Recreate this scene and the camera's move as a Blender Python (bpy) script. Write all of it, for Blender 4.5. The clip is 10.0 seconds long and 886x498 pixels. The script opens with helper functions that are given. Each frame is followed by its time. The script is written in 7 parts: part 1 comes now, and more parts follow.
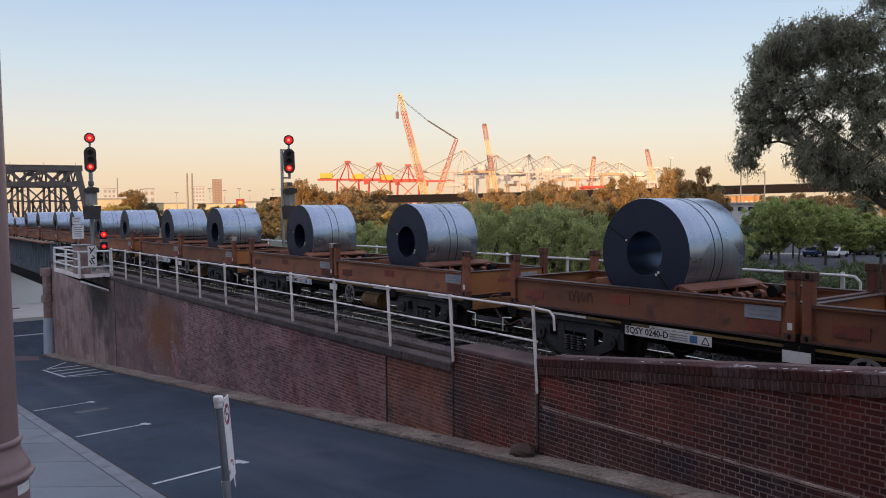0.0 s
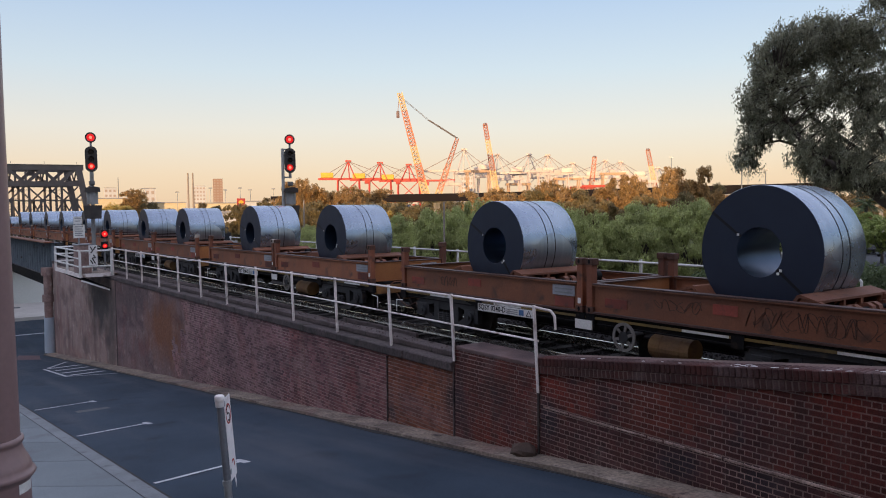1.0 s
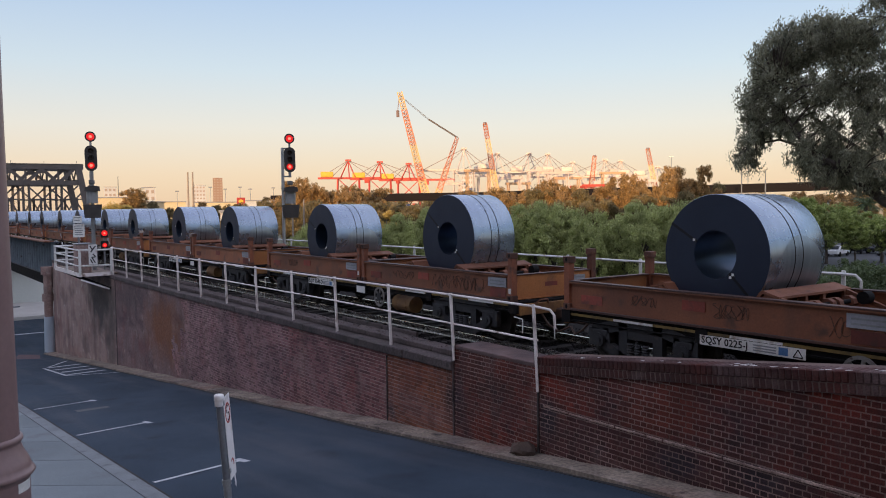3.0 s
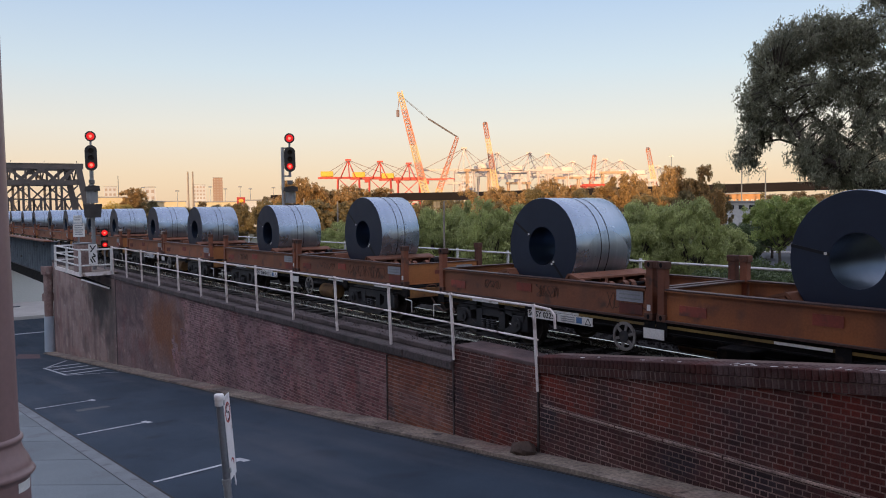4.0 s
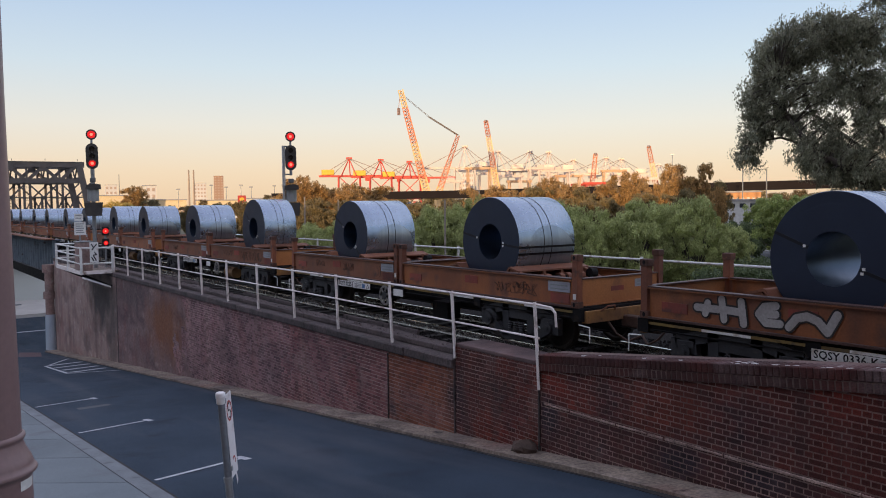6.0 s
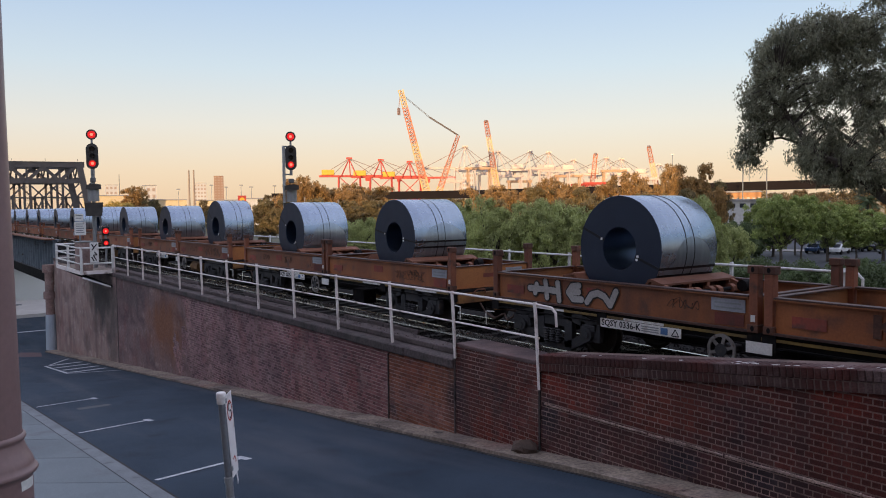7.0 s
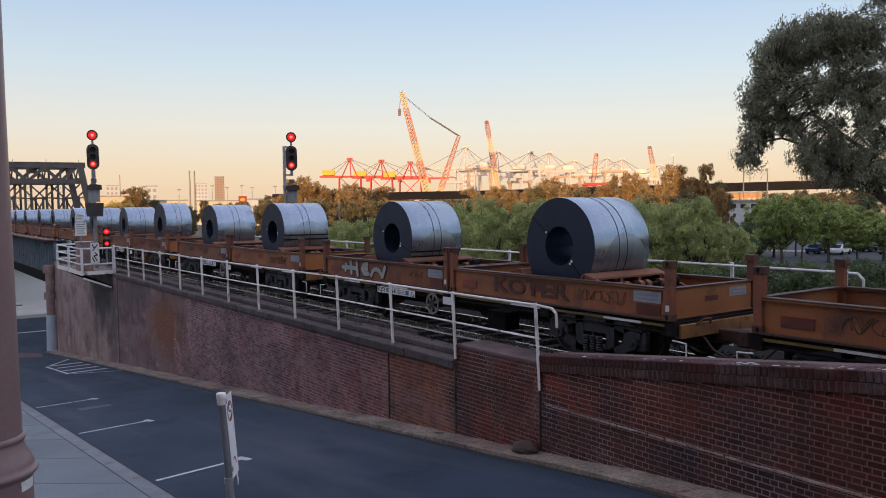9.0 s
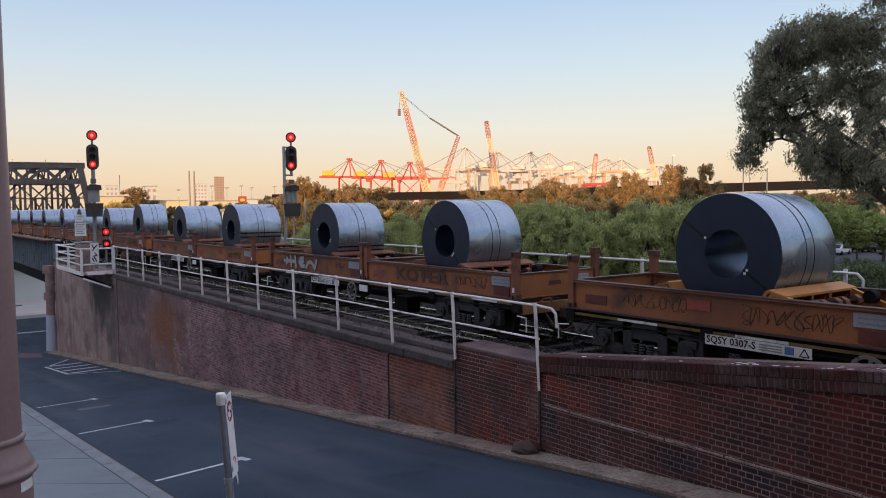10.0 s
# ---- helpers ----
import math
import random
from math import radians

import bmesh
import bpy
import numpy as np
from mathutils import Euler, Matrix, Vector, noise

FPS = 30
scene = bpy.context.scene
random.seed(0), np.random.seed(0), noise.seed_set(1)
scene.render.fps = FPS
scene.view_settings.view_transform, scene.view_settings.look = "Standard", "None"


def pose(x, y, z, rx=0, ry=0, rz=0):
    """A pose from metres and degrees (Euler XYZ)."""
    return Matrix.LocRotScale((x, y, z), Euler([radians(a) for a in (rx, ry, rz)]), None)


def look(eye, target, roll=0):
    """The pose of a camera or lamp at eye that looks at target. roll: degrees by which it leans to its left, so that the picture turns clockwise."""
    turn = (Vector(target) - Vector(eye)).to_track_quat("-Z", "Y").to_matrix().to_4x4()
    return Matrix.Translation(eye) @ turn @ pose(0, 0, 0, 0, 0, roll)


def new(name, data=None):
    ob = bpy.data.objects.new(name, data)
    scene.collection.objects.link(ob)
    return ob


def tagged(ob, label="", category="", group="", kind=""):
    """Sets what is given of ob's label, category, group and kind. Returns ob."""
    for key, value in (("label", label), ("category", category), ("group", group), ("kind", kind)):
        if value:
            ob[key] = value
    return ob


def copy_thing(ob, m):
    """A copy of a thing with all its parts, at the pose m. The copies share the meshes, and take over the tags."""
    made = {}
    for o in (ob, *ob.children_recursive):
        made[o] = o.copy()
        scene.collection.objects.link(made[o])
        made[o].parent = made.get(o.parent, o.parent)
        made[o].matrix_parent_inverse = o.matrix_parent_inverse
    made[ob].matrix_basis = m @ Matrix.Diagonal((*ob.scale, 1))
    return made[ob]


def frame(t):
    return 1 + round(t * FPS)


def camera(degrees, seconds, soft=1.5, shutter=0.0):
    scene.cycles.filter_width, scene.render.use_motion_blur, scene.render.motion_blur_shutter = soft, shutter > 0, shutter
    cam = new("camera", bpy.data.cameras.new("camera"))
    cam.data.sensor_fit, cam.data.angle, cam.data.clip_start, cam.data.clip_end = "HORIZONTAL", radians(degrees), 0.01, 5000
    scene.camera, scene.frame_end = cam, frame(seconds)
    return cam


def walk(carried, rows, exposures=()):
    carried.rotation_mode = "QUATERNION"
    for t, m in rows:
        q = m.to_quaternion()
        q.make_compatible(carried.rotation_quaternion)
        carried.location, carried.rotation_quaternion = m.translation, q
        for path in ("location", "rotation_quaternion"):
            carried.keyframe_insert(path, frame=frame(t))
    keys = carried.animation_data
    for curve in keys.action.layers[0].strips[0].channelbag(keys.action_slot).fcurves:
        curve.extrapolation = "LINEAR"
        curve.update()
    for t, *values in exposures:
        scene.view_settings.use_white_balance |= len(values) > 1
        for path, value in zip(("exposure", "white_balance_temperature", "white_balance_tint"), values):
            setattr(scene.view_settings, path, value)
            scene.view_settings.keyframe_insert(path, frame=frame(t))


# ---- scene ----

# ---- camera: hand-held, almost still, a slow sway of a third of a degree ----
cam = camera(58.82, 10.0, soft=1.0)
EYE = (0.0, 0.0, 2.94)


def aim(dx, dy, slide):
    """The camera's pose, swayed by so many thousandths of a radian to the left and down, and slid so many millimetres to the left."""
    eye = Vector(EYE) + Vector((-0.585, -0.811, 0)) * slide / 1000
    y, p, r = radians(54.15) + dx / 1000, radians(-2.84) - dy / 1000, radians(-0.60)
    ahead = Vector((-math.sin(y) * math.cos(p), math.cos(y) * math.cos(p), math.sin(p)))
    return look(eye, eye + ahead * 10, math.degrees(r))


walk(cam, [(t, aim(dx, dy, slide)) for t, dx, dy, slide in (
    (0.0, 0.0, 0.0, 0.0), (0.5, 0.6, 0.5, 2.0), (1.0, 0.9, 0.7, 4.0), (1.5, 0.2, 1.1, 3.0), (2.0, 0.7, 1.7, 2.0), (2.5, 0.8, 1.7, 0.0),
    (4.0, 0.9, 2.2, -1.0), (4.5, 1.1, 3.1, 0.5), (5.0, 1.6, 3.2, 0.0), (5.5, 1.9, 4.3, 1.5), (7.0, 2.1, 4.3, 7.0), (7.5, 2.9, 3.6, 5.5),
    (8.0, 2.9, 3.6, 4.0), (8.5, 2.9, 3.6, 3.0), (9.5, 2.9, 3.6, 3.0), (10.0, 2.5, 3.3, 3.0))])

# ---- light: clear sky shortly after sunrise, the sun low behind the camera ----
SUN_FROM = radians(215)     # bearing of the sun, counted to the left from +y
SUN_UP = radians(5.0)
world = bpy.data.worlds.new("world")
scene.world = world
world.use_nodes = True
wn, wl = world.node_tree.nodes, world.node_tree.links
wn.clear()
sky = wn.new("ShaderNodeTexSky")
sky.sky_type, sky.sun_disc = "NISHITA", False
sky.sun_elevation, sky.sun_rotation = SUN_UP, -SUN_FROM
sky.air_density, sky.dust_density, sky.ozone_density = 1.0, 1.5, 1.5
geo = wn.new("ShaderNodeTexCoord")
sep = wn.new("ShaderNodeSeparateXYZ")
wl.new(geo.outputs["Generated"], sep.inputs[0])
ramp = wn.new("ShaderNodeValToRGB")
ramp.color_ramp.elements[0].position, ramp.color_ramp.elements[0].color = 0.0, (0.94, 0.68, 0.45, 1)
ramp.color_ramp.elements[1].position, ramp.color_ramp.elements[1].color = 1.0, (0.90, 0.92, 1.26, 1)
for at, c in ((0.045, (0.92, 0.72, 0.54)), (0.10, (0.85, 0.785, 0.72)), (0.17, (0.66, 0.745, 0.83)), (0.27, (0.45, 0.59, 0.83)), (0.5, (0.98, 1.02, 1.28))):
    e = ramp.color_ramp.elements.new(at)
    e.color = (*c, 1)
wl.new(sep.outputs["Z"], ramp.inputs[0])
bg1, bg2, add, wout = wn.new("ShaderNodeBackground"), wn.new("ShaderNodeBackground"), wn.new("ShaderNodeAddShader"), wn.new("ShaderNodeOutputWorld")
bg1.inputs["Strength"].default_value = 0.05
bg2.inputs["Strength"].default_value = 0.86
wl.new(sky.outputs[0], bg1.inputs["Color"])
wl.new(ramp.outputs[0], bg2.inputs["Color"])
wl.new(bg1.outputs[0], add.inputs[0])
wl.new(bg2.outputs[0], add.inputs[1])
wl.new(add.outputs[0], wout.inputs["Surface"])

sun = new("sun", bpy.data.lights.new("sun", "SUN"))
sun.data.energy, sun.data.angle, sun.data.color = 5.0, radians(0.6), (1.0, 0.66, 0.36)
sun.matrix_world = look((-math.sin(SUN_FROM) * math.cos(SUN_UP) * 50, math.cos(SUN_FROM) * math.cos(SUN_UP) * 50, math.sin(SUN_UP) * 50), (0, 0, 0))
scene.view_settings.exposure = 0.0


# ---- materials ----
def surf(name, c1, c2, scale=1.0, rough=0.7, metal=0.0, bump=0.2, fine=30.0, c3=None, streak=None, spread=0.12, rvar=0.1, per=0.0, island=False, wall=0.0, blots=(), rolled=0.0, run=(1.6, 1.6, 0.18)):
    """A worn surface: two colours in large patches, fine grain over them, stains of c3, streaks down it, relief."""
    m = bpy.data.materials.new(name)
    m.use_nodes = True
    n, l = m.node_tree.nodes, m.node_tree.links
    b = n["Principled BSDF"]
    co = n.new("ShaderNodeTexCoord")

    def noise_at(s, detail=4, vec=None):
        t = n.new("ShaderNodeTexNoise")
        t.inputs["Scale"].default_value, t.inputs["Detail"].default_value = s, detail
        l.new(vec or co.outputs["Object"], t.inputs["Vector"])
        return t.outputs["Fac"]

    def mixed(f, a, c, lo=0.35, hi=0.65):
        r = n.new("ShaderNodeMapRange")
        r.inputs["From Min"].default_value, r.inputs["From Max"].default_value = lo, hi
        l.new(f, r.inputs["Value"])
        x = n.new("ShaderNodeMix")
        x.data_type = "RGBA"
        l.new(r.outputs[0], x.inputs["Factor"])
        for s, v in ((6, a), (7, c)):
            if isinstance(v, tuple):
                x.inputs[s].default_value = (*v, 1)
            else:
                l.new(v, x.inputs[s])
        return x.outputs[2]
    col = mixed(noise_at(scale), c1, c2)
    if c3:
        col = mixed(noise_at(scale * 2.7, 6), col, c3, 0.58, 0.72)
    if streak:
        mp = n.new("ShaderNodeMapping")
        mp.inputs["Scale"].default_value = run
        l.new(co.outputs["Object"], mp.inputs["Vector"])
        col = mixed(noise_at(0.8, 3, mp.outputs[0]), col, streak, 0.50, 0.85)
    if wall:
        # old stains that run on from brick to joint: soot, salts, red wear, drips; blots for stains, platform shade
        wp = n.new("ShaderNodeNewGeometry").outputs["Position"]

        def shifted(off, sc=(1, 1, 1)):
            mp2 = n.new("ShaderNodeMapping")
            mp2.inputs["Location"].default_value, mp2.inputs["Scale"].default_value = off, sc
            l.new(wp, mp2.inputs["Vector"])
            return mp2.outputs[0]

        def layer(fac, lo, hi, amount, c):
            r = n.new("ShaderNodeMapRange")
            r.inputs["From Min"].default_value, r.inputs["From Max"].default_value, r.inputs["To Max"].default_value = lo, hi, amount
            l.new(fac, r.inputs["Value"])
            x = n.new("ShaderNodeMix")
            x.data_type = "RGBA"
            l.new(r.outputs[0], x.inputs["Factor"])
            l.new(col, x.inputs[6])
            x.inputs[7].default_value = (*c, 1)
            return x.outputs[2]
        col = layer(noise_at(0.85, 5, shifted((3, 0, 1))), 0.52, 0.68, (0.75 if wall > 0.85 else 0.40) * wall, (0.19, 0.024, 0.012))
        col = layer(noise_at(0.55, 6, shifted((9, 0, 4), (1, 1, 1.6))), 0.50, 0.66, 0.72 * wall, (0.030, 0.018, 0.026))
        col = layer(noise_at(1.3, 7, shifted((5, 0, 7))), 0.54, 0.74, (0.16 if wall > 0.85 else 0.62) * wall, (0.28, 0.215, 0.21))
        col = layer(noise_at(1.0, 4, shifted((1, 0, 2), (2.2, 2.2, 0.22))), 0.54, 0.75, 0.5 * wall, (0.045, 0.034, 0.036))
        for (bx, bz), (rx, rz), amount, c in blots:
            mp3 = n.new("ShaderNodeMapping")
            mp3.vector_type = "TEXTURE"
            mp3.inputs["Location"].default_value, mp3.inputs["Scale"].default_value = (bx, 9.1, bz), (rx, 50, rz)
            l.new(wp, mp3.inputs["Vector"])
            ln = n.new("ShaderNodeVectorMath")
            ln.operation = "LENGTH"
            l.new(mp3.outputs[0], ln.inputs[0])
            ad = n.new("ShaderNodeMath")
            ad.operation = "MULTIPLY_ADD"
            l.new(noise_at(1.1, 6, shifted((bx, 0, bz))), ad.inputs[0])
            ad.inputs[1].default_value = 1.6
            l.new(ln.outputs["Value"], ad.inputs[2])
            col = layer(ad.outputs[0], 2.0, 1.2, amount, c)
    f = noise_at(fine, 5)
    hsv = n.new("ShaderNodeHueSaturation")
    mr = n.new("ShaderNodeMapRange")
    mr.inputs["From Min"].default_value, mr.inputs["From Max"].default_value = 0.3, 0.7
    mr.inputs["To Min"].default_value, mr.inputs["To Max"].default_value = 1 - spread, 1 + spread
    l.new(f, mr.inputs["Value"])
    val = mr.outputs[0]
    if per:
        info = n.new("ShaderNodeNewGeometry" if island else "ShaderNodeObjectInfo")
        pr = n.new("ShaderNodeMapRange")
        pr.inputs["To Min"].default_value, pr.inputs["To Max"].default_value = 1 - per, 1 + per
        l.new(info.outputs["Random Per Island" if island else "Random"], pr.inputs["Value"])
        mu = n.new("ShaderNodeMath")
        mu.operation = "MULTIPLY"
        l.new(val, mu.inputs[0])
        l.new(pr.outputs[0], mu.inputs[1])
        val = mu.outputs[0]
    if rolled:
        # bands left by rolling, round the coil
        mr2 = n.new("ShaderNodeMapping")
        mr2.inputs["Scale"].default_value = (0.35, 8.0, 0.35)
        l.new(co.outputs["Object"], mr2.inputs["Vector"])
        rb = n.new("ShaderNodeMapRange")
        rb.inputs["From Min"].default_value, rb.inputs["From Max"].default_value = 0.3, 0.7
        rb.inputs["To Min"].default_value, rb.inputs["To Max"].default_value = 1 - rolled, 1 + rolled
        l.new(noise_at(1.0, 5, mr2.outputs[0]), rb.inputs["Value"])
        mu2 = n.new("ShaderNodeMath")
        mu2.operation = "MULTIPLY"
        l.new(val, mu2.inputs[0])
        l.new(rb.outputs[0], mu2.inputs[1])
        val = mu2.outputs[0]
    l.new(val, hsv.inputs["Value"])
    l.new(col, hsv.inputs["Color"])
    l.new(hsv.outputs[0], b.inputs["Base Color"])
    rr = n.new("ShaderNodeMapRange")
    rr.inputs["To Min"].default_value, rr.inputs["To Max"].default_value = max(0.05, rough - rvar), min(1, rough + rvar)
    l.new(noise_at(scale * 3.1), rr.inputs["Value"])
    l.new(rr.outputs[0], b.inputs["Roughness"])
    b.inputs["Metallic"].default_value = metal
    if bump:
        bp = n.new("ShaderNodeBump")
        bp.inputs["Strength"].default_value, bp.inputs["Distance"].default_value = bump, 0.02
        l.new(f, bp.inputs["Height"])
        l.new(bp.outputs[0], b.inputs["Normal"])
    return m


def foliage(name, c1, c2, trans=0.35):
    """Leaves: colour varies leaf by leaf, some light passes."""
    m = bpy.data.materials.new(name)
    m.use_nodes = True
    n, l = m.node_tree.nodes, m.node_tree.links
    b = n["Principled BSDF"]
    g = n.new("ShaderNodeNewGeometry")
    x = n.new("ShaderNodeMix")
    x.data_type = "RGBA"
    x.inputs[6].default_value, x.inputs[7].default_value = (*c1, 1), (*c2, 1)
    l.new(g.outputs["Random Per Island"], x.inputs["Factor"])
    co = n.new("ShaderNodeTexCoord")
    t = n.new("ShaderNodeTexNoise")
    t.inputs["Scale"].default_value = 0.7
    l.new(co.outputs["Object"], t.inputs["Vector"])
    h = n.new("ShaderNodeHueSaturation")
    r = n.new("ShaderNodeMapRange")
    r.inputs["From Min"].default_value, r.inputs["From Max"].default_value = 0.3, 0.7
    r.inputs["To Min"].default_value, r.inputs["To Max"].default_value = 0.7, 1.3
    l.new(t.outputs["Fac"], r.inputs["Value"])
    l.new(r.outputs[0], h.inputs["Value"])
    l.new(x.outputs[2], h.inputs["Color"])
    l.new(h.outputs[0], b.inputs["Base Color"])
    b.inputs["Roughness"].default_value = 0.6
    tr = n.new("ShaderNodeBsdfTranslucent")
    l.new(h.outputs[0], tr.inputs["Color"])
    mx = n.new("ShaderNodeMixShader")
    mx.inputs[0].default_value = trans
    l.new(b.outputs[0], mx.inputs[1])
    l.new(tr.outputs[0], mx.inputs[2])
    l.new(mx.outputs[0], n["Material Output"].inputs["Surface"])
    return m


def glow(name, c, strength):
    m = bpy.data.materials.new(name)
    m.use_nodes = True
    b = m.node_tree.nodes["Principled BSDF"]
    b.inputs["Base Color"].default_value = (*c, 1)
    b.inputs["Emission Color"].default_value = (*c, 1)
    b.inputs["Emission Strength"].default_value = strength
    return m


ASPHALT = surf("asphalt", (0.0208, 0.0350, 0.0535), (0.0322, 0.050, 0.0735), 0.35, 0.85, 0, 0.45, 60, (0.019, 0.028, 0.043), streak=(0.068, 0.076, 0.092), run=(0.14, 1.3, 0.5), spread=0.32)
CONCRETE = surf("concrete", (0.25, 0.24, 0.22), (0.33, 0.31, 0.28), 0.5, 0.85, 0, 0.25, 40, (0.17, 0.16, 0.15))
PATH = surf("path_concrete", (0.118, 0.143, 0.157), (0.162, 0.190, 0.203), 0.4, 0.85, 0, 0.2, 60, (0.12, 0.13, 0.143), spread=0.22, per=0.13)
KERB = surf("kerb_concrete", (0.185, 0.205, 0.217), (0.14, 0.156, 0.168), 1.3, 0.85, 0, 0.3, 40, (0.09, 0.096, 0.105), spread=0.2)
GUTTER = surf("gutter_concrete", (0.085, 0.096, 0.112), (0.11, 0.12, 0.135), 0.9, 0.85, 0, 0.2, 60, (0.055, 0.063, 0.075), spread=0.2)
STRIP = surf("dirty_concrete", (0.185, 0.148, 0.118), (0.30, 0.243, 0.192), 1.6, 0.9, 0, 0.8, 18, (0.055, 0.047, 0.042), spread=0.4, wall=0.7)
PAINT = surf("road_paint", (0.54, 0.56, 0.58), (0.36, 0.385, 0.42), 3.0, 0.8, 0, 0.1, 60, (0.22, 0.23, 0.25))
BRICK = surf("brick", (0.109, 0.0215, 0.0142), (0.071, 0.018, 0.014), 0.45, 0.9, 0, 0.6, 40, (0.036, 0.016, 0.019), spread=0.38, per=0.34, wall=1.0)
OLD_BRICKS = surf("old_bricks", (0.262, 0.145, 0.153), (0.172, 0.098, 0.106), 0.45, 0.9, 0, 0.5, 40, (0.12, 0.066, 0.068), streak=(0.32, 0.20, 0.185), spread=0.25, per=0.42, island=True, wall=0.55)
MID_BRICKS = surf("mid_bricks", (0.268, 0.124, 0.13), (0.175, 0.084, 0.091), 0.5, 0.9, 0, 0.5, 40, (0.09, 0.048, 0.048), streak=(0.22, 0.12, 0.105), spread=0.25, per=0.38, island=True, wall=0.7)
REDDISH_BRICKS = surf("reddish_bricks", (0.235, 0.098, 0.096), (0.172, 0.076, 0.078), 0.5, 0.9, 0, 0.5, 40, (0.065, 0.032, 0.033), spread=0.28, per=0.38, island=True, wall=0.8)
BRICKS = surf("bricks", (0.128, 0.028, 0.018), (0.083, 0.0225, 0.017), 0.75, 0.9, 0, 0.6, 40, (0.036, 0.018, 0.022), spread=0.38, per=0.34, island=True, wall=1.0,
              blots=(((-12.25, -0.75), (0.40, 0.55), 0.8, (0.024, 0.020, 0.026)), ((-13.6, -1.0), (0.8, 0.5), 0.45, (0.17, 0.075, 0.07)), ((-9.95, -0.45), (0.22, 0.35), 0.55, (0.20, 0.12, 0.10)), ((-7.2, 0.05), (0.7, 0.35), 0.45, (0.20, 0.035, 0.016)), ((-9.62, -0.50), (0.24, 0.42), 0.75, (0.022, 0.019, 0.027))))
BROWN_BRICKS = surf("brown_bricks", (0.255, 0.09, 0.046), (0.172, 0.063, 0.04), 0.6, 0.9, 0, 0.6, 40, (0.06, 0.032, 0.034), spread=0.35, per=0.3, island=True, wall=0.45,
                    blots=(((-12.4, -0.75), (0.35, 0.6), 0.8, (0.024, 0.020, 0.026)), ((-13.5, -1.25), (1.2, 0.35), 0.5, (0.20, 0.11, 0.115))))
TROUGH = surf("weathered_trough", (0.094, 0.072, 0.070), (0.138, 0.106, 0.102), 2.2, 0.9, 0, 0.5, 25, (0.035, 0.028, 0.027), spread=0.35, per=0.35)
MORTAR = surf("mortar", (0.42, 0.3, 0.27), (0.26, 0.18, 0.16), 0.9, 0.95, 0, 0.4, 60, (0.15, 0.10, 0.09), spread=0.25, wall=0.6)
COPING = surf("coping_stone", (0.060, 0.046, 0.046), (0.096, 0.072, 0.069), 1.4, 0.9, 0, 0.6, 18, (0.026, 0.023, 0.023), streak=(0.040, 0.036, 0.030), spread=0.35, per=0.15)
# the wide dark blot paints the signal platform's shade on the render
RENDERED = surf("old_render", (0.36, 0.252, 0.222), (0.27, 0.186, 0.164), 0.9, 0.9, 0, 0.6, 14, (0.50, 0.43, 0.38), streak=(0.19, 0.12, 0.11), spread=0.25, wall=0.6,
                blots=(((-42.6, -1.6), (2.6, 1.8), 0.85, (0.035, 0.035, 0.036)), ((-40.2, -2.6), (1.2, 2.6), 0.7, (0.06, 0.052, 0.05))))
ORANGE = surf("orange_steel_paint", (0.335, 0.113, 0.032), (0.190, 0.061, 0.024), 0.8, 0.6, 0, 0.15, 30, (0.12, 0.048, 0.030), streak=(0.11, 0.046, 0.030), per=0.25, run=(3.0, 3.0, 0.35))
OXIDE = surf("red_brown_steel_paint", (0.2968, 0.1075, 0.04816), (0.2128, 0.0784, 0.03808), 0.9, 0.65, 0, 0.2, 30, (0.11, 0.052, 0.034), streak=(0.11, 0.055, 0.038), per=0.3)
RUST = surf("rusty_steel", (0.145, 0.054, 0.029), (0.20, 0.076, 0.038), 1.6, 0.75, 0, 0.3, 40, (0.085, 0.038, 0.026), per=0.2)
ASPHALT.node_tree.nodes["Principled BSDF"].inputs["Specular IOR Level"].default_value = 0.22
BOGIE = surf("dusty_cast_steel", (0.0195, 0.02025, 0.02325), (0.0285, 0.0285, 0.03075), 2.0, 0.7, 0.1, 0.3, 30, (0.055, 0.046, 0.040))
CASTING = surf("rusty_casting", (0.110, 0.044, 0.025), (0.070, 0.031, 0.021), 3.0, 0.75, 0, 0.3, 40, (0.17, 0.065, 0.033), per=0.25)
BROWN = surf("brown_steel_paint", (0.235, 0.076, 0.034), (0.145, 0.049, 0.027), 1.2, 0.65, 0, 0.2, 35, (0.075, 0.034, 0.024), streak=(0.075, 0.032, 0.021), run=(6.0, 6.0, 0.7), per=0.3)
BLACK = surf("grimy_black_steel", (0.008, 0.008, 0.009), (0.013, 0.012, 0.012), 2.0, 0.85, 0.0, 0.3, 30, (0.030, 0.022, 0.017))
BLACK.node_tree.nodes["Principled BSDF"].inputs["Specular IOR Level"].default_value = 0.15
TYRE = surf("wheel_steel", (0.05, 0.045, 0.042), (0.08, 0.07, 0.06), 3.0, 0.5, 0.8, 0.1, 30)
COIL = surf("galvanised_sheet", (0.345, 0.415, 0.495), (0.285, 0.350, 0.428), 0.9, 0.27, 0.8, 0.012, 40, spread=0.05, rvar=0.05, per=0.08, rolled=0.055)
COILTAIL = surf("dull_galvanised_tail", (0.35, 0.405, 0.46), (0.29, 0.345, 0.40), 1.6, 0.36, 0.85, 0.03, 40, spread=0.06, rvar=0.08, per=0.1, rolled=0.12)
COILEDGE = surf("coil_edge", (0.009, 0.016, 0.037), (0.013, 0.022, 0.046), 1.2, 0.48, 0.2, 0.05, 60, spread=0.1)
BORE = surf("coil_bore", (0.075, 0.105, 0.16), (0.05, 0.075, 0.12), 1.2, 0.35, 0.85, 0.05, 60, spread=0.1)
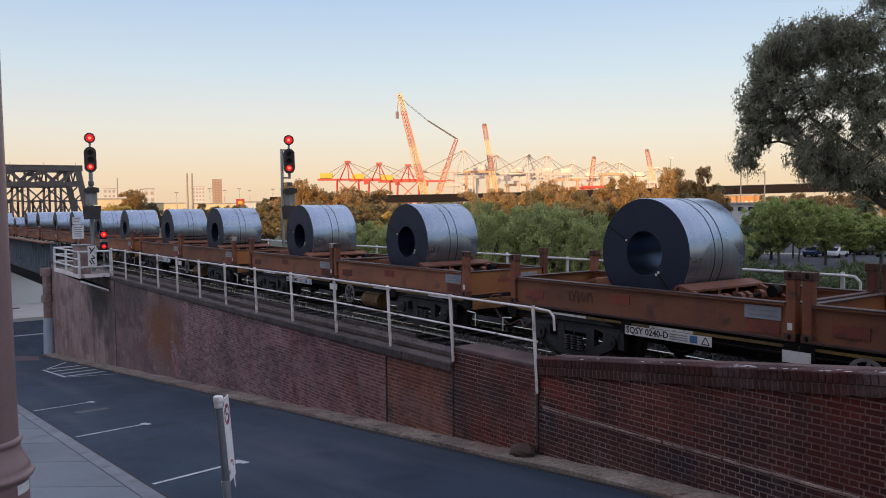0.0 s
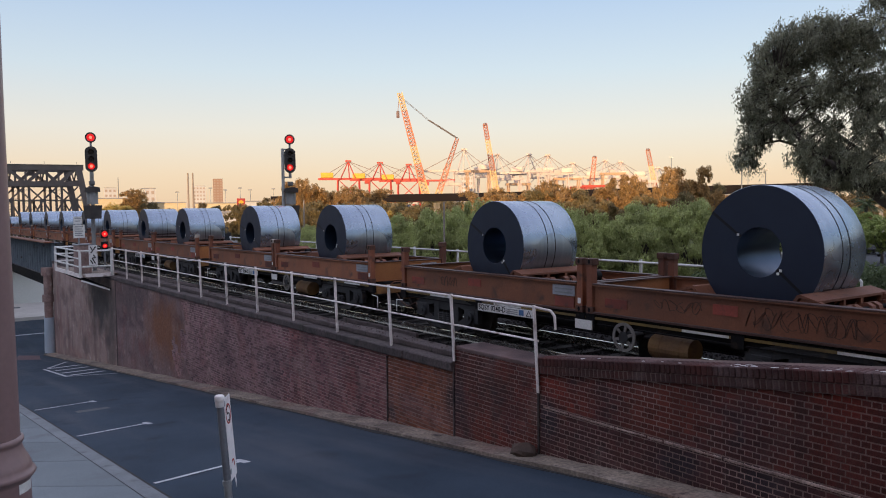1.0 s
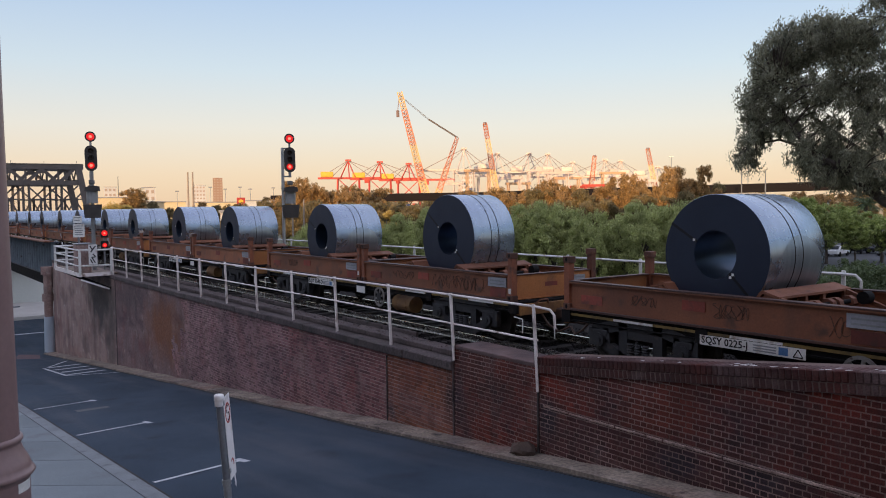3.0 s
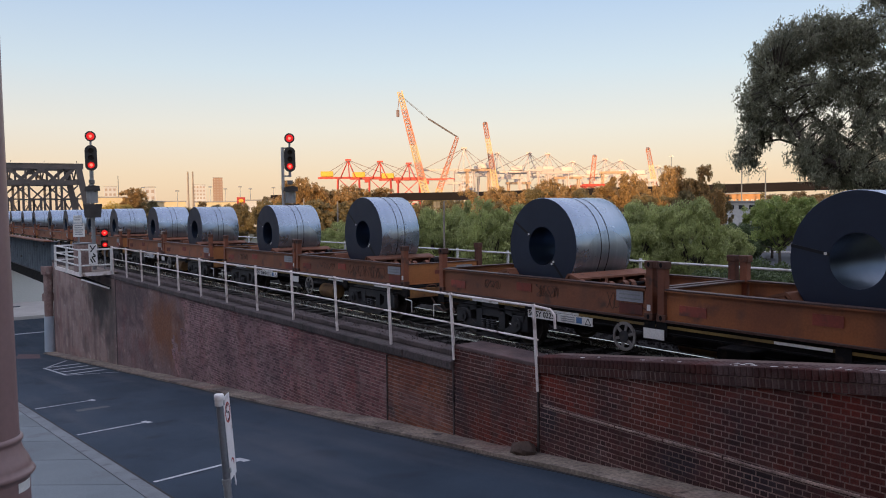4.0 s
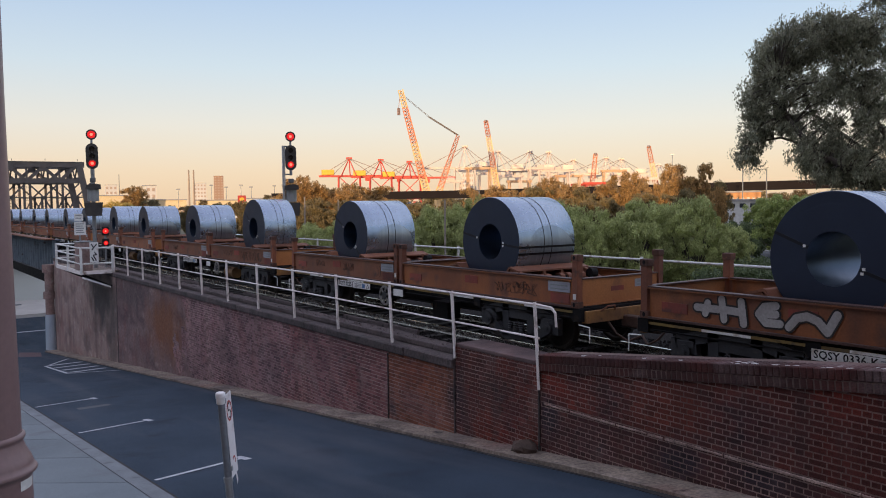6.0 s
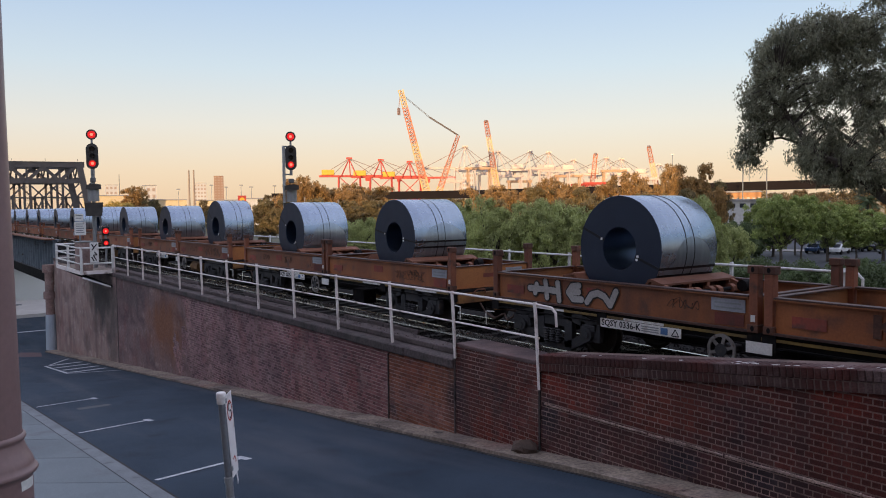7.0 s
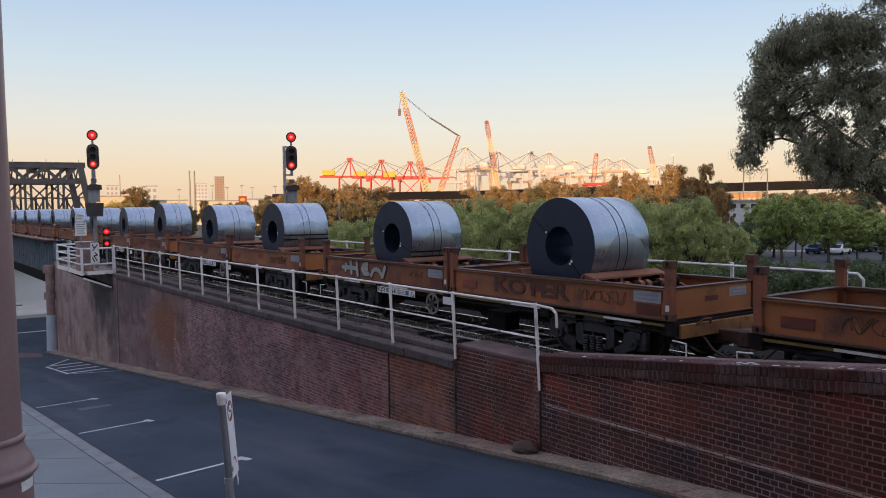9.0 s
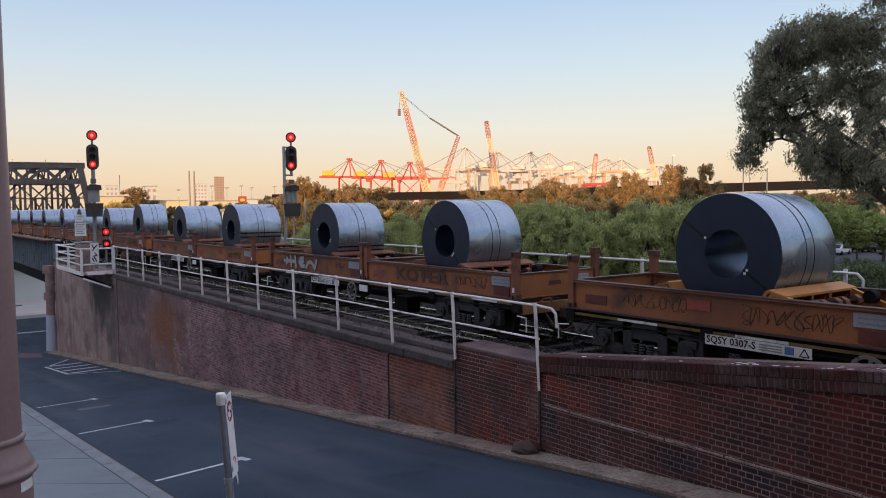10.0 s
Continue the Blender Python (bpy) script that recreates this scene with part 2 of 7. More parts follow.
STRAP = surf("strap", (0.004, 0.004, 0.006), (0.007, 0.007, 0.009), 2, 0.5, 0.3, 0.0, 40)
WHITE = surf("white_paint", (0.74, 0.74, 0.72), (0.62, 0.61, 0.58), 1.5, 0.55, 0, 0.1, 40, (0.36, 0.28, 0.22))
RAILPAINT = surf("weathered_white_paint", (0.84, 0.77, 0.73), (0.68, 0.61, 0.57), 1.2, 0.65, 0, 0.2, 40, (0.19, 0.12, 0.085))
GREY = surf("grey_steel", (0.30, 0.31, 0.32), (0.22, 0.23, 0.24), 2, 0.5, 0.6, 0.1, 40)
GALV = surf("galvanised_post", (0.42, 0.43, 0.44), (0.34, 0.35, 0.36), 2, 0.45, 0.7, 0.1, 60)
MAUVE = surf("mauve_brown_paint", (0.215, 0.138, 0.133), (0.245, 0.158, 0.153), 1.0, 0.42, 0, 0.05, 30, spread=0.06)
RAIL = surf("rail_steel", (0.55, 0.53, 0.50), (0.42, 0.40, 0.37), 2, 0.25, 0.9, 0.1, 40)
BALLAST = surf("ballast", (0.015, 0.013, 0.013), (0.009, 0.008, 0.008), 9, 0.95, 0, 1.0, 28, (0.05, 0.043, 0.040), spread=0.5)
TRUSS = surf("bridge_steel", (0.10, 0.088, 0.083), (0.13, 0.113, 0.106), 0.6, 0.7, 0.1, 0.2, 20, (0.12, 0.09, 0.08))
GIRDER = surf("girder_paint", (0.055, 0.066, 0.082), (0.042, 0.050, 0.064), 0.6, 0.6, 0.1, 0.2, 20, (0.16, 0.12, 0.10))
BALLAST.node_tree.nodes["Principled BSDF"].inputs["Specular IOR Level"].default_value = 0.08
DIRT = surf("dry_ground", (0.075, 0.075, 0.045), (0.055, 0.065, 0.034), 0.08, 0.95, 0, 0.3, 3, (0.10, 0.09, 0.065))
BARK = surf("bark", (0.055, 0.044, 0.037), (0.085, 0.07, 0.06), 1.5, 0.9, 0, 0.6, 12)
PALEBARK = surf("pale_bark", (0.30, 0.26, 0.22), (0.20, 0.17, 0.145), 1.5, 0.9, 0, 0.4, 12)
LEAF_GUM = foliage("gum_leaves", (0.135, 0.142, 0.096), (0.36, 0.355, 0.25), 0.45)
LEAF_WILLOW = foliage("willow_leaves", (0.285, 0.320, 0.115), (0.465, 0.500, 0.210), 0.45)
LEAF_GREEN = foliage("green_leaves", (0.180, 0.240, 0.064), (0.40, 0.445, 0.155), 0.45)
LEAF_SHRUB = foliage("shrub_leaves", (0.075, 0.105, 0.045), (0.14, 0.18, 0.078), 0.4)
# olive leaves brightened to orange: low sunlight is part of this colour
LEAF_SUNLIT = foliage("sunlit_olive_leaves", (0.23, 0.155, 0.060), (0.58, 0.36, 0.150), 0.5)
LEAF_DULL = foliage("dull_leaves", (0.14, 0.12, 0.055), (0.27, 0.20, 0.09), 0.4)
LEAF_YELLOW = foliage("yellowing_leaves", (0.46, 0.34, 0.09), (0.64, 0.46, 0.14), 0.4)


# ---- mesh helpers ----
def part(name, bm, material, parent=None, label="", smooth=False):
    me = bpy.data.meshes.new(name)
    if smooth:
        for f in bm.faces:
            f.smooth = True
    bm.to_mesh(me)
    bm.free()
    me.materials.append(material)
    ob = new(name, me)
    if parent is not None:
        ob.parent = parent
    if label:
        tagged(ob, label)
    return ob


def thing(name, label, category, group="", kind="", at=(0, 0, 0), rz=0):
    ob = tagged(new(name), label, category, group, kind)
    ob.empty_display_size = 0.1
    ob.matrix_basis = pose(*at, 0, 0, rz)
    return ob


def box(bm, x0, x1, y0, y1, z0, z1, bevel=0.0):
    r = bmesh.ops.create_cube(bm, size=1, matrix=Matrix.Translation(((x0 + x1) / 2, (y0 + y1) / 2, (z0 + z1) / 2)) @ Matrix.Diagonal((x1 - x0, y1 - y0, z1 - z0, 1)))
    if bevel:
        es = list({e for v in r["verts"] for e in v.link_edges})
        bmesh.ops.bevel(bm, geom=es, offset=bevel, segments=1, affect="EDGES")
    return bm


def beam(bm, a, b, w, h=None, up=(0, 0, 1)):
    """A square-edged bar from a to b, w wide and h high."""
    a, b = Vector(a), Vector(b)
    h = h or w
    d = b - a
    z = d.normalized()
    x = Vector(up).cross(z)
    if x.length < 1e-3:
        x = Vector((1, 0, 0)).cross(z)
    x.normalize()
    y = z.cross(x)
    m = Matrix((x, y, z)).transposed().to_4x4()
    m.translation = (a + b) / 2
    bmesh.ops.create_cube(bm, size=1, matrix=m @ Matrix.Diagonal((w, h, d.length, 1)))
    return bm


def tube(bm, a, b, r, r2=None, n=10, caps=True):
    a, b = Vector(a), Vector(b)
    d = b - a
    m = d.to_track_quat("Z", "Y").to_matrix().to_4x4()
    m.translation = (a + b) / 2
    bmesh.ops.create_cone(bm, cap_ends=caps, segments=n, radius1=r, radius2=r if r2 is None else r2, depth=d.length, matrix=m)
    return bm


def pipe(bm, pts, r, n=8):
    """A round bar bent through the points."""
    for a, b in zip(pts, pts[1:]):
        tube(bm, a, b, r, n=n)
    for p in pts[1:-1]:
        bmesh.ops.create_icosphere(bm, subdivisions=1, radius=r * 1.02, matrix=Matrix.Translation(p))
    return bm


def lathe(bm, prof, n=32, axis="Z", at=(0, 0, 0)):
    """A turned body from (radius, height) pairs."""
    rings = []
    for r, z in prof:
        ring = []
        for i in range(n):
            a = 2 * math.pi * i / n
            c, s = r * math.cos(a), r * math.sin(a)
            p = (c, s, z) if axis == "Z" else (c, z, s)
            ring.append(bm.verts.new(Vector(p) + Vector(at)))
        rings.append(ring)
    for p, q in zip(rings, rings[1:]):
        for i in range(n):
            bm.faces.new((p[i], p[(i + 1) % n], q[(i + 1) % n], q[i]) if axis == "Z" else (p[i], q[i], q[(i + 1) % n], p[(i + 1) % n]))
    return bm


def prism(bm, pts, depth):
    """A plate: the polygon pts (3D, planar), thickened by the vector depth."""
    a = [bm.verts.new(p) for p in pts]
    b = [bm.verts.new(Vector(p) + Vector(depth)) for p in pts]
    n = len(pts)
    bm.faces.new(a)
    bm.faces.new(b[::-1])
    for i in range(n):
        bm.faces.new((a[i], b[i], b[(i + 1) % n], a[(i + 1) % n]))
    bmesh.ops.recalc_face_normals(bm, faces=bm.faces[:])
    return bm


def B():
    return bmesh.new()


def spot(bearing, d, z=0.0):
    """A place d metres off, at a bearing in degrees to the left of +y."""
    b = radians(bearing)
    return (-math.sin(b) * d, math.cos(b) * d, z)


def text(name, words, size, material, parent, m, label="", bold=0.0):
    c = bpy.data.curves.new(name, "FONT")
    c.body, c.size, c.extrude, c.offset = words, size, 0.002, bold
    c.align_x, c.align_y = "LEFT", "CENTER"
    c.resolution_u = 2
    tmp = bpy.data.objects.new(name, c)
    scene.collection.objects.link(tmp)
    me = bpy.data.meshes.new_from_object(tmp.evaluated_get(bpy.context.evaluated_depsgraph_get()))
    bpy.data.objects.remove(tmp)
    me.materials.clear()
    me.materials.append(material)
    ob = new(name, me)
    ob.parent = parent
    ob.matrix_basis = m
    if label:
        tagged(ob, label)
    return ob


# ---- the lie of the land ----
WALL_Y = 9.10            # road face of the retaining wall
SIDE = 10.31             # near side of the wagons
TRACK = SIDE + 1.22      # middle of the track
RAIL_Z = 0.13


def road_z(x, y=3.5):
    """Road surface: it falls along the street, and a little towards the wall."""
    fall = 0.018 * max(0.0, y - 3.6)
    if x > 6:
        return 0.43 - fall
    if x < -62:
        return -6.68 - fall
    return -0.20 + 0.1045 * x - fall


def ground_sheet():
    bm = B()
    xs = [-4000, -1500, -700, -300, -160, -110, -90, -75, -66, -62] + list(range(-60, 8, 4)) + [6, 30, 120, 600, 4000]
    xs = sorted(set(xs))
    ys = [-4000, -900, -200, -60, -20, -6, 3, 9.15, 9.4, 14.9, 15.4, 18, 22, 40, 90, 200, 500, 1200, 4500]
    grid = []
    for x in xs:
        row = []
        for y in ys:
            if y <= 9.2:
                z = road_z(x, y) - 0.12
            elif x < -55.3:
                z = -6.8
            elif y <= 15:
                z = -0.42
            elif y <= 18:
                z = -0.9
            elif y <= 22:
                z = -3.2
            else:
                z = -4.4
            row.append(bm.verts.new((x, y, z)))
        grid.append(row)
    for i in range(len(xs) - 1):
        for j in range(len(ys) - 1):
            bm.faces.new((grid[i][j], grid[i + 1][j], grid[i + 1][j + 1], grid[i][j + 1]))
    return tagged(part("ground", bm, DIRT), "dry grassy ground and railway bank", "ground", kind="structure")


def strip(name, y0, y1, lift, material, x0=-62.0, x1=12.0, step=2.0, thick=0.12):
    """A band along the sloping road."""
    bm = B()
    n = int((x1 - x0) / step)
    for i in range(n):
        a, b = x0 + (x1 - x0) * i / n, x0 + (x1 - x0) * (i + 1) / n
        v = [bm.verts.new((x, y, road_z(x, y) + lift - low)) for low in (0, thick) for x, y in ((a, y0), (b, y0), (b, y1), (a, y1))]
        for f in ((0, 1, 2, 3), (0, 4, 5, 1), (3, 2, 6, 7)):
            bm.faces.new([v[k] for k in f])
    bmesh.ops.remove_doubles(bm, verts=bm.verts[:], dist=0.0005)
    return part(name, bm, material)


def road_patch(bm, pts, lift=0.006):
    f = bm.faces.new([bm.verts.new((x, y, road_z(x, y) + lift)) for x, y in pts])
    if f.normal.z < 0:
        f.normal_flip()
    return bm


ground_sheet()
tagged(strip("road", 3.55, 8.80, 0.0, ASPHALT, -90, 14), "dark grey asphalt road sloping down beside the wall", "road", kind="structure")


# ---- the train ----
PITCH = 13.63            # from wagon to wagon
FRAME_L, FRAME_W = 6.058, 2.438
DECK = 1.05


def shift(t):
    """How far the train stands along x at t seconds (it rolls towards -x)."""
    return -14.14 - 3.869 * (t - 9) + 0.016 * (t - 9) * (t - 5)


MOVING = []              # (thing, place of its origin when the train's shift is 0)


def ibeam(bm, x0, x1, y0, y1, z0, z1, flange=0.022, web=0.014):
    """A welded side beam along x."""
    ym, w = (y0 + y1) / 2, web / 2
    a, b = z0 + flange, z1 - flange
    pts = [(y0, z0), (y1, z0), (y1, a), (ym + w, a), (ym + w, b), (y1, b), (y1, z1), (y0, z1), (y0, b), (ym - w, b), (ym - w, a), (y0, a)]
    return prism(bm, [(x0, y, z) for y, z in pts], (x1 - x0, 0, 0))


def coil_frame():
    """A 20-foot open coil carrier; the origin is the near lower corner at its -x end."""
    L, W = FRAME_L, FRAME_W
    f = thing("coil_frame", "orange and rust-brown steel coil carrier frame on a flat wagon", "coil frame", "coil frames on the train")
    H = 0.985
    for y in (0, W):
        s = 1 if y == 0 else -1
        bm = B()
        ibeam(bm, 0.165, L - 0.165, y + min(0, s * 0.13) + s * 0.006, y + max(0, s * 0.13) + s * 0.006, 0.005, 0.52)
        part("side_beam", bm, ORANGE, f)
        y0, y1 = sorted((y + s * 0.002, y + s * 0.150))
        part("top_flange", box(B(), 0.165, L - 0.165, y0, y1, 0.521, 0.545, 0.004), FLANGE, f, "dark brown top flange")
        part("bottom_flange", box(B(), 0.165, L - 0.165, y0, y1, -0.002, 0.034, 0.004), FLANGE, f, "dark brown bottom flange")
    for x in (0, L):
        s = 1 if x == 0 else -1
        bm = B()
        box(bm, min(x + s * 0.02, x + s * 0.14), max(x + s * 0.02, x + s * 0.14), 0.165, W - 0.165, 0.03, 0.055)
        box(bm, min(x + s * 0.05, x + s * 0.065), max(x + s * 0.05, x + s * 0.065), 0.165, W - 0.165, 0.055, 0.52)
        part("end_beam", bm, OCHRE, f, "ochre-orange end beam")
        part("end_flange", box(B(), min(x + s * 0.02, x + s * 0.14), max(x + s * 0.02, x + s * 0.14), 0.165, W - 0.165, 0.521, 0.545, 0.004), FLANGE, f, "dark brown end flange")
        for y in (0, W):
            q = 1 if y == 0 else -1
            bm = B()
            x0, x1 = sorted((x + s * 0.012, x + s * 0.15))
            y0, y1 = sorted((y + q * 0.012, y + q * 0.15))
            box(bm, x0, x1, y0, y1, 0.118, H - 0.118, 0.006)
            post = part("corner_post", bm, BROWN, f)
            for z in (0, H - 0.118):
                bm = B()
                cx0, cx1 = sorted((x, x + s * 0.178))
                cy0, cy1 = sorted((y, y + q * 0.162))
                box(bm, cx0, cx1, cy0, cy1, z, z + 0.118, 0.008)
                part("corner_casting", bm, CASTING, post)
                bm = B()
                ox = (cx0 + cx1) / 2
                yo = y - q * 0.0015
                prism(bm, [(ox + 0.03 * math.cos(a), yo, z + 0.062 + 0.042 * math.sin(a)) for a in [k * math.pi / 5 for k in range(10)]], (0, -q * 0.001, 0))
                part("casting_hole", bm, BLACK, post)
    # floor members and the cradle's two sloping pads
    for x in (1.2, 2.1, 3.03, 3.96, 4.86):
        part("floor_member", box(B(), x - 0.06, x + 0.06, 0.14, W - 0.14, 0.03, 0.16), RUST, f)
    for y in (0.9, W - 1.0):
        part("floor_stringer", box(B(), 0.16, L - 0.16, y, y + 0.1, 0.02, 0.14), RUST, f)
    # paint patches and plates on the near beam and the ends
    for x0, x1, z0, z1 in ((0.42, 0.92, 0.14, 0.30), (2.62, 3.05, 0.24, 0.40), (5.30, 5.80, 0.06, 0.24)):
        part("paint_patch", box(B(), x0, x1, 0.050, 0.062, z0, z1), PATCH, f, "dull red-brown paint patch")
    lb = part("data_plate", box(B(), 5.24, 5.82, 0.046, 0.062, 0.27, 0.46), PLATE, f, "faded blue-white data plate")
    for i in range(2):
        part("print_bar", box(B(), 5.30, 5.76, 0.043, 0.0455, 0.31 + 0.07 * i, 0.335 + 0.07 * i), GREY, lb)
    lb = part("end_plate", box(B(), L - 0.055, L - 0.043, 1.62, 2.12, 0.30, 0.45), PLATE, f, "faded white data plate")
    for i in range(2):
        part("print_bar", box(B(), L - 0.0425, L - 0.040, 1.67, 2.07, 0.325 + 0.06 * i, 0.35 + 0.06 * i), GREY, lb)
    part("end_patch", box(B(), L - 0.055, L - 0.045, 0.95, 1.30, 0.26, 0.35), PATCH, f)
    part("small_label", box(B(), L - 0.12, L - 0.05, 0.006, 0.011, 0.16, 0.26), WHITE, f)
    for s in (-1, 1):
        bm = B()
        cx = 3.03
        # a wedge whose cover slopes away from the coil, open underneath, with ribs, clips and a brace
        pts = [(cx + s * 0.60, 0.20, 0.27), (cx + s * 0.86, 0.20, 0.625), (cx + s * 0.90, 0.20, 0.640), (cx + s * 1.16, 0.20, 0.565), (cx + s * 1.16, 0.20, 0.530), (cx + s * 0.92, 0.20, 0.592), (cx + s * 0.89, 0.20, 0.59), (cx + s * 0.66, 0.20, 0.24)]
        prism(bm, pts, (0, W - 0.40, 0))
        part("cradle_pad", bm, RUST, f)
        for y in (0.21, 0.86, 1.5, W - 0.27):
            bm = B()
            prism(bm, [(cx + s * 0.70, y, 0.16), (cx + s * 0.72, y, 0.30), (cx + s * 0.93, y, 0.590), (cx + s * 1.10, y, 0.545), (cx + s * 0.98, y, 0.36), (cx + s * 0.98, y, 0.16)], (0, 0.05, 0))
            part("cradle_rib", bm, RUST, f)
        for y in (0.30, 0.95, 1.45, W - 0.36):
            part("cradle_strut", beam(B(), (cx + s * 1.13, y, 0.530), (cx + s * 1.13, y, 0.15), 0.07, 0.05), RUST, f)
        for y in (0.26, W - 0.32):
            bm = B()
            beam(bm, (cx + s * 1.14, y, 0.525), (cx + s * 2.25, y, 0.12), 0.07)
            part("cradle_brace", bm, RUST, f)
        for y in (0.42, 0.60, 0.78, 1.15, 1.35, 1.75):
            bm = B()
            prism(bm, [(cx + s * 1.27, y, 0.478), (cx + s * 1.37, y, 0.490), (cx + s * 1.44, y, 0.45), (cx + s * 1.46, y, 0.38), (cx + s * 1.40, y, 0.33), (cx + s * 1.33, y, 0.345), (cx + s * 1.31, y, 0.40)], (0, 0.11, 0))
            part("lashing_clip", bm, RUST, f)
        part("lashing_shaft", tube(B(), (cx + s * 1.38, 0.30, 0.41), (cx + s * 1.38, W - 0.3, 0.41), 0.035, n=10), BLACK, f)
        part("lashing_roller", tube(B(), (cx + s * 1.52, W - 0.55, 0.46), (cx + s * 1.52, W - 0.38, 0.46), 0.10, n=14), BLACK, f)
    return f


def steel_coil(width, radius, seed, eye_at=None, tail=1.0):
    """A strapped steel coil lying across the wagon; the origin is its centre."""
    rnd = random.Random(seed)
    bore = 0.385
    c = thing("steel_coil", "strapped galvanised steel coil with dark blue-grey wound ends", "steel coil", "coils on the train")
    h = width / 2
    bm = B()
    lathe(bm, [(radius - 0.006, -h + 0.001), (radius, -h + 0.012), (radius, h - 0.012), (radius - 0.006, h - 0.001)], 96, "Y")
    part("outer_wrap", bm, COIL, c, smooth=True)
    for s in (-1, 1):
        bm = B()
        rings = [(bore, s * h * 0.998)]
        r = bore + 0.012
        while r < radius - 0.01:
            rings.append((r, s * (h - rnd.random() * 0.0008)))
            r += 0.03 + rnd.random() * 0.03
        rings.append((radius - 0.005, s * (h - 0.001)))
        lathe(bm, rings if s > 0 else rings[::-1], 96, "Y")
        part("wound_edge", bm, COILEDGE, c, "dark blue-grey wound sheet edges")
    bm = B()
    lathe(bm, [(bore, h * 0.998), (bore, -h * 0.998)], 64, "Y")
    part("bore", bm, BORE, c, "bright inner wrap of the coil", smooth=True)
    # straps round the circumference
    for y in (-0.10, 0.12):
        bm = B()
        lathe(bm, [(radius + 0.0005, y - 0.009), (radius + 0.006, y - 0.007), (radius + 0.006, y + 0.007), (radius + 0.0005, y + 0.009)], 96, "Y")
        part("strap", bm, STRAP, c, "dark steel band", smooth=True)
    # the rounded tail of the outermost sheet, duller than the wrap under it
    if tail:
        bm = B()
        n, half_w, mid_y, crest = 28, width * 0.40 * tail, width * 0.06, 0.50 * tail
        rows = []
        for i in range(n + 1):
            u = -1 + 2 * i / n
            top = -0.30 + crest * math.sqrt(max(0.0, 1 - u * u)) * 1.25
            rows.append([bm.verts.new(((radius + 0.002) * math.cos(q), mid_y + half_w * u, (radius + 0.002) * math.sin(q))) for q in [-0.95 + (top + 0.95) * k / 10 for k in range(11)]])
        for p, q in zip(rows, rows[1:]):
            for k in range(10):
                bm.faces.new((p[k], q[k], q[k + 1], p[k + 1]))
        part("sheet_tail", bm, COILTAIL, c, "dull rounded tail of the outer sheet", smooth=True)
    # straps through the eye
    for a in eye_at or (rnd.uniform(2.2, 2.9), rnd.uniform(-0.75, -0.15)):
        ca, sa = math.cos(a), math.sin(a)
        bm = B()
        for y in (-h - 0.003, h + 0.003):
            beam(bm, (ca * bore, y, sa * bore), (ca * radius, y, sa * radius), 0.045, 0.004, (0, 1, 0))
        for da in ((0.0,) if a > 0 else (0.0, -0.15)):
            cb, sb = math.cos(a + da), math.sin(a + da)
            beam(bm, (cb * (radius + 0.001), -h, sb * (radius + 0.001)), (cb * (radius + 0.001), h, sb * (radius + 0.001)), 0.046, 0.007, (cb, 0, sb))
        st = part("eye_strap", bm, STRAP, c)
        e = bore + 0.06
        for o in ((0.0,) if a > 0 else (-0.032, 0.032)):
            bm = B()
            bx, bz = ca * e - sa * o, sa * e + ca * o
            box(bm, bx - 0.022, bx + 0.022, -h - 0.014, -h - 0.005, bz - 0.02, bz + 0.02, 0.003)
            part("buckle", bm, WHITE, st, "bright strap clip")
    return c


def wheelset():
    bm = B()
    for y in (-0.80, 0.80):
        s = 1 if y > 0 else -1
        lathe(bm, [(0.09, y + s * 0.06), (0.14, y + s * 0.06), (0.36, y + s * 0.02), (0.39, y + s * 0.065), (0.43, y + s * 0.065), (0.435, y - s * 0.03), (0.46, y - s * 0.035), (0.46, y - s * 0.06), (0.39, y - s * 0.065), (0.36, y - s * 0.03), (0.09, y - s * 0.05)][:: s], 28, "Y")
    tube(bm, (0, -1.0, 0), (0, 1.0, 0), 0.08, n=12)
    for k in range(5):
        a = k * 2 * math.pi / 5
        for y in (-0.865, 0.865):
            bmesh.ops.create_cone(bm, cap_ends=True, segments=6, radius1=0.02, radius2=0.02, depth=0.02, matrix=Matrix.Translation((0.2 * math.cos(a), y, 0.2 * math.sin(a))) @ pose(0, 0, 0, 90))
    return bm


WHEELS = []


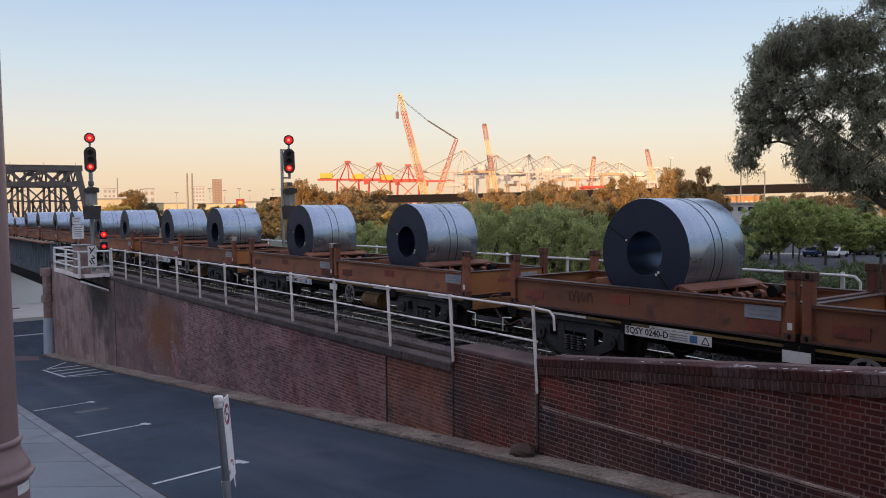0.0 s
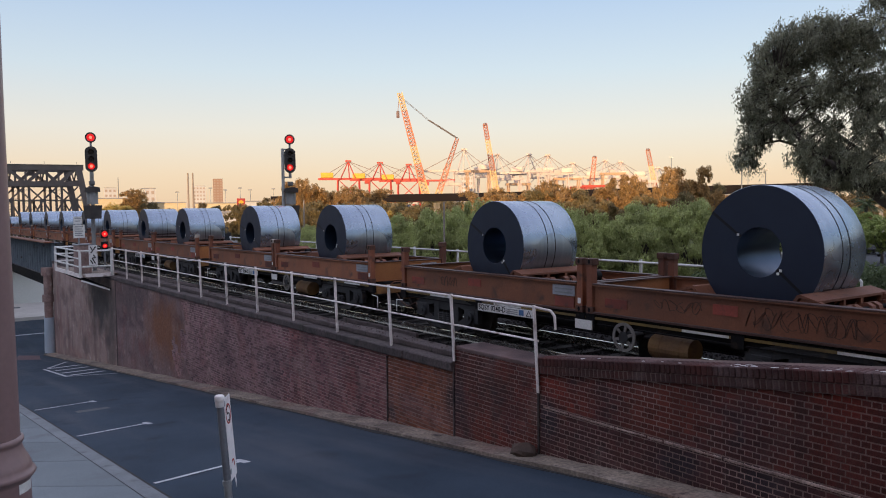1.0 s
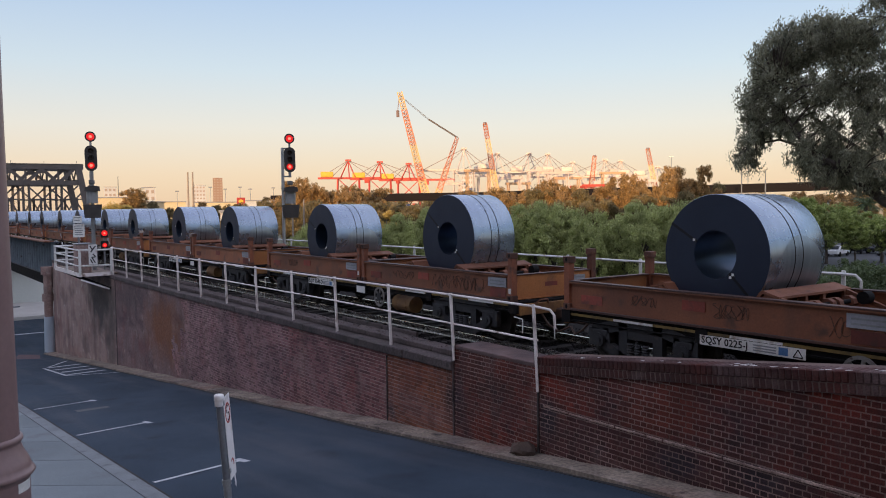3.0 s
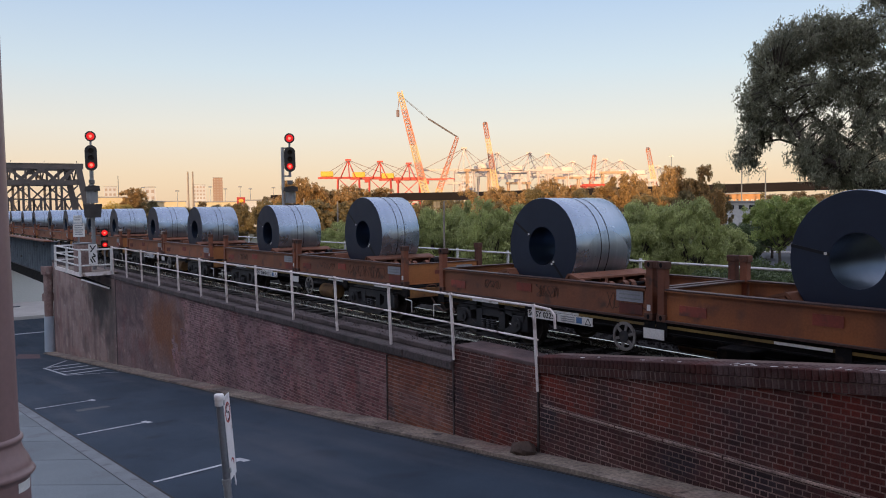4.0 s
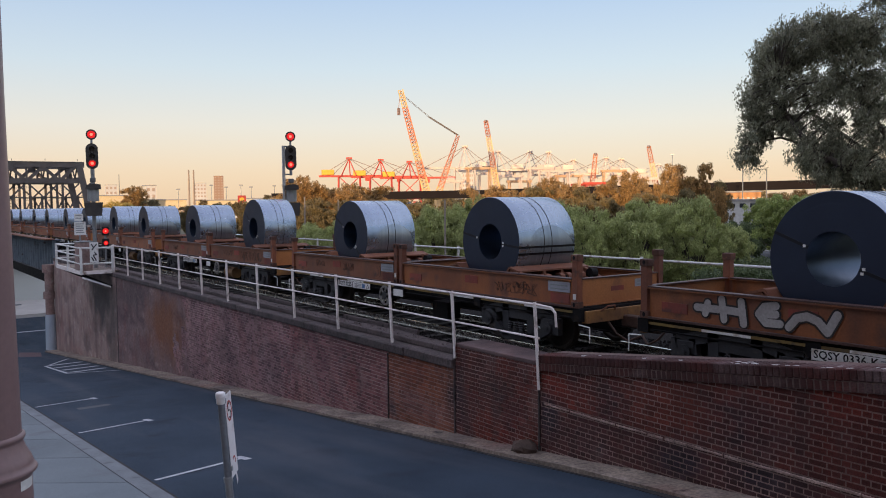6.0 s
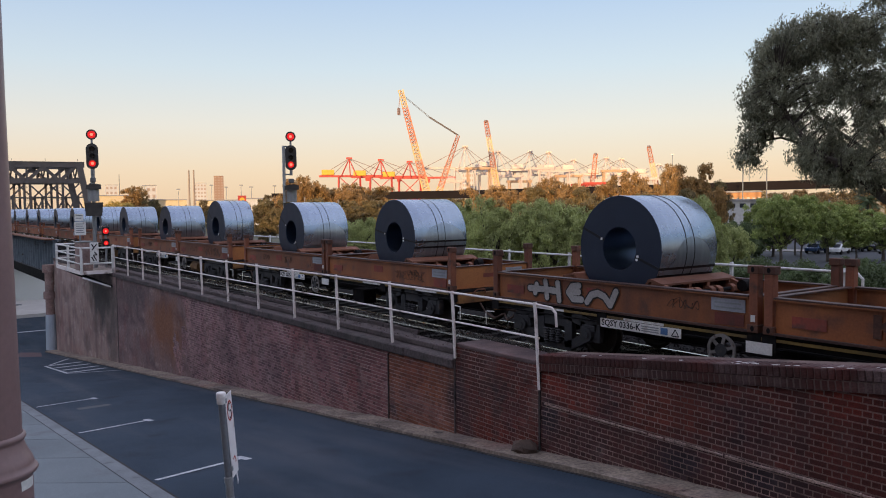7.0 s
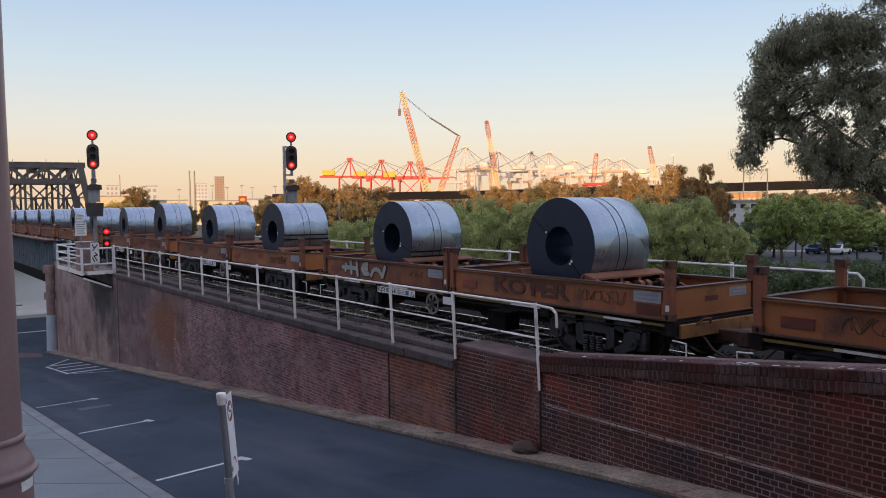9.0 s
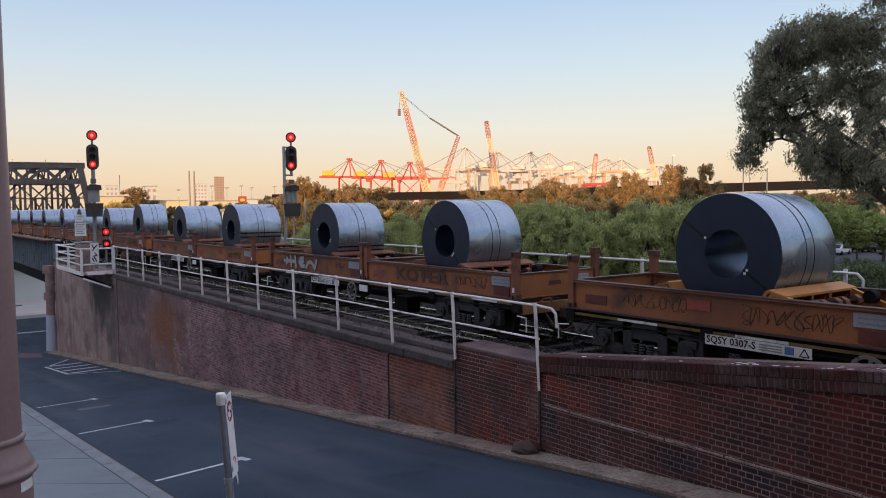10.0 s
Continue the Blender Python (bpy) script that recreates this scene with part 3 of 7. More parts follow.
def flat_wagon(code, wheel_x=-0.65, tank=None):
    """A skeletal container wagon; the origin lies on the rails at its middle, near side at y = 0."""
    w = thing("flat_wagon", "grimy black skeletal flat wagon carrying two coil frames", "rail wagon", "wagons of the train")
    mid = FRAME_W / 2
    z = DECK - RAIL_Z
    half = 6.14
    for y in (mid - 0.28, mid + 0.28):
        part("centre_sill", ibeam(B(), -half, half, y - 0.09, y + 0.09, z - 0.52, z - 0.06), BLACK, w)
    for y in (0.10, FRAME_W - 0.10):
        bm = B()
        ibeam(bm, -half, half, y - 0.05, y + 0.05, z - 0.20, z - 0.012)
        sill = part("side_sill", bm, BLACK, w)
        bm = B()
        s = -1 if y < mid else 1
        box(bm, -half + 0.2, half - 0.2, y + s * 0.052 - 0.004, y + s * 0.052 + 0.004, z - 0.10, z - 0.055)
        part("reflective_strip", bm, surf_yellow, sill, "worn yellow edge strip")
        for x in (-4.9, -2.6, 2.1, 4.6):
            bm = B()
            box(bm, x, x + 0.85, y + s * 0.060 - 0.004, y + s * 0.060 + 0.004, z - 0.098, z - 0.058)
            part("reflector", bm, WHITE, sill)
    for x in (-half + 0.09, -3.1, -0.12, 0.12, 3.1, half - 0.09):
        part("cross_bolster", box(B(), x - 0.11, x + 0.11, 0.03, FRAME_W - 0.03, z - 0.24, z - 0.006), BLACK, w)
    for s in (-1, 1):
        bm = B()
        box(bm, s * half - 0.06, s * half + 0.06, 0.12, FRAME_W - 0.12, z - 0.28, z - 0.05, 0.01)
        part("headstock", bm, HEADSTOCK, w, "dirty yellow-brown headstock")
        bm = B()
        box(bm, *sorted((s * half, s * (half + 0.52))), mid - 0.10, mid + 0.10, z - 0.42, z - 0.20, 0.02)
        box(bm, *sorted((s * (half + 0.42), s * (half + 0.68))), mid - 0.17, mid + 0.15, z - 0.46, z - 0.16, 0.04)
        part("coupler", bm, COUPLER, w)
        bm = B()
        pipe(bm, [(s * half, mid - 0.45, z - 0.3), (s * (half + 0.2), mid - 0.45, z - 0.5), (s * (half + 0.45), mid - 0.4, z - 0.62), (s * (half + 0.66), mid - 0.3, z - 0.5)], 0.022)
        part("brake_hose", bm, COUPLER, w, "dirty dark rubber brake hose")
        bm = B()
        pipe(bm, [(s * (half - 0.05), 0.04, z - 0.3), (s * (half + 0.22), 0.04, z - 0.32), (s * (half + 0.22), 0.04, z - 0.60)], 0.012)
        part("shunter_step", bm, WHITE, w)
        bm = B()
        pipe(bm, [(s * (half + 0.05), 0.5, z - 0.08), (s * (half + 0.14), 0.6, z + 0.02), (s * (half + 0.14), 0.8, z + 0.02), (s * (half + 0.05), 0.9, z - 0.08)], 0.016)
        part("uncoupling_lever", bm, RUST, w)
    # bogies
    for xb in (-4.35, 4.35):
        bg = B()
        box(bg, xb - 0.2, xb + 0.2, 0.25, FRAME_W - 0.25, 0.42, 0.70, 0.02)
        bogie = part("bogie", bg, BLACK, w)
        for y in (0.14, FRAME_W - 0.14):
            s = 1 if y < mid else -1
            bm = B()
            yo = y - 0.06
            ym = yo + 0.06
            # cast frame: deep top and bottom chords, sloping ends, two columns round the spring nest, webs that leave three-cornered holes
            for (xa, za), (xc, zc), wd in (((-1.08, 0.60), (-0.38, 0.78), 0.20), ((-0.46, 0.78), (0.46, 0.78), 0.19), ((0.38, 0.78), (1.08, 0.60), 0.20), ((-0.98, 0.47), (-0.40, 0.20), 0.17), ((-0.46, 0.19), (0.46, 0.19), 0.16), ((0.40, 0.20), (0.98, 0.47), 0.17),
                                           ((-0.37, 0.16), (-0.37, 0.82), 0.19), ((0.37, 0.16), (0.37, 0.82), 0.19), ((-1.06, 0.66), (-1.06, 0.34), 0.20), ((1.06, 0.66), (1.06, 0.34), 0.20), ((-0.76, 0.68), (-0.72, 0.42), 0.12), ((0.76, 0.68), (0.72, 0.42), 0.12)):
                beam(bm, (xb + xa, ym, za), (xb + xc, ym, zc), wd, 0.12, (0, 1, 0))
            box(bm, xb - 0.30, xb + 0.30, ym - 0.05, ym + 0.05, 0.54, 0.72)
            for sx in (-1, 1):
                box(bm, xb + sx * 0.89 - 0.17, xb + sx * 0.89 + 0.17, ym - 0.07, ym + 0.05, 0.52, 0.64, 0.015)
            part("side_frame", bm, BOGIE, bogie)
            ys = yo - 0.004 if s > 0 else yo + 0.124
            for sx in (-1, 1):
                bm = B()
                tube(bm, (xb + sx * 0.89, ys - s * 0.05, 0.46), (xb + sx * 0.89, ys + s * 0.02, 0.46), 0.12, n=16)
                tube(bm, (xb + sx * 0.89, ys - s * 0.075, 0.46), (xb + sx * 0.89, ys - s * 0.05, 0.46), 0.05, n=10)
                part("axle_box", bm, BOGIE, bogie)
            for dx in (-0.16, 0, 0.16):
                bm = B()
                lathe(bm, [(0.05 + 0.02 * (k % 2), 0.22 + k * 0.0225) for k in range(13)], 10, "Z", (xb + dx, ys - s * 0.03, 0))
                part("spring", bm, BOGIE, bogie)
        for dx in (-0.89, 0.89):
            ob = part("wheelset", wheelset(), TYRE, bogie, smooth=False)
            ob.location = (xb + dx, mid, 0.46)
            WHEELS.append((ob, (xb + dx, mid, 0.46)))
    # brake gear and number board
    bm = B()
    if tank:
        tube(bm, (tank, 0.32, z - 0.45), (tank + 0.80, 0.32, z - 0.45), 0.20, n=20)
        for dx in (0.2, 0.6):
            tube(bm, (tank + dx - 0.02, 0.32, z - 0.45), (tank + dx + 0.02, 0.32, z - 0.45), 0.207, n=20)
    else:
        tube(bm, (-0.6, 1.55, z - 0.60), (0.35, 1.55, z - 0.60), 0.17, n=18)
    part("air_reservoir", bm, surf_tank, w, "ochre and rust-brown air tank")
    bm = B()
    box(bm, 0.9, 1.5, 0.4, 0.8, z - 0.75, z - 0.35, 0.02)
    part("brake_cylinder", bm, BLACK, w)
    bm = B()
    r = 0.25
    cx, cz, yy = wheel_x, z - 0.33, 0.02
    lathe(bm, [(r - 0.05, yy - 0.014), (r, yy - 0.014), (r, yy + 0.014), (r - 0.05, yy + 0.014), (r - 0.05, yy - 0.014)], 28, "Y", (cx, 0, cz))
    rim = part("handbrake_wheel", bm, DULLGREY, w)
    for k in range(6):
        a = k * 2 * math.pi / 6 + 0.3
        part("spoke", beam(B(), (cx + 0.08 * math.cos(a), yy, cz + 0.08 * math.sin(a)), (cx + (r - 0.03) * math.cos(a), yy, cz + (r - 0.03) * math.sin(a)), 0.05, 0.02, (0, 1, 0)), DULLGREY, rim)
    part("hub", tube(B(), (cx, yy - 0.025, cz), (cx, yy + 0.4, cz), 0.10, n=14), BOGIE, rim)
    bm = B()
    box(bm, -3.12, -1.40, 0.028, 0.038, z - 0.26, z - 0.105)
    plate = part("number_board", bm, WHITE, w, "white board with the wagon number")
    text("number", code, 0.155, STRAP, plate, pose(-3.09, 0.024, z - 0.18, 90, 0, 0), bold=0.002)
    for x0, zz in ((-2.20, z - 0.145), (-2.20, z - 0.185), (-2.20, z - 0.222)):
        bm = B()
        box(bm, x0, x0 + 0.36, 0.0235, 0.0275, zz - 0.009, zz + 0.009)
        part("small_print", bm, GREY, plate)
    bm = B()
    box(bm, -1.80, -1.66, 0.0235, 0.0275, z - 0.235, z - 0.125)
    part("blue_panel", bm, surf_blue, plate)
    bm = B()
    for a, b in (((-1.58, z - 0.235), (-1.44, z - 0.235)), ((-1.44, z - 0.235), (-1.51, z - 0.125)), ((-1.51, z - 0.125), (-1.58, z - 0.235))):
        beam(bm, (a[0], 0.026, a[1]), (b[0], 0.026, b[1]), 0.014, 0.004, (0, 1, 0))
    part("triangle_mark", bm, STRAP, plate)
    bm = B()
    box(bm, -0.24, 0.18, 0.02, 0.03, z - 0.30, z - 0.13)
    part("blank_board", bm, WHITE, w, "plain white board")
    return w


DULLGREY = surf("dull_grey_paint", (0.20, 0.19, 0.18), (0.13, 0.12, 0.11), 4, 0.65, 0, 0.1, 40, (0.08, 0.055, 0.045))
COUPLER = surf("dark_cast_coupler", (0.05, 0.030, 0.022), (0.085, 0.045, 0.03), 3, 0.7, 0.1, 0.3, 30, (0.02, 0.016, 0.015))
OCHRE = surf("ochre_steel_paint", (0.39, 0.150, 0.042), (0.28, 0.100, 0.033), 0.7, 0.6, 0, 0.15, 30, (0.15, 0.068, 0.036), streak=(0.20, 0.085, 0.042), per=0.2)
GRIMED = surf("grimed_orange_paint", (0.34, 0.120, 0.036), (0.18, 0.064, 0.026), 0.5, 0.65, 0, 0.2, 30, (0.085, 0.040, 0.026), streak=(0.10, 0.046, 0.030), per=0.2)
HEADSTOCK = surf("dirty_headstock", (0.29, 0.140, 0.040), (0.13, 0.062, 0.028), 2.5, 0.75, 0, 0.2, 30, (0.05, 0.032, 0.024))
FLANGE = surf("dark_flange", (0.075, 0.036, 0.028), (0.052, 0.028, 0.024), 1.4, 0.6, 0.1, 0.2, 30, (0.12, 0.055, 0.035))
surf_yellow = surf("worn_yellow_paint", (0.22, 0.145, 0.035), (0.13, 0.088, 0.034), 2, 0.7, 0, 0.1, 30, (0.08, 0.06, 0.04))
surf_tank = surf("dark_rust", (0.22, 0.125, 0.040), (0.13, 0.068, 0.03), 2, 0.8, 0, 0.2, 30)
surf_blue = surf("blue_panel_paint", (0.05, 0.13, 0.30), (0.07, 0.16, 0.33), 3, 0.6, 0, 0, 30)

PATCH = surf("paint_patch", (0.25, 0.048, 0.03), (0.16, 0.04, 0.028), 1.5, 0.7, 0, 0.1, 30, (0.09, 0.04, 0.03), per=0.5)
PLATE = surf("faded_plate", (0.33, 0.345, 0.38), (0.25, 0.26, 0.29), 2, 0.5, 0, 0, 30, (0.25, 0.20, 0.17))
SILVER = surf("silver_spray", (0.36, 0.345, 0.33), (0.30, 0.28, 0.265), 3, 0.6, 0.1, 0, 30)
BROWNSPRAY = surf("brown_spray", (0.060, 0.026, 0.018), (0.085, 0.034, 0.020), 6, 0.7, 0, 0, 30, (0.17, 0.062, 0.028), spread=0.3)
SCRAWL = surf("dark_spray", (0.060, 0.030, 0.020), (0.10, 0.045, 0.026), 3, 0.7, 0, 0, 30)
BLACKSPRAY = surf("black_spray", (0.018, 0.015, 0.014), (0.030, 0.022, 0.018), 3, 0.7, 0, 0, 30)
FRAMES = {}
CODES = {-1: "SQSY 0307-S", 0: "SQSY 0336-K", 1: "SQSY 0225-J", 2: "SQSY 0240-D"}
first_frame = None
COILS = {}
for k in range(-1, 10):
    u = -PITCH * k
    if k in CODES:
        wg = flat_wagon(CODES[k], 0.92, 1.35) if k == 2 else flat_wagon(CODES[k])
    else:
        src = [o for o, _ in MOVING if o.name.startswith("flat_wagon")][-1]
        wg = copy_thing(src, pose(0, 0, 0))
        for ob in wg.children_recursive:
            if ob.name.startswith("wheelset"):
                WHEELS.append((ob, tuple(ob.location)))
    MOVING.append((wg, (u - 0.038, SIDE, RAIL_Z)))
    for j, du in ((0, -6.134), (1, 0.0)):
        if first_frame is None:
            fr = first_frame = coil_frame()
        else:
            fr = copy_thing(first_frame, pose(0, 0, 0))
        MOVING.append((fr, (u + du, SIDE, DECK)))
        FRAMES[(k, j)] = fr
        COILS[(k, j)] = (u + du + 3.03, 1.54, 0.950)
COIL_SIZE = {(-1, 0): (1.52, 0.957), (1, 1): (1.60, 0.964), (1, 0): (1.55, 0.960), (2, 1): (1.20, 1.03), (3, 0): (1.50, 0.968), (8, 0): (1.35, 0.72), (8, 1): (1.35, 0.72), (9, 0): (1.35, 0.80)}
TAILS = {(2, 1): 0.0, (3, 1): 0.85, (1, 0): 1.0, (1, 1): 1.08, (3, 0): 0.8, (0, 0): 0.85}
STRAPS = {(-1, 0): (2.55, -0.62), (0, 1): (2.5, -0.75), (1, 1): (2.95, -0.10), (1, 0): (2.6, -0.8), (2, 0): (2.62, -0.85), (2, 1): (2.5, -0.7), (0, 0): (2.75, -0.35)}
for (k, j), (uc, wd, rd) in COILS.items():
    uc -= 0.09 if (k, j) == (1, 0) else 0
    wd, rd = COIL_SIZE.get((k, j), (wd, rd))
    co = steel_coil(wd, rd, 10 * k + j + 31, STRAPS.get((k, j)), TAILS.get((k, j), 0.92))
    MOVING.append((co, (uc, TRACK, DECK + 0.155 + rd)))


def scrawl(fr, x0, x1, z0, z1, letters, seed):
    """Looping spray strokes on a frame's near beam, too loose to read."""
    rnd = random.Random(seed)
    letters = int(letters * 1.7)
    w = (x1 - x0) / letters
    zm, hz = (z0 + z1) / 2, (z1 - z0) / 2
    for i in range(letters):
        bm = B()
        cx = x0 + w * (i + 0.5)
        fa, fb = rnd.choice((1, 1, 2)), rnd.choice((1, 2, 3))
        pa, pb, slant = rnd.uniform(0, 6.3), rnd.uniform(0, 6.3), rnd.uniform(-0.1, 0.25)
        hh = hz * rnd.uniform(0.6, 1.0)
        turn = rnd.uniform(4.5, 8.5)
        pts = []
        for k in range(25):
            t = turn * k / 24
            z = hh * math.sin(fb * t * 0.6 + pb)
            pts.append((cx + 0.55 * w * math.sin(fa * t + pa) + slant * z, 0.0575, zm + z))
        rings = []
        for k, p in enumerate(pts):
            d = Vector(pts[min(k + 1, 24)]) - Vector(pts[max(k - 1, 0)])
            o = Vector((-d.z, 0, d.x)).normalized() * rnd.uniform(0.003, 0.007) if d.length > 1e-4 else Vector((0.008, 0, 0))
            rings.append([bm.verts.new(Vector(p) + q + Vector((0, e, 0))) for q, e in ((o, 0), (-o, 0), (-o, 0.004), (o, 0.004))])
        for p, q in zip(rings, rings[1:]):
            for i2 in range(4):
                bm.faces.new((p[i2], p[(i2 + 1) % 4], q[(i2 + 1) % 4], q[i2]))
        bm.faces.new(rings[0])
        bm.faces.new(rings[-1])
        part("spray_stroke", bm, SCRAWL, fr)


def sprayed_word(fr, words, x, z, size, paint, outline=None, wide=1.0, bold=0.02):
    m = pose(x, 0.0475, z, 90, 0, 0) @ Matrix.Diagonal((wide, 1, 1, 1))
    if outline:
        text("spray_outline", words, size, outline, fr, pose(x, 0.0495, z, 90, 0, 0) @ Matrix.Diagonal((wide, 1, 1, 1)), bold=bold + 0.012)
    text("sprayed_word", words, size, paint, fr, m, bold=bold)


def sprayed_strokes(fr, x0, wide, z0, high, letters, paint, edge, w):
    """Letters of thick round-ended strokes over a darker, wider outline; strokes in parts of the width and height."""
    for lines in letters:
        for name, mat, back, r in (("spray_outline", edge, 0.0495, w / 2 + 0.028), ("sprayed_letter", paint, 0.0455, w / 2)):
            bm = B()
            y = back
            for line in lines:
                pts = [(x0 + wide * u, z0 + high * v) for u, v in line]
                for p, q in zip(pts, pts[1:]):
                    y -= 0.00025
                    beam(bm, (p[0], y, p[1]), (q[0], y, q[1]), 2 * r, 0.0006, (0, 1, 0))
                for p in pts:
                    y -= 0.00025
                    tube(bm, (p[0], y - 0.0003, p[1]), (p[0], y + 0.0003, p[1]), r, n=12)
            part(name, bm, mat, fr)


sprayed_strokes(FRAMES[(0, 0)], 1.10, 2.22, 0.10, 0.36, ((((0.0, 0.5), (0.17, 0.5)), ((0.07, 0.28), (0.09, 0.72))), (((0.20, 0.95), (0.22, 0.10)), ((0.20, 0.52), (0.36, 0.48)), ((0.35, 0.92), (0.37, 0.02))),
                                                     (((0.60, 0.90), (0.52, 0.82), (0.48, 0.50), (0.53, 0.18), (0.63, 0.20)), ((0.48, 0.50), (0.60, 0.56))), (((0.69, 0.12), (0.74, 0.50), (0.81, 0.62), (0.88, 0.48), (0.94, 0.10), (1.0, 0.78)),)), SILVER, BLACKSPRAY, 0.118)
sprayed_word(FRAMES[(0, 1)], "KOTER", 1.50, 0.27, 0.42, BROWNSPRAY, None, 1.62, 0.012)
for key, x0, x1, z0, z1, n, sd in (((0, 1), 3.95, 5.05, 0.14, 0.42, 4, 1), ((2, 0), 1.5, 2.2, 0.16, 0.40, 4, 2), ((2, 1), 3.2, 5.2, 0.10, 0.42, 9, 3), ((2, 1), 1.5, 2.4, 0.2, 0.4, 4, 4), ((1, 0), 1.6, 2.1, 0.2, 0.4, 3, 5), ((1, 0), 3.2, 3.8, 0.15, 0.42, 4, 6),
                                 ((1, 1), 3.6, 4.9, 0.12, 0.36, 6, 7), ((1, 1), 4.2, 4.7, 0.22, 0.40, 3, 8), ((-1, 0), 1.3, 2.6, 0.16, 0.42, 6, 9), ((-1, 0), 3.6, 5.1, 0.10, 0.42, 7, 10), ((1, 0), 5.0, 5.9, 0.10, 0.40, 3, 11), ((0, 0), 4.4, 5.0, 0.2, 0.4, 3, 12)):
    scrawl(FRAMES[key], x0, x1, z0, z1, n, sd)


# odd pieces: one freshly painted cradle, some whitened corner castings
FRESH = surf("fresh_orange_paint", (0.52, 0.22, 0.045), (0.44, 0.18, 0.04), 0.9, 0.5, 0, 0.1, 30, (0.26, 0.10, 0.04))
WORNWHITE = surf("worn_white_paint", (0.42, 0.37, 0.32), (0.24, 0.17, 0.13), 5, 0.6, 0, 0.1, 40, (0.22, 0.10, 0.05))
for ob in FRAMES[(-1, 0)].children:
    if ob.name.startswith(("cradle_pad", "cradle_brace", "cradle_rib")):
        ob.data = ob.data.copy()
        ob.data.materials[0] = FRESH
for (k, j), fr in FRAMES.items():
    for ob in fr.children_recursive:
        if k >= 2 and ob.name.startswith("corner_casting") and (k * 2 + j) % 3 == 0:
            c = ob.data.vertices[0].co
            if c.z > 0.5 and c.x > 3 and c.y < 1:
                ob.data = ob.data.copy()
                ob.data.materials[0] = WORNWHITE


for (k, j), fr in FRAMES.items():
    if k >= 2 or k == -1 or (k == 1 and j == 0):
        for ob in fr.children_recursive:
            if ob.name.startswith("side_beam"):
                ob.data = ob.data.copy()
                ob.data.materials[0] = GRIMED if k == -1 else OXIDE


def motions():
    times = [0, 1, 2, 3, 4, 5, 6, 7, 8, 9, 10]
    for ob, p in MOVING:
        walk(ob, [(t, pose(p[0] + shift(t), p[1], p[2])) for t in times])
    spin = [i / 6 for i in range(61)]
    for ob, p in WHEELS:
        walk(ob, [(t, pose(*p, 0, math.degrees((shift(t) - shift(0)) / 0.46), 0)) for t in spin])


# ---- retaining wall, parapet and handrail ----
def wall_top(x):
    """Top of the brickwork, under the coping."""
    if x < -12.28:
        return -0.245
    if x < -9.88:
        return 0.20
    return 0.13 + 0.117 * (x + 9.8)


def retaining_wall():
    bm = B()
    for a, b in ((-55.3, -12.28), (-12.28, -9.88), (-9.88, 9)):
        n = max(1, int((b - a) / 2))
        lo = [bm.verts.new((a + (b - a) * i / n, WALL_Y + 0.008, road_z(a + (b - a) * i / n) - 0.4)) for i in range(n + 1)]
        hi = [bm.verts.new((v.co.x, WALL_Y + 0.008, wall_top(min(max(v.co.x, a + 1e-4), b - 1e-4)))) for v in lo]
        lb = [bm.verts.new((v.co.x, WALL_Y + 0.60, v.co.z)) for v in lo]
        hb = [bm.verts.new((v.co.x, WALL_Y + 0.60, v.co.z)) for v in hi]
        for i in range(n):
            bm.faces.new((lo[i], lo[i + 1], hi[i + 1], hi[i]))
            bm.faces.new((hi[i], hi[i + 1], hb[i + 1], hb[i]))
            bm.faces.new((hb[i], hb[i + 1], lb[i + 1], lb[i]))
        bm.faces.new((lo[0], hi[0], hb[0], lb[0]))
        bm.faces.new((lo[n], lb[n], hb[n], hi[n]))
    return tagged(part("wall_retaining", bm, MORTAR), "weathered red brick retaining wall in English bond", "wall", kind="structure")


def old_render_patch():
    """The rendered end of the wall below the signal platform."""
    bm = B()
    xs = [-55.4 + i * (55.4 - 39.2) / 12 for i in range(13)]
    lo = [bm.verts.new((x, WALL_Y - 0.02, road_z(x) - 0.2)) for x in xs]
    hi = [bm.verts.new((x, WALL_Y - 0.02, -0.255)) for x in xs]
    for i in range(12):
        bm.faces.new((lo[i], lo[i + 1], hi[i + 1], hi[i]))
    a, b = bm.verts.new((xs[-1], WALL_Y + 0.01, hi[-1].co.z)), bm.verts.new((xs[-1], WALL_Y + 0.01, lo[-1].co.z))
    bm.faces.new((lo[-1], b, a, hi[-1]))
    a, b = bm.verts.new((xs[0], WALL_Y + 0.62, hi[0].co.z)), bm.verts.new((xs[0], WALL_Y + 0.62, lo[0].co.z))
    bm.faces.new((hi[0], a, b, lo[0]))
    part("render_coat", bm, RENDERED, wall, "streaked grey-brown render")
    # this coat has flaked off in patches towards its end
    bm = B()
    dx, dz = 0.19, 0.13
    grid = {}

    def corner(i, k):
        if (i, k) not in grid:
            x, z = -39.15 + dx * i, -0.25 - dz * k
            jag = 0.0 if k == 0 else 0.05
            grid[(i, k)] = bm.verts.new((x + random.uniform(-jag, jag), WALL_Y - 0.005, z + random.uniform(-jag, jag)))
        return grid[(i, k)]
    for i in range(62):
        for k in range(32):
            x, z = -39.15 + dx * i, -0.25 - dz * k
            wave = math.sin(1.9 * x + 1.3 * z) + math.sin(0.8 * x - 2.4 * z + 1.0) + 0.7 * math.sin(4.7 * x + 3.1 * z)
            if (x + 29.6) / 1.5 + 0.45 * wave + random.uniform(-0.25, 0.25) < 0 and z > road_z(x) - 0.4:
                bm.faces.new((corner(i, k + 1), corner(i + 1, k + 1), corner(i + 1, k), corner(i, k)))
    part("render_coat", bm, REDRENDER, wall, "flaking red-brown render")


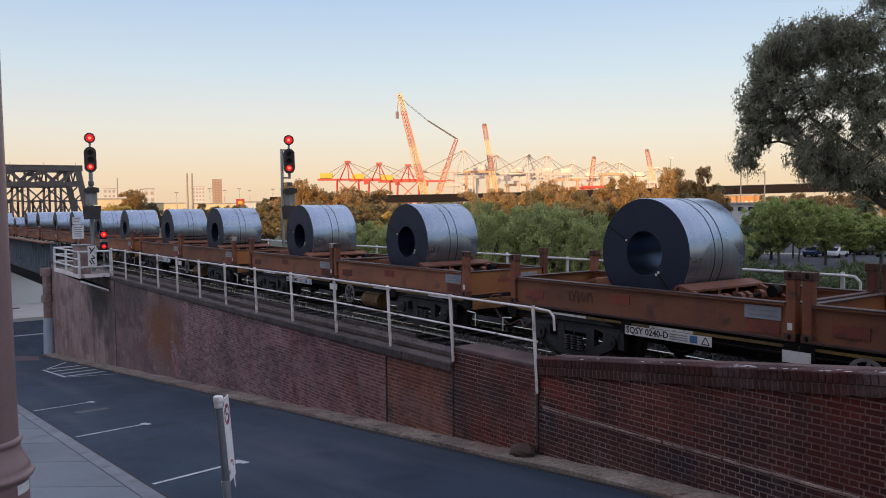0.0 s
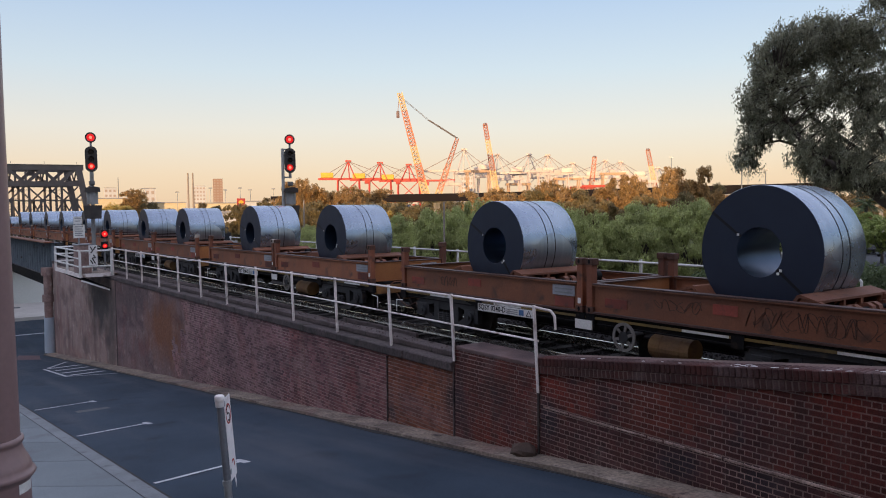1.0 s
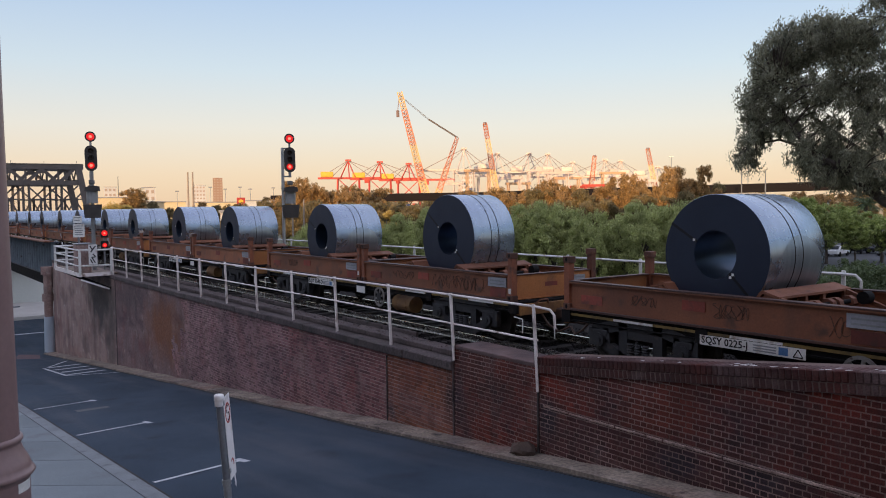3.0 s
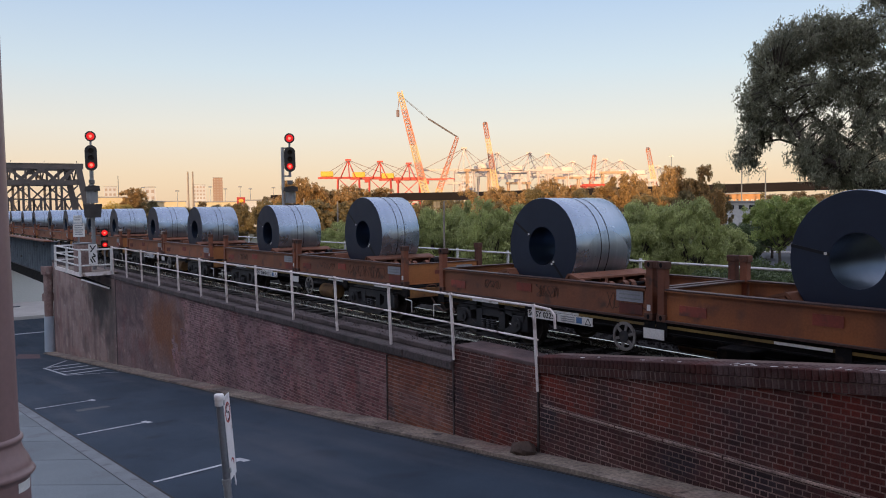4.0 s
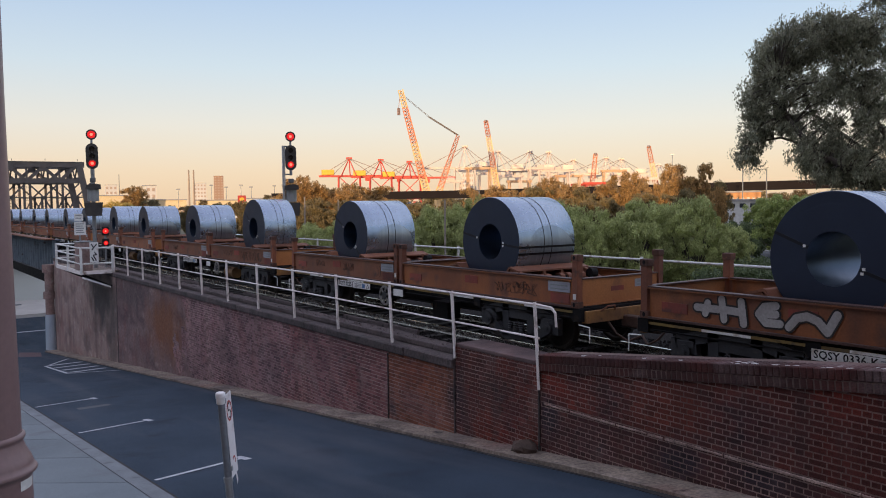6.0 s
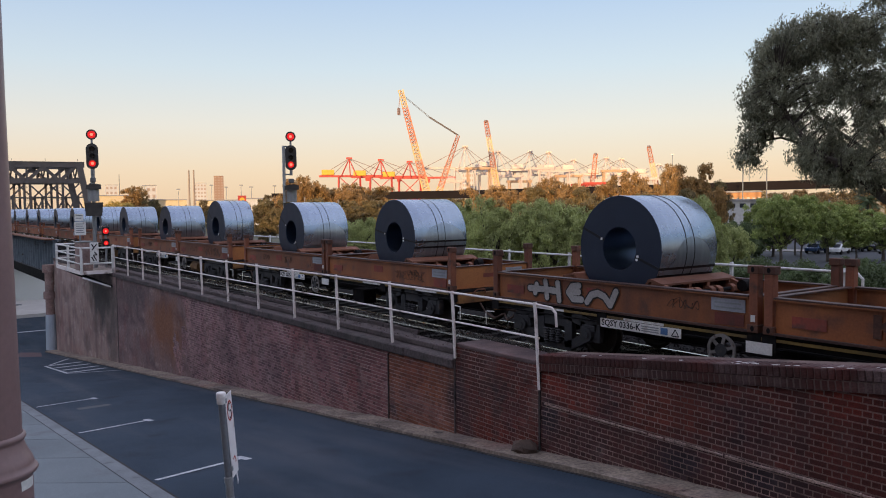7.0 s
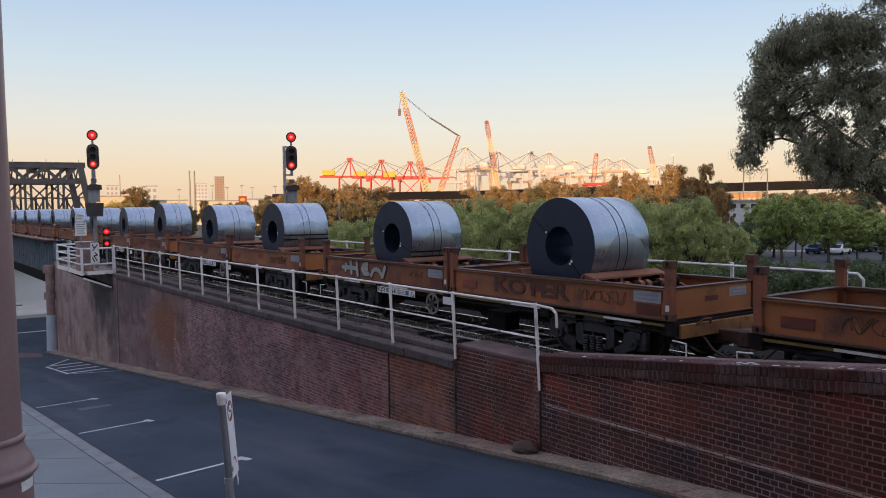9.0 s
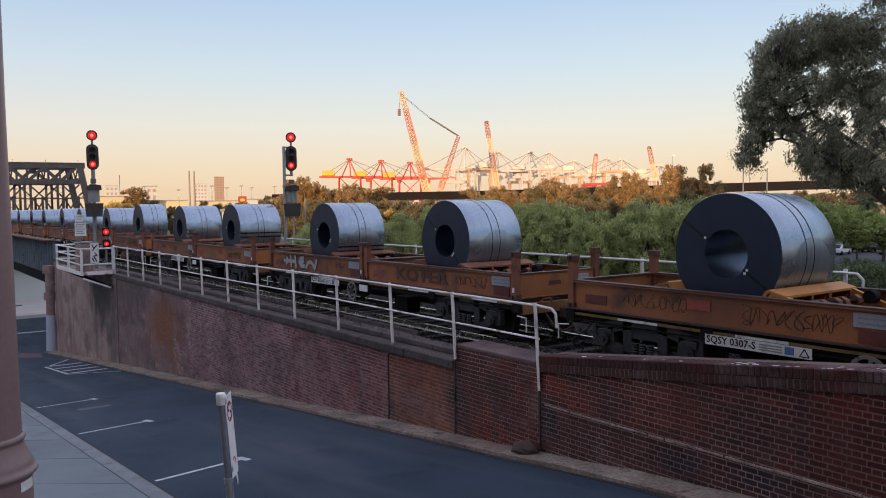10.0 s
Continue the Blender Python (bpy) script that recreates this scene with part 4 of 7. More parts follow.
def coping():
    """Stone coping along the level stretch, the flat brick top, and the sloping parapet's two rows of bricks on edge."""
    x = -55.2
    while x < -12.38:
        e = min(x + 2.42, -12.30)
        bm = B()
        box(bm, x + 0.005, e - 0.005, WALL_Y - 0.07 + random.uniform(-0.012, 0.012), WALL_Y + 0.45, -0.245, -0.056 + random.uniform(-0.012, 0.006), 0.022)
        part("coping_stone", bm, COPING, wall)
        x = e
    part("ledge", box(B(), -55.2, -12.30, WALL_Y + 0.26, WALL_Y + 0.62, -0.049, 0.07, 0.015), TROUGH, wall, "worn upper ledge of the wall")
    bm = B()
    box(bm, -12.26, -9.90, WALL_Y - 0.01, WALL_Y + 0.70, 0.20, 0.275, 0.012)
    part("coping_slab", bm, TOPPING, wall)
    n = 0
    small = {}
    for r, (dz, h, out) in enumerate(((0.0, 0.125, 0.045), (0.129, 0.145, 0.055))):
        x = -9.86
        while x < 6.0:
            if r not in small:
                bm = B()
                box(bm, *((-0.0385, 0.0385) if r == 0 else (-0.0425, 0.0425)), 0, 0.36, 0, h, 0.010 if r == 0 else 0.014)
                me = bpy.data.meshes.new("edge_brick")
                bm.to_mesh(me)
                bm.free()
                me.materials.append(BRICK_EDGE)
                small[r] = me
            ob = new("edge_brick", small[r])
            ob.parent = wall
            ob.matrix_basis = pose(x + 0.043, WALL_Y - out + random.uniform(-0.004, 0.004), wall_top(x + 0.043) + dz, 0, -6.67 + random.uniform(-0.6, 0.6), 0)
            x += 0.087
            n += 1
    bm = B()
    a, b = -9.88, 6.0
    va = [bm.verts.new(p) for p in ((a, WALL_Y - 0.039, wall_top(a + .01) - 0.002), (b, WALL_Y - 0.039, wall_top(b) - 0.002), (b, WALL_Y - 0.039, wall_top(b) + 0.262), (a, WALL_Y - 0.039, wall_top(a + .01) + 0.262),
                                     (a, WALL_Y + 0.58, wall_top(a + .01) - 0.002), (b, WALL_Y + 0.58, wall_top(b) - 0.002), (b, WALL_Y + 0.58, wall_top(b) + 0.262), (a, WALL_Y + 0.58, wall_top(a + .01) + 0.262))]
    for f in ((0, 1, 2, 3), (3, 2, 6, 7), (7, 6, 5, 4), (0, 3, 7, 4), (4, 5, 1, 0)):
        bm.faces.new([va[i] for i in f])
    part("coping_bed", bm, COPINGBED, wall)


def base_strip():
    ob = strip("wall_footing", 8.50, WALL_Y + 0.05, 0.062, STRIP, -55.3, 9, 1.1, 0.3)
    for v in ob.data.vertices:
        v.co.y += random.uniform(-0.04, 0.03) + 0.07 + 0.0028 * v.co.x if v.co.y < 8.85 else 0
        v.co.z += random.uniform(-0.02, 0.03)
    tagged(ob, "crumbling concrete footing strip at the wall's foot", "footing", kind="structure")
    # dark edge line: grit and the step's shade put into one colour
    dirt = strip("gutter_dirt", 8.41, 8.60, 0.008, GUTTER, -55.3, 9, 1.1, 0.3)
    for v in dirt.data.vertices:
        v.co.y += (random.uniform(-0.07, 0.05) if v.co.y < 8.55 else 0) + 0.07 + 0.0028 * v.co.x
    tagged(dirt, "dark line of grit and painted shade along the wall's footing", "dirt", kind="structure")


GUTTER = surf("dark_gutter", (0.017, 0.016, 0.017), (0.030, 0.027, 0.026), 2.0, 0.95, 0, 0.4, 40, (0.055, 0.048, 0.042), spread=0.35)
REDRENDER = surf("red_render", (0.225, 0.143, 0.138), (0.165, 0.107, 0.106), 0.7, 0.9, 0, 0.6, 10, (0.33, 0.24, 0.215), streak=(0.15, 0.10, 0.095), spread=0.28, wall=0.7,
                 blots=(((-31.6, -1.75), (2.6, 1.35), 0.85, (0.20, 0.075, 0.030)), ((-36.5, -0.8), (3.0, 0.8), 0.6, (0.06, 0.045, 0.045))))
BRICK_EDGE = surf("edge_brick", (0.060, 0.020, 0.016), (0.046, 0.0175, 0.016), 3, 0.9, 0, 0.5, 40, (0.13, 0.085, 0.075), spread=0.38, per=0.10, wall=0.75)
COPINGBED = surf("coping_mortar", (0.17, 0.115, 0.098), (0.115, 0.078, 0.068), 1.2, 0.95, 0, 0.4, 60, (0.07, 0.05, 0.046))
TOPPING = surf("worn_brick_top", (0.135, 0.085, 0.078), (0.075, 0.048, 0.046), 2.0, 0.9, 0, 0.4, 30, (0.12, 0.08, 0.075), wall=0.5)
wall = retaining_wall()
for jx, jw, jz in ((-14.78, 0.022, -0.30), (-12.30, 0.035, 0.15), (-9.86, 0.035, 0.1), (-39.17, 0.09, -0.26)):
    part("wall_joint", box(B(), jx - jw / 2, jx + jw / 2, WALL_Y - 0.024, WALL_Y + 0.02, road_z(jx, 9.1), jz), COPING, wall, "dark stained vertical joint")
old_render_patch()
coping()
base_strip()


def handrail():
    h = thing("handrail", "weathered white pipe handrail on the retaining wall", "handrail")
    xs = [-9.92, -12.31, -14.77] + [-17.28 - 2.506 * i for i in range(10)]
    for i, x in enumerate(xs):
        low = -0.20 if i == 0 else (-0.02 if i == 1 else -0.06)
        y = WALL_Y - 0.06 if i < 2 else WALL_Y + 0.03
        bm = B()
        beam(bm, (x + 0.09 * (1.29 - low) / 1.3, y, low), (x, y, 1.29), 0.058, 0.012, (0, 1, 0))
        beam(bm, (x + 0.09 * (1.29 - low) / 1.3 - 0.032, y + 0.035, low), (x - 0.032, y + 0.035, 1.29), 0.012, 0.07, (0, 1, 0))
        part("post", bm, RAILPAINT, h)
    y = WALL_Y - 0.01
    bm = B()
    pipe(bm, [(xs[-1], y, 1.25), (xs[6], y, 1.235), (xs[3], y, 1.26), (xs[0] + 0.02, y, 1.25), (xs[0] + 0.36, y, 1.23), (xs[0] + 0.46, y, 1.15), (xs[0] + 0.48, y, 0.92)], 0.022)
    part("top_rail", bm, RAILPAINT, h)
    bm = B()
    pipe(bm, [(xs[-1], y, 0.70), (xs[6], y, 0.69), (xs[3], y, 0.71), (xs[0] + 0.06, y, 0.68)], 0.019)
    part("mid_rail", bm, RAILPAINT, h)
    return h


handrail()
for i in range(26):
    x = random.choice((random.uniform(-9.5, -4.0), random.uniform(-5.6, -4.2), random.uniform(-6.4, -5.8)))
    y = WALL_Y + random.uniform(-0.04, 0.16)
    r = random.uniform(0.010, 0.034)
    bm = B()
    pts = []
    for k in range(9):
        a, q = k * 2 * math.pi / 9, r * random.uniform(0.5, 1.2)
        px, py = x + 1.6 * q * math.cos(a), max(WALL_Y - 0.045, y + q * math.sin(a))
        pts.append((px, py, wall_top(px) + 0.277))
    prism(bm, pts, (0, 0, 0.002))
    part("bird_dropping", bm, WHITE, wall, "white bird dropping on the coping")


# ---- track ----
def track():
    bm = B()
    box(bm, -55.4, 60, WALL_Y + 0.60, 15.0, -0.7, -0.055)
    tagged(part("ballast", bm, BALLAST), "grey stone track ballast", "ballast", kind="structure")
    # loose stones on the shoulders
    rng = np.random.default_rng(4)
    n = 5200
    base = np.array([(0, 0, 1), (1, 0, 0), (0, 1, 0), (-1, 0, 0), (0, -1, 0), (0, 0, -1)], float)
    tri = np.array([(0, 1, 2), (0, 2, 3), (0, 3, 4), (0, 4, 1), (5, 2, 1), (5, 3, 2), (5, 4, 3), (5, 1, 4)])
    c = np.stack([rng.uniform(-16, 3, n), rng.uniform(9.75, 13.9, n), np.full(n, -0.05)], -1)
    v = base[None] * rng.uniform(0.02, 0.045, (n, 1, 3)) + rng.normal(0, 0.006, (n, 6, 3)) + c[:, None]
    f = (tri[None] + 6 * np.arange(n)[:, None, None]).reshape(-1, 3)
    me = bpy.data.meshes.new("ballast_stones")
    me.from_pydata(v.reshape(-1, 3).tolist(), [], f.tolist())
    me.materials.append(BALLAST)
    tagged(new("ballast_stones", me), "loose grey ballast stones", "ballast", kind="stuff")
    t = tagged(new("railway_track"), "worn steel rails on timber sleepers", "track", kind="structure")
    for y in (TRACK - 0.84, TRACK + 0.84):
        bm = B()
        box(bm, -150, 60, y - 0.035, y + 0.035, RAIL_Z - 0.04, RAIL_Z)
        box(bm, -150, 60, y - 0.008, y + 0.008, RAIL_Z - 0.14, RAIL_Z - 0.04)
        box(bm, -150, 60, y - 0.07, y + 0.07, RAIL_Z - 0.16, RAIL_Z - 0.14)
        part("rail", bm, RAIL, t)
    bm = B()
    box(bm, -0.12, 0.12, -1.35, 1.35, -0.13, 0)
    me = bpy.data.meshes.new("sleeper")
    bm.to_mesh(me)
    bm.free()
    me.materials.append(surf("old_timber", (0.026, 0.022, 0.020), (0.036, 0.030, 0.027), 2, 0.9, 0, 0.5, 25))
    for i in range(90):
        ob = new("sleeper", me)
        ob.parent = t
        ob.matrix_basis = pose(-57 + 0.68 * i, TRACK + random.uniform(-0.02, 0.02), RAIL_Z - 0.165)


track()


def trackside_clutter():
    """Trough lids, old rail and broken stone between the wall's ledge and the track."""
    x = -38.0
    while x < -13.0:
        w = random.uniform(0.7, 1.0)
        lid = tagged(part("trough_lid", box(B(), -w / 2, w / 2, -0.13, 0.13, 0, 0.05, 0.008), TROUGH), "stained concrete cable trough lid beside the track", "trough lid", "trough lids along the ballast")
        lid.matrix_basis = pose(x + w / 2, WALL_Y + 0.80 + random.uniform(-0.03, 0.03), -0.055 + random.uniform(-0.005, 0.0), random.uniform(-3, 3), random.uniform(-1.5, 1.5), random.uniform(-4, 4))
        x += w + (random.uniform(0.01, 0.05) if random.random() < 0.8 else random.uniform(0.5, 1.4))
    for x, L, y in ((-33.5, 5.2, 1.12), (-24.0, 4.4, 1.16), (-17.0, 3.6, 1.10)):
        old = tagged(part("old_rail", box(B(), -L / 2, L / 2, -0.035, 0.035, 0, 0.11, 0.012), TROUGH), "rusty length of discarded rail on the ballast", "old rail")
        old.matrix_basis = pose(x, WALL_Y + y, -0.055, 0, 0, random.uniform(-1.5, 1.5))
    rng = np.random.default_rng(14)
    n = 420
    base = np.array([(0, 0, 1), (1, 0, 0), (0, 1, 0), (-1, 0, 0), (0, -1, 0), (0, 0, -1)], float)
    tri = np.array([(0, 1, 2), (0, 2, 3), (0, 3, 4), (0, 4, 1), (5, 2, 1), (5, 3, 2), (5, 4, 3), (5, 1, 4)])
    px = rng.uniform(-36, -12.6, n)
    c = np.stack([px, WALL_Y + rng.uniform(0.30, 0.60, n), np.full(n, 0.075)], -1)
    v = base[None] * rng.uniform(0.010, 0.035, (n, 1, 3)) + rng.normal(0, 0.004, (n, 6, 3)) + c[:, None]
    f = (tri[None] + 6 * np.arange(n)[:, None, None]).reshape(-1, 3)
    me = bpy.data.meshes.new("ledge_rubble")
    me.from_pydata(v.reshape(-1, 3).tolist(), [], f.tolist())
    me.materials.append(TROUGH)
    tagged(new("ledge_rubble", me), "small broken stones lying on the ledge", "rubble", kind="stuff")


trackside_clutter()


def far_handrail():
    h = thing("bank_handrail", "white two-rail fence along the railway bank", "fence")
    xs = [-7.48 - 2.4 * i for i in range(14)]
    for x in xs:
        bm = B()
        box(bm, x - 0.035, x + 0.035, 14.575, 14.625, -0.3, 1.71, 0.005)
        part("post", bm, WHITE, h)
    bm = B()
    pipe(bm, [(xs[-1], 14.53, 1.65), (xs[0], 14.53, 1.65), (xs[0] + 0.26, 14.53, 1.64), (xs[0] + 0.36, 14.53, 1.54), (xs[0] + 0.36, 14.53, 1.37)], 0.026)
    part("top_rail", bm, WHITE, h)
    bm = B()
    pipe(bm, [(xs[-1], 14.53, 1.02), (xs[0], 14.53, 1.02)], 0.023)
    part("mid_rail", bm, WHITE, h)


far_handrail()

# ---- street: kerb, footpath, markings ----
JOINT = surf("joint_grime", (0.05, 0.05, 0.052), (0.07, 0.07, 0.072), 2, 0.9, 0, 0, 30)
footpath = tagged(strip("footpath", -7.0, 3.12, 0.118, JOINT, -62, 14, 2.0, 0.2), "grey concrete footpath in large slabs with dark joints", "footpath", kind="structure")
for i in range(30):
    # the joints run askew to the kerb
    a, b = -64.16 + 2.69 * i + 0.008, -64.16 + 2.69 * (i + 1) - 0.008
    if b > 8:
        break
    bm = B()
    e = 0.006
    skew = 1.18 * 10.1
    rings = []
    for drop, inset in ((0.10, 0), (0.124, 0), (0.130, e)):
        rings.append([bm.verts.new((x, y, -0.20 + 0.1045 * x + drop)) for x, y in ((a - skew + inset, -7), (b - skew - inset, -7), (b - inset, 3.105 - inset), (a + inset, 3.105 - inset))])
    bm.faces.new(rings[2])
    for p, q in zip(rings, rings[1:]):
        for k in range(4):
            bm.faces.new((p[k], p[(k + 1) % 4], q[(k + 1) % 4], q[k]))
    part("paving_slab", bm, PATH, footpath)
tagged(strip("kerb", 3.125, 3.38, 0.125, KERB, -62, 14, 2.0, 0.2), "pale concrete kerb", "kerb", kind="structure")
tagged(strip("gutter", 3.38, 3.55, 0.012, GUTTER, -62, 14, 2.0, 0.2), "concrete gutter channel", "gutter", kind="structure")

def marking(name, polys, label):
    t = tagged(new(name), label, "road marking", kind="structure")
    for p in polys:
        bm = B()
        road_patch(bm, p)
        part("painted_line", bm, PAINT, t)


def bar(x0, y0, x1, y1, w):
    dx, dy = x1 - x0, y1 - y0
    L = math.hypot(dx, dy)
    px, py = -dy / L * w / 2, dx / L * w / 2
    return [(x0 + px, y0 + py), (x0 - px, y0 - py), (x1 - px, y1 - py), (x1 + px, y1 + py)]


for x in (-26.25, -20.05, -13.72, -6.9):
    marking("parking_bay_mark", [bar(x + 0.35, 3.62, x - 0.12, 5.38, 0.10), bar(x - 0.10, 5.26, x - 0.12, 5.40, 0.40)], "worn white parking bay line on asphalt")
hatch = [bar(-42.46, 6.42, -36.83, 6.44, 0.13), bar(-43.0, 6.7, -46.48, 8.15, 0.13), bar(-36.8, 6.47, -35.7, 8.34, 0.12)]
for x in (-42.6, -40.75, -38.9, -37.25):
    hatch.append(bar(x, 6.6, x - 0.5, 8.2, 0.36))
marking("hatched_island", hatch, "white painted hatching beside the wall")
marking("far_mark", [bar(-55.0, 6.2, -52.5, 6.0, 0.3)], "white road line")
redmat = surf("red_paving", (0.115, 0.062, 0.066), (0.090, 0.052, 0.058), 1.2, 0.9, 0, 0.2, 50)
bm = B()
road_patch(bm, [(-57.2, 7.2), (-55.0, 8.1), (-50.6, 7.5), (-52.6, 6.4)], 0.004)
tagged(part("red_paving", bm, redmat), "dull red paved patch at the street corner", "paving", kind="structure")
patchmat = surf("asphalt_patch", (0.075, 0.08, 0.088), (0.09, 0.095, 0.10), 2, 0.9, 0, 0.3, 60)
bm = B()
road_patch(bm, [(-24.45, 4.45), (-23.95, 4.45), (-24.1, 5.35), (-24.5, 5.35)], 0.004)
tagged(part("road_patch", bm, patchmat), "paler patch in the asphalt", "patch", kind="structure")

bm = B()
r = bmesh.ops.create_icosphere(bm, subdivisions=2, radius=0.2)
for v in bm.verts:
    v.co.x *= 1.25
    v.co.z = v.co.z * 0.7 if v.co.z > -0.08 else -0.08
    v.co += Vector((random.uniform(-1, 1), random.uniform(-1, 1), random.uniform(-1, 1))) * 0.045
rock = tagged(part("rock", bm, surf("brown_stone", (0.095, 0.062, 0.046), (0.065, 0.045, 0.036), 6, 0.9, 0, 0.6, 30)), "brown broken stone block on the footing strip", "stone")
rock.location = (-10.02, 8.88, road_z(-10.02, 8.88) + 0.125)


# ---- lamp post and parking sign ----
def lamp_post():
    x, y = -5.02, 0.428
    p = thing("lamp_post", "mauve-brown painted cast iron lamp post with ring mouldings", "lamp post", at=(x, y, road_z(x) + 0.12))
    bm = B()
    z0 = road_z(x) + 0.12
    def h(z):
        return z - z0
    lathe(bm, [(0.30, 0), (0.30, 0.22), (0.26, 0.26), (0.240, h(1.44))], 40)
    part("plinth", bm, MAUVE, p, smooth=True)
    bm = B()
    lathe(bm, [(0.240, h(1.44)), (0.243, h(1.462)), (0.262, h(1.470)), (0.270, h(1.484)), (0.262, h(1.498)), (0.250, h(1.505)), (0.248, h(1.525)), (0.238, h(1.552)), (0.222, h(1.58)), (0.209, h(1.61)), (0.201, h(1.64)), (0.198, h(1.652)), (0.209, h(1.660)), (0.213, h(1.672)), (0.209, h(1.684)), (0.196, h(1.692))], 40)
    part("collar", bm, MAUVE, p, smooth=True)
    bm = B()
    lathe(bm, [(0.194, h(1.692)), (0.186, h(2.4)), (0.174, h(3.6)), (0.165, h(6.2)), (0.0, h(6.22))], 40)
    part("shaft", bm, MAUVE, p, smooth=True)
    bm = B()
    a0 = math.radians(40)
    for i in range(6):
        a, b = a0 + i * 0.085, a0 + (i + 1) * 0.085
        v = [bm.verts.new((0.243 * math.cos(t), 0.243 * math.sin(t), z)) for t, z in ((a, h(1.39)), (b, h(1.39)), (b, h(1.445)), (a, h(1.445)))]
        bm.faces.new(v)
    part("label_plate", bm, WHITE, p, "small white sticker")
    return p


lamp_post()


def parking_sign():
    x, y = -6.62, 2.36
    z = road_z(x) + 0.13
    s = thing("parking_sign", "white parking sign on a galvanised post with a painted cap", "street sign", at=(x, y, z))
    top = 1.35 - z
    bm = B()
    tube(bm, (0.04, 0.13, 0), (0.012, 0.045, top - 0.75), 0.034, n=16)
    part("post", bm, GALV, s, smooth=False)
    bm = B()
    tube(bm, (0.012, 0.045, top - 0.75), (0.0, 0, top - 0.06), 0.030, n=16)
    part("post_sleeve", bm, surf("dark_sleeve", (0.17, 0.185, 0.21), (0.21, 0.225, 0.25), 2, 0.5, 0.3, 0.05, 40), s)
    bm = B()
    lathe(bm, [(0.0, top + 0.002), (0.034, top), (0.042, top - 0.008), (0.043, top - 0.050), (0.037, top - 0.058), (0.038, top - 0.066), (0.037, top - 0.10), (0.030, top - 0.105)][::-1], 20)
    part("cap", bm, SIGNWHITE, s, smooth=True)
    plate = pose(0.026, 0.050, top - 0.38) @ Matrix.Rotation(radians(-4.2), 4, Vector((-0.81, 0.586, 0))) @ pose(0, 0, 0, 0, 0, 147)
    bm = B()
    box(bm, 0.0, 0.225, -0.003, 0.003, -0.385, 0.345, 0.002)
    p = part("sign_plate", bm, SIGNWHITE, s, "white sign with red and black marks")
    p.matrix_basis = plate
    for cx, cz, rr, a0, a1, m in ((0.11, 0.19, 0.085, 0, 6.3, RED), (0.10, 0.225, 0.034, 0.6, 4.6, STRAP), (0.12, 0.157, 0.034, -2.5, 1.5, STRAP), (0.11, -0.27, 0.045, -0.4, 2.4, RED)):
        bm = B()
        q = [(cx + rr * math.cos(a0 + (a1 - a0) * i / 10), 0.0, cz + rr * math.sin(a0 + (a1 - a0) * i / 10)) for i in range(11)]
        for u1, u2 in zip(q, q[1:]):
            beam(bm, u1, u2, 0.016, 0.010, (0, 1, 0))
        part("sign_mark", bm, m, p)
    part("post_clamp", tube(B(), (0.013, 0.048, top - 0.80), (0.012, 0.045, top - 0.755), 0.040, n=16), GALV, s)
    part("torn_strip", prism(B(), [(0.15, 0.004, -0.30), (0.21, 0.004, -0.29), (0.20, 0.004, -0.40), (0.215, 0.004, -0.47), (0.19, 0.004, -0.50), (0.17, 0.004, -0.42)], (0, 0.004, 0)), SIGNWHITE, p, "torn white strip hanging from the sign")
    for zz in (0.30, -0.30):
        bm = B()
        box(bm, -0.004, 0.03, -0.006, 0.022, zz - 0.02, zz + 0.02)
        part("bracket", bm, GALV, p)


SIGNWHITE = surf("sign_white", (0.88, 0.85, 0.84), (0.82, 0.79, 0.78), 3, 0.4, 0, 0.0, 40, (0.62, 0.57, 0.54), spread=0.05)
RED = surf("red_paint", (0.40, 0.03, 0.025), (0.33, 0.03, 0.025), 3, 0.5, 0, 0, 30)
parking_sign()


# ---- signals, platform and bridge ----
RED_LAMP = glow("red_signal_lens", (1.0, 0.08, 0.05), 4.0)
RED_RIM = glow("red_signal_glow", (0.72, 0.012, 0.012), 0.75)
DARKLENS = surf("dark_lens", (0.012, 0.012, 0.014), (0.018, 0.018, 0.02), 3, 0.15, 0, 0, 30)
SIGNALDARK = surf("signal_black", (0.032, 0.029, 0.028), (0.050, 0.045, 0.042), 3, 0.55, 0.1, 0.1, 40)
SIGNALGREY = surf("signal_grey", (0.10, 0.105, 0.11), (0.14, 0.145, 0.15), 2, 0.5, 0.2, 0.1, 40)


def lamp_disc(bm, y, z, r, d=0.02, n=24, x=0.0):
    """A round disc that faces +x."""
    return tube(bm, (x, y, z), (x + d, y, z), r, n=n)


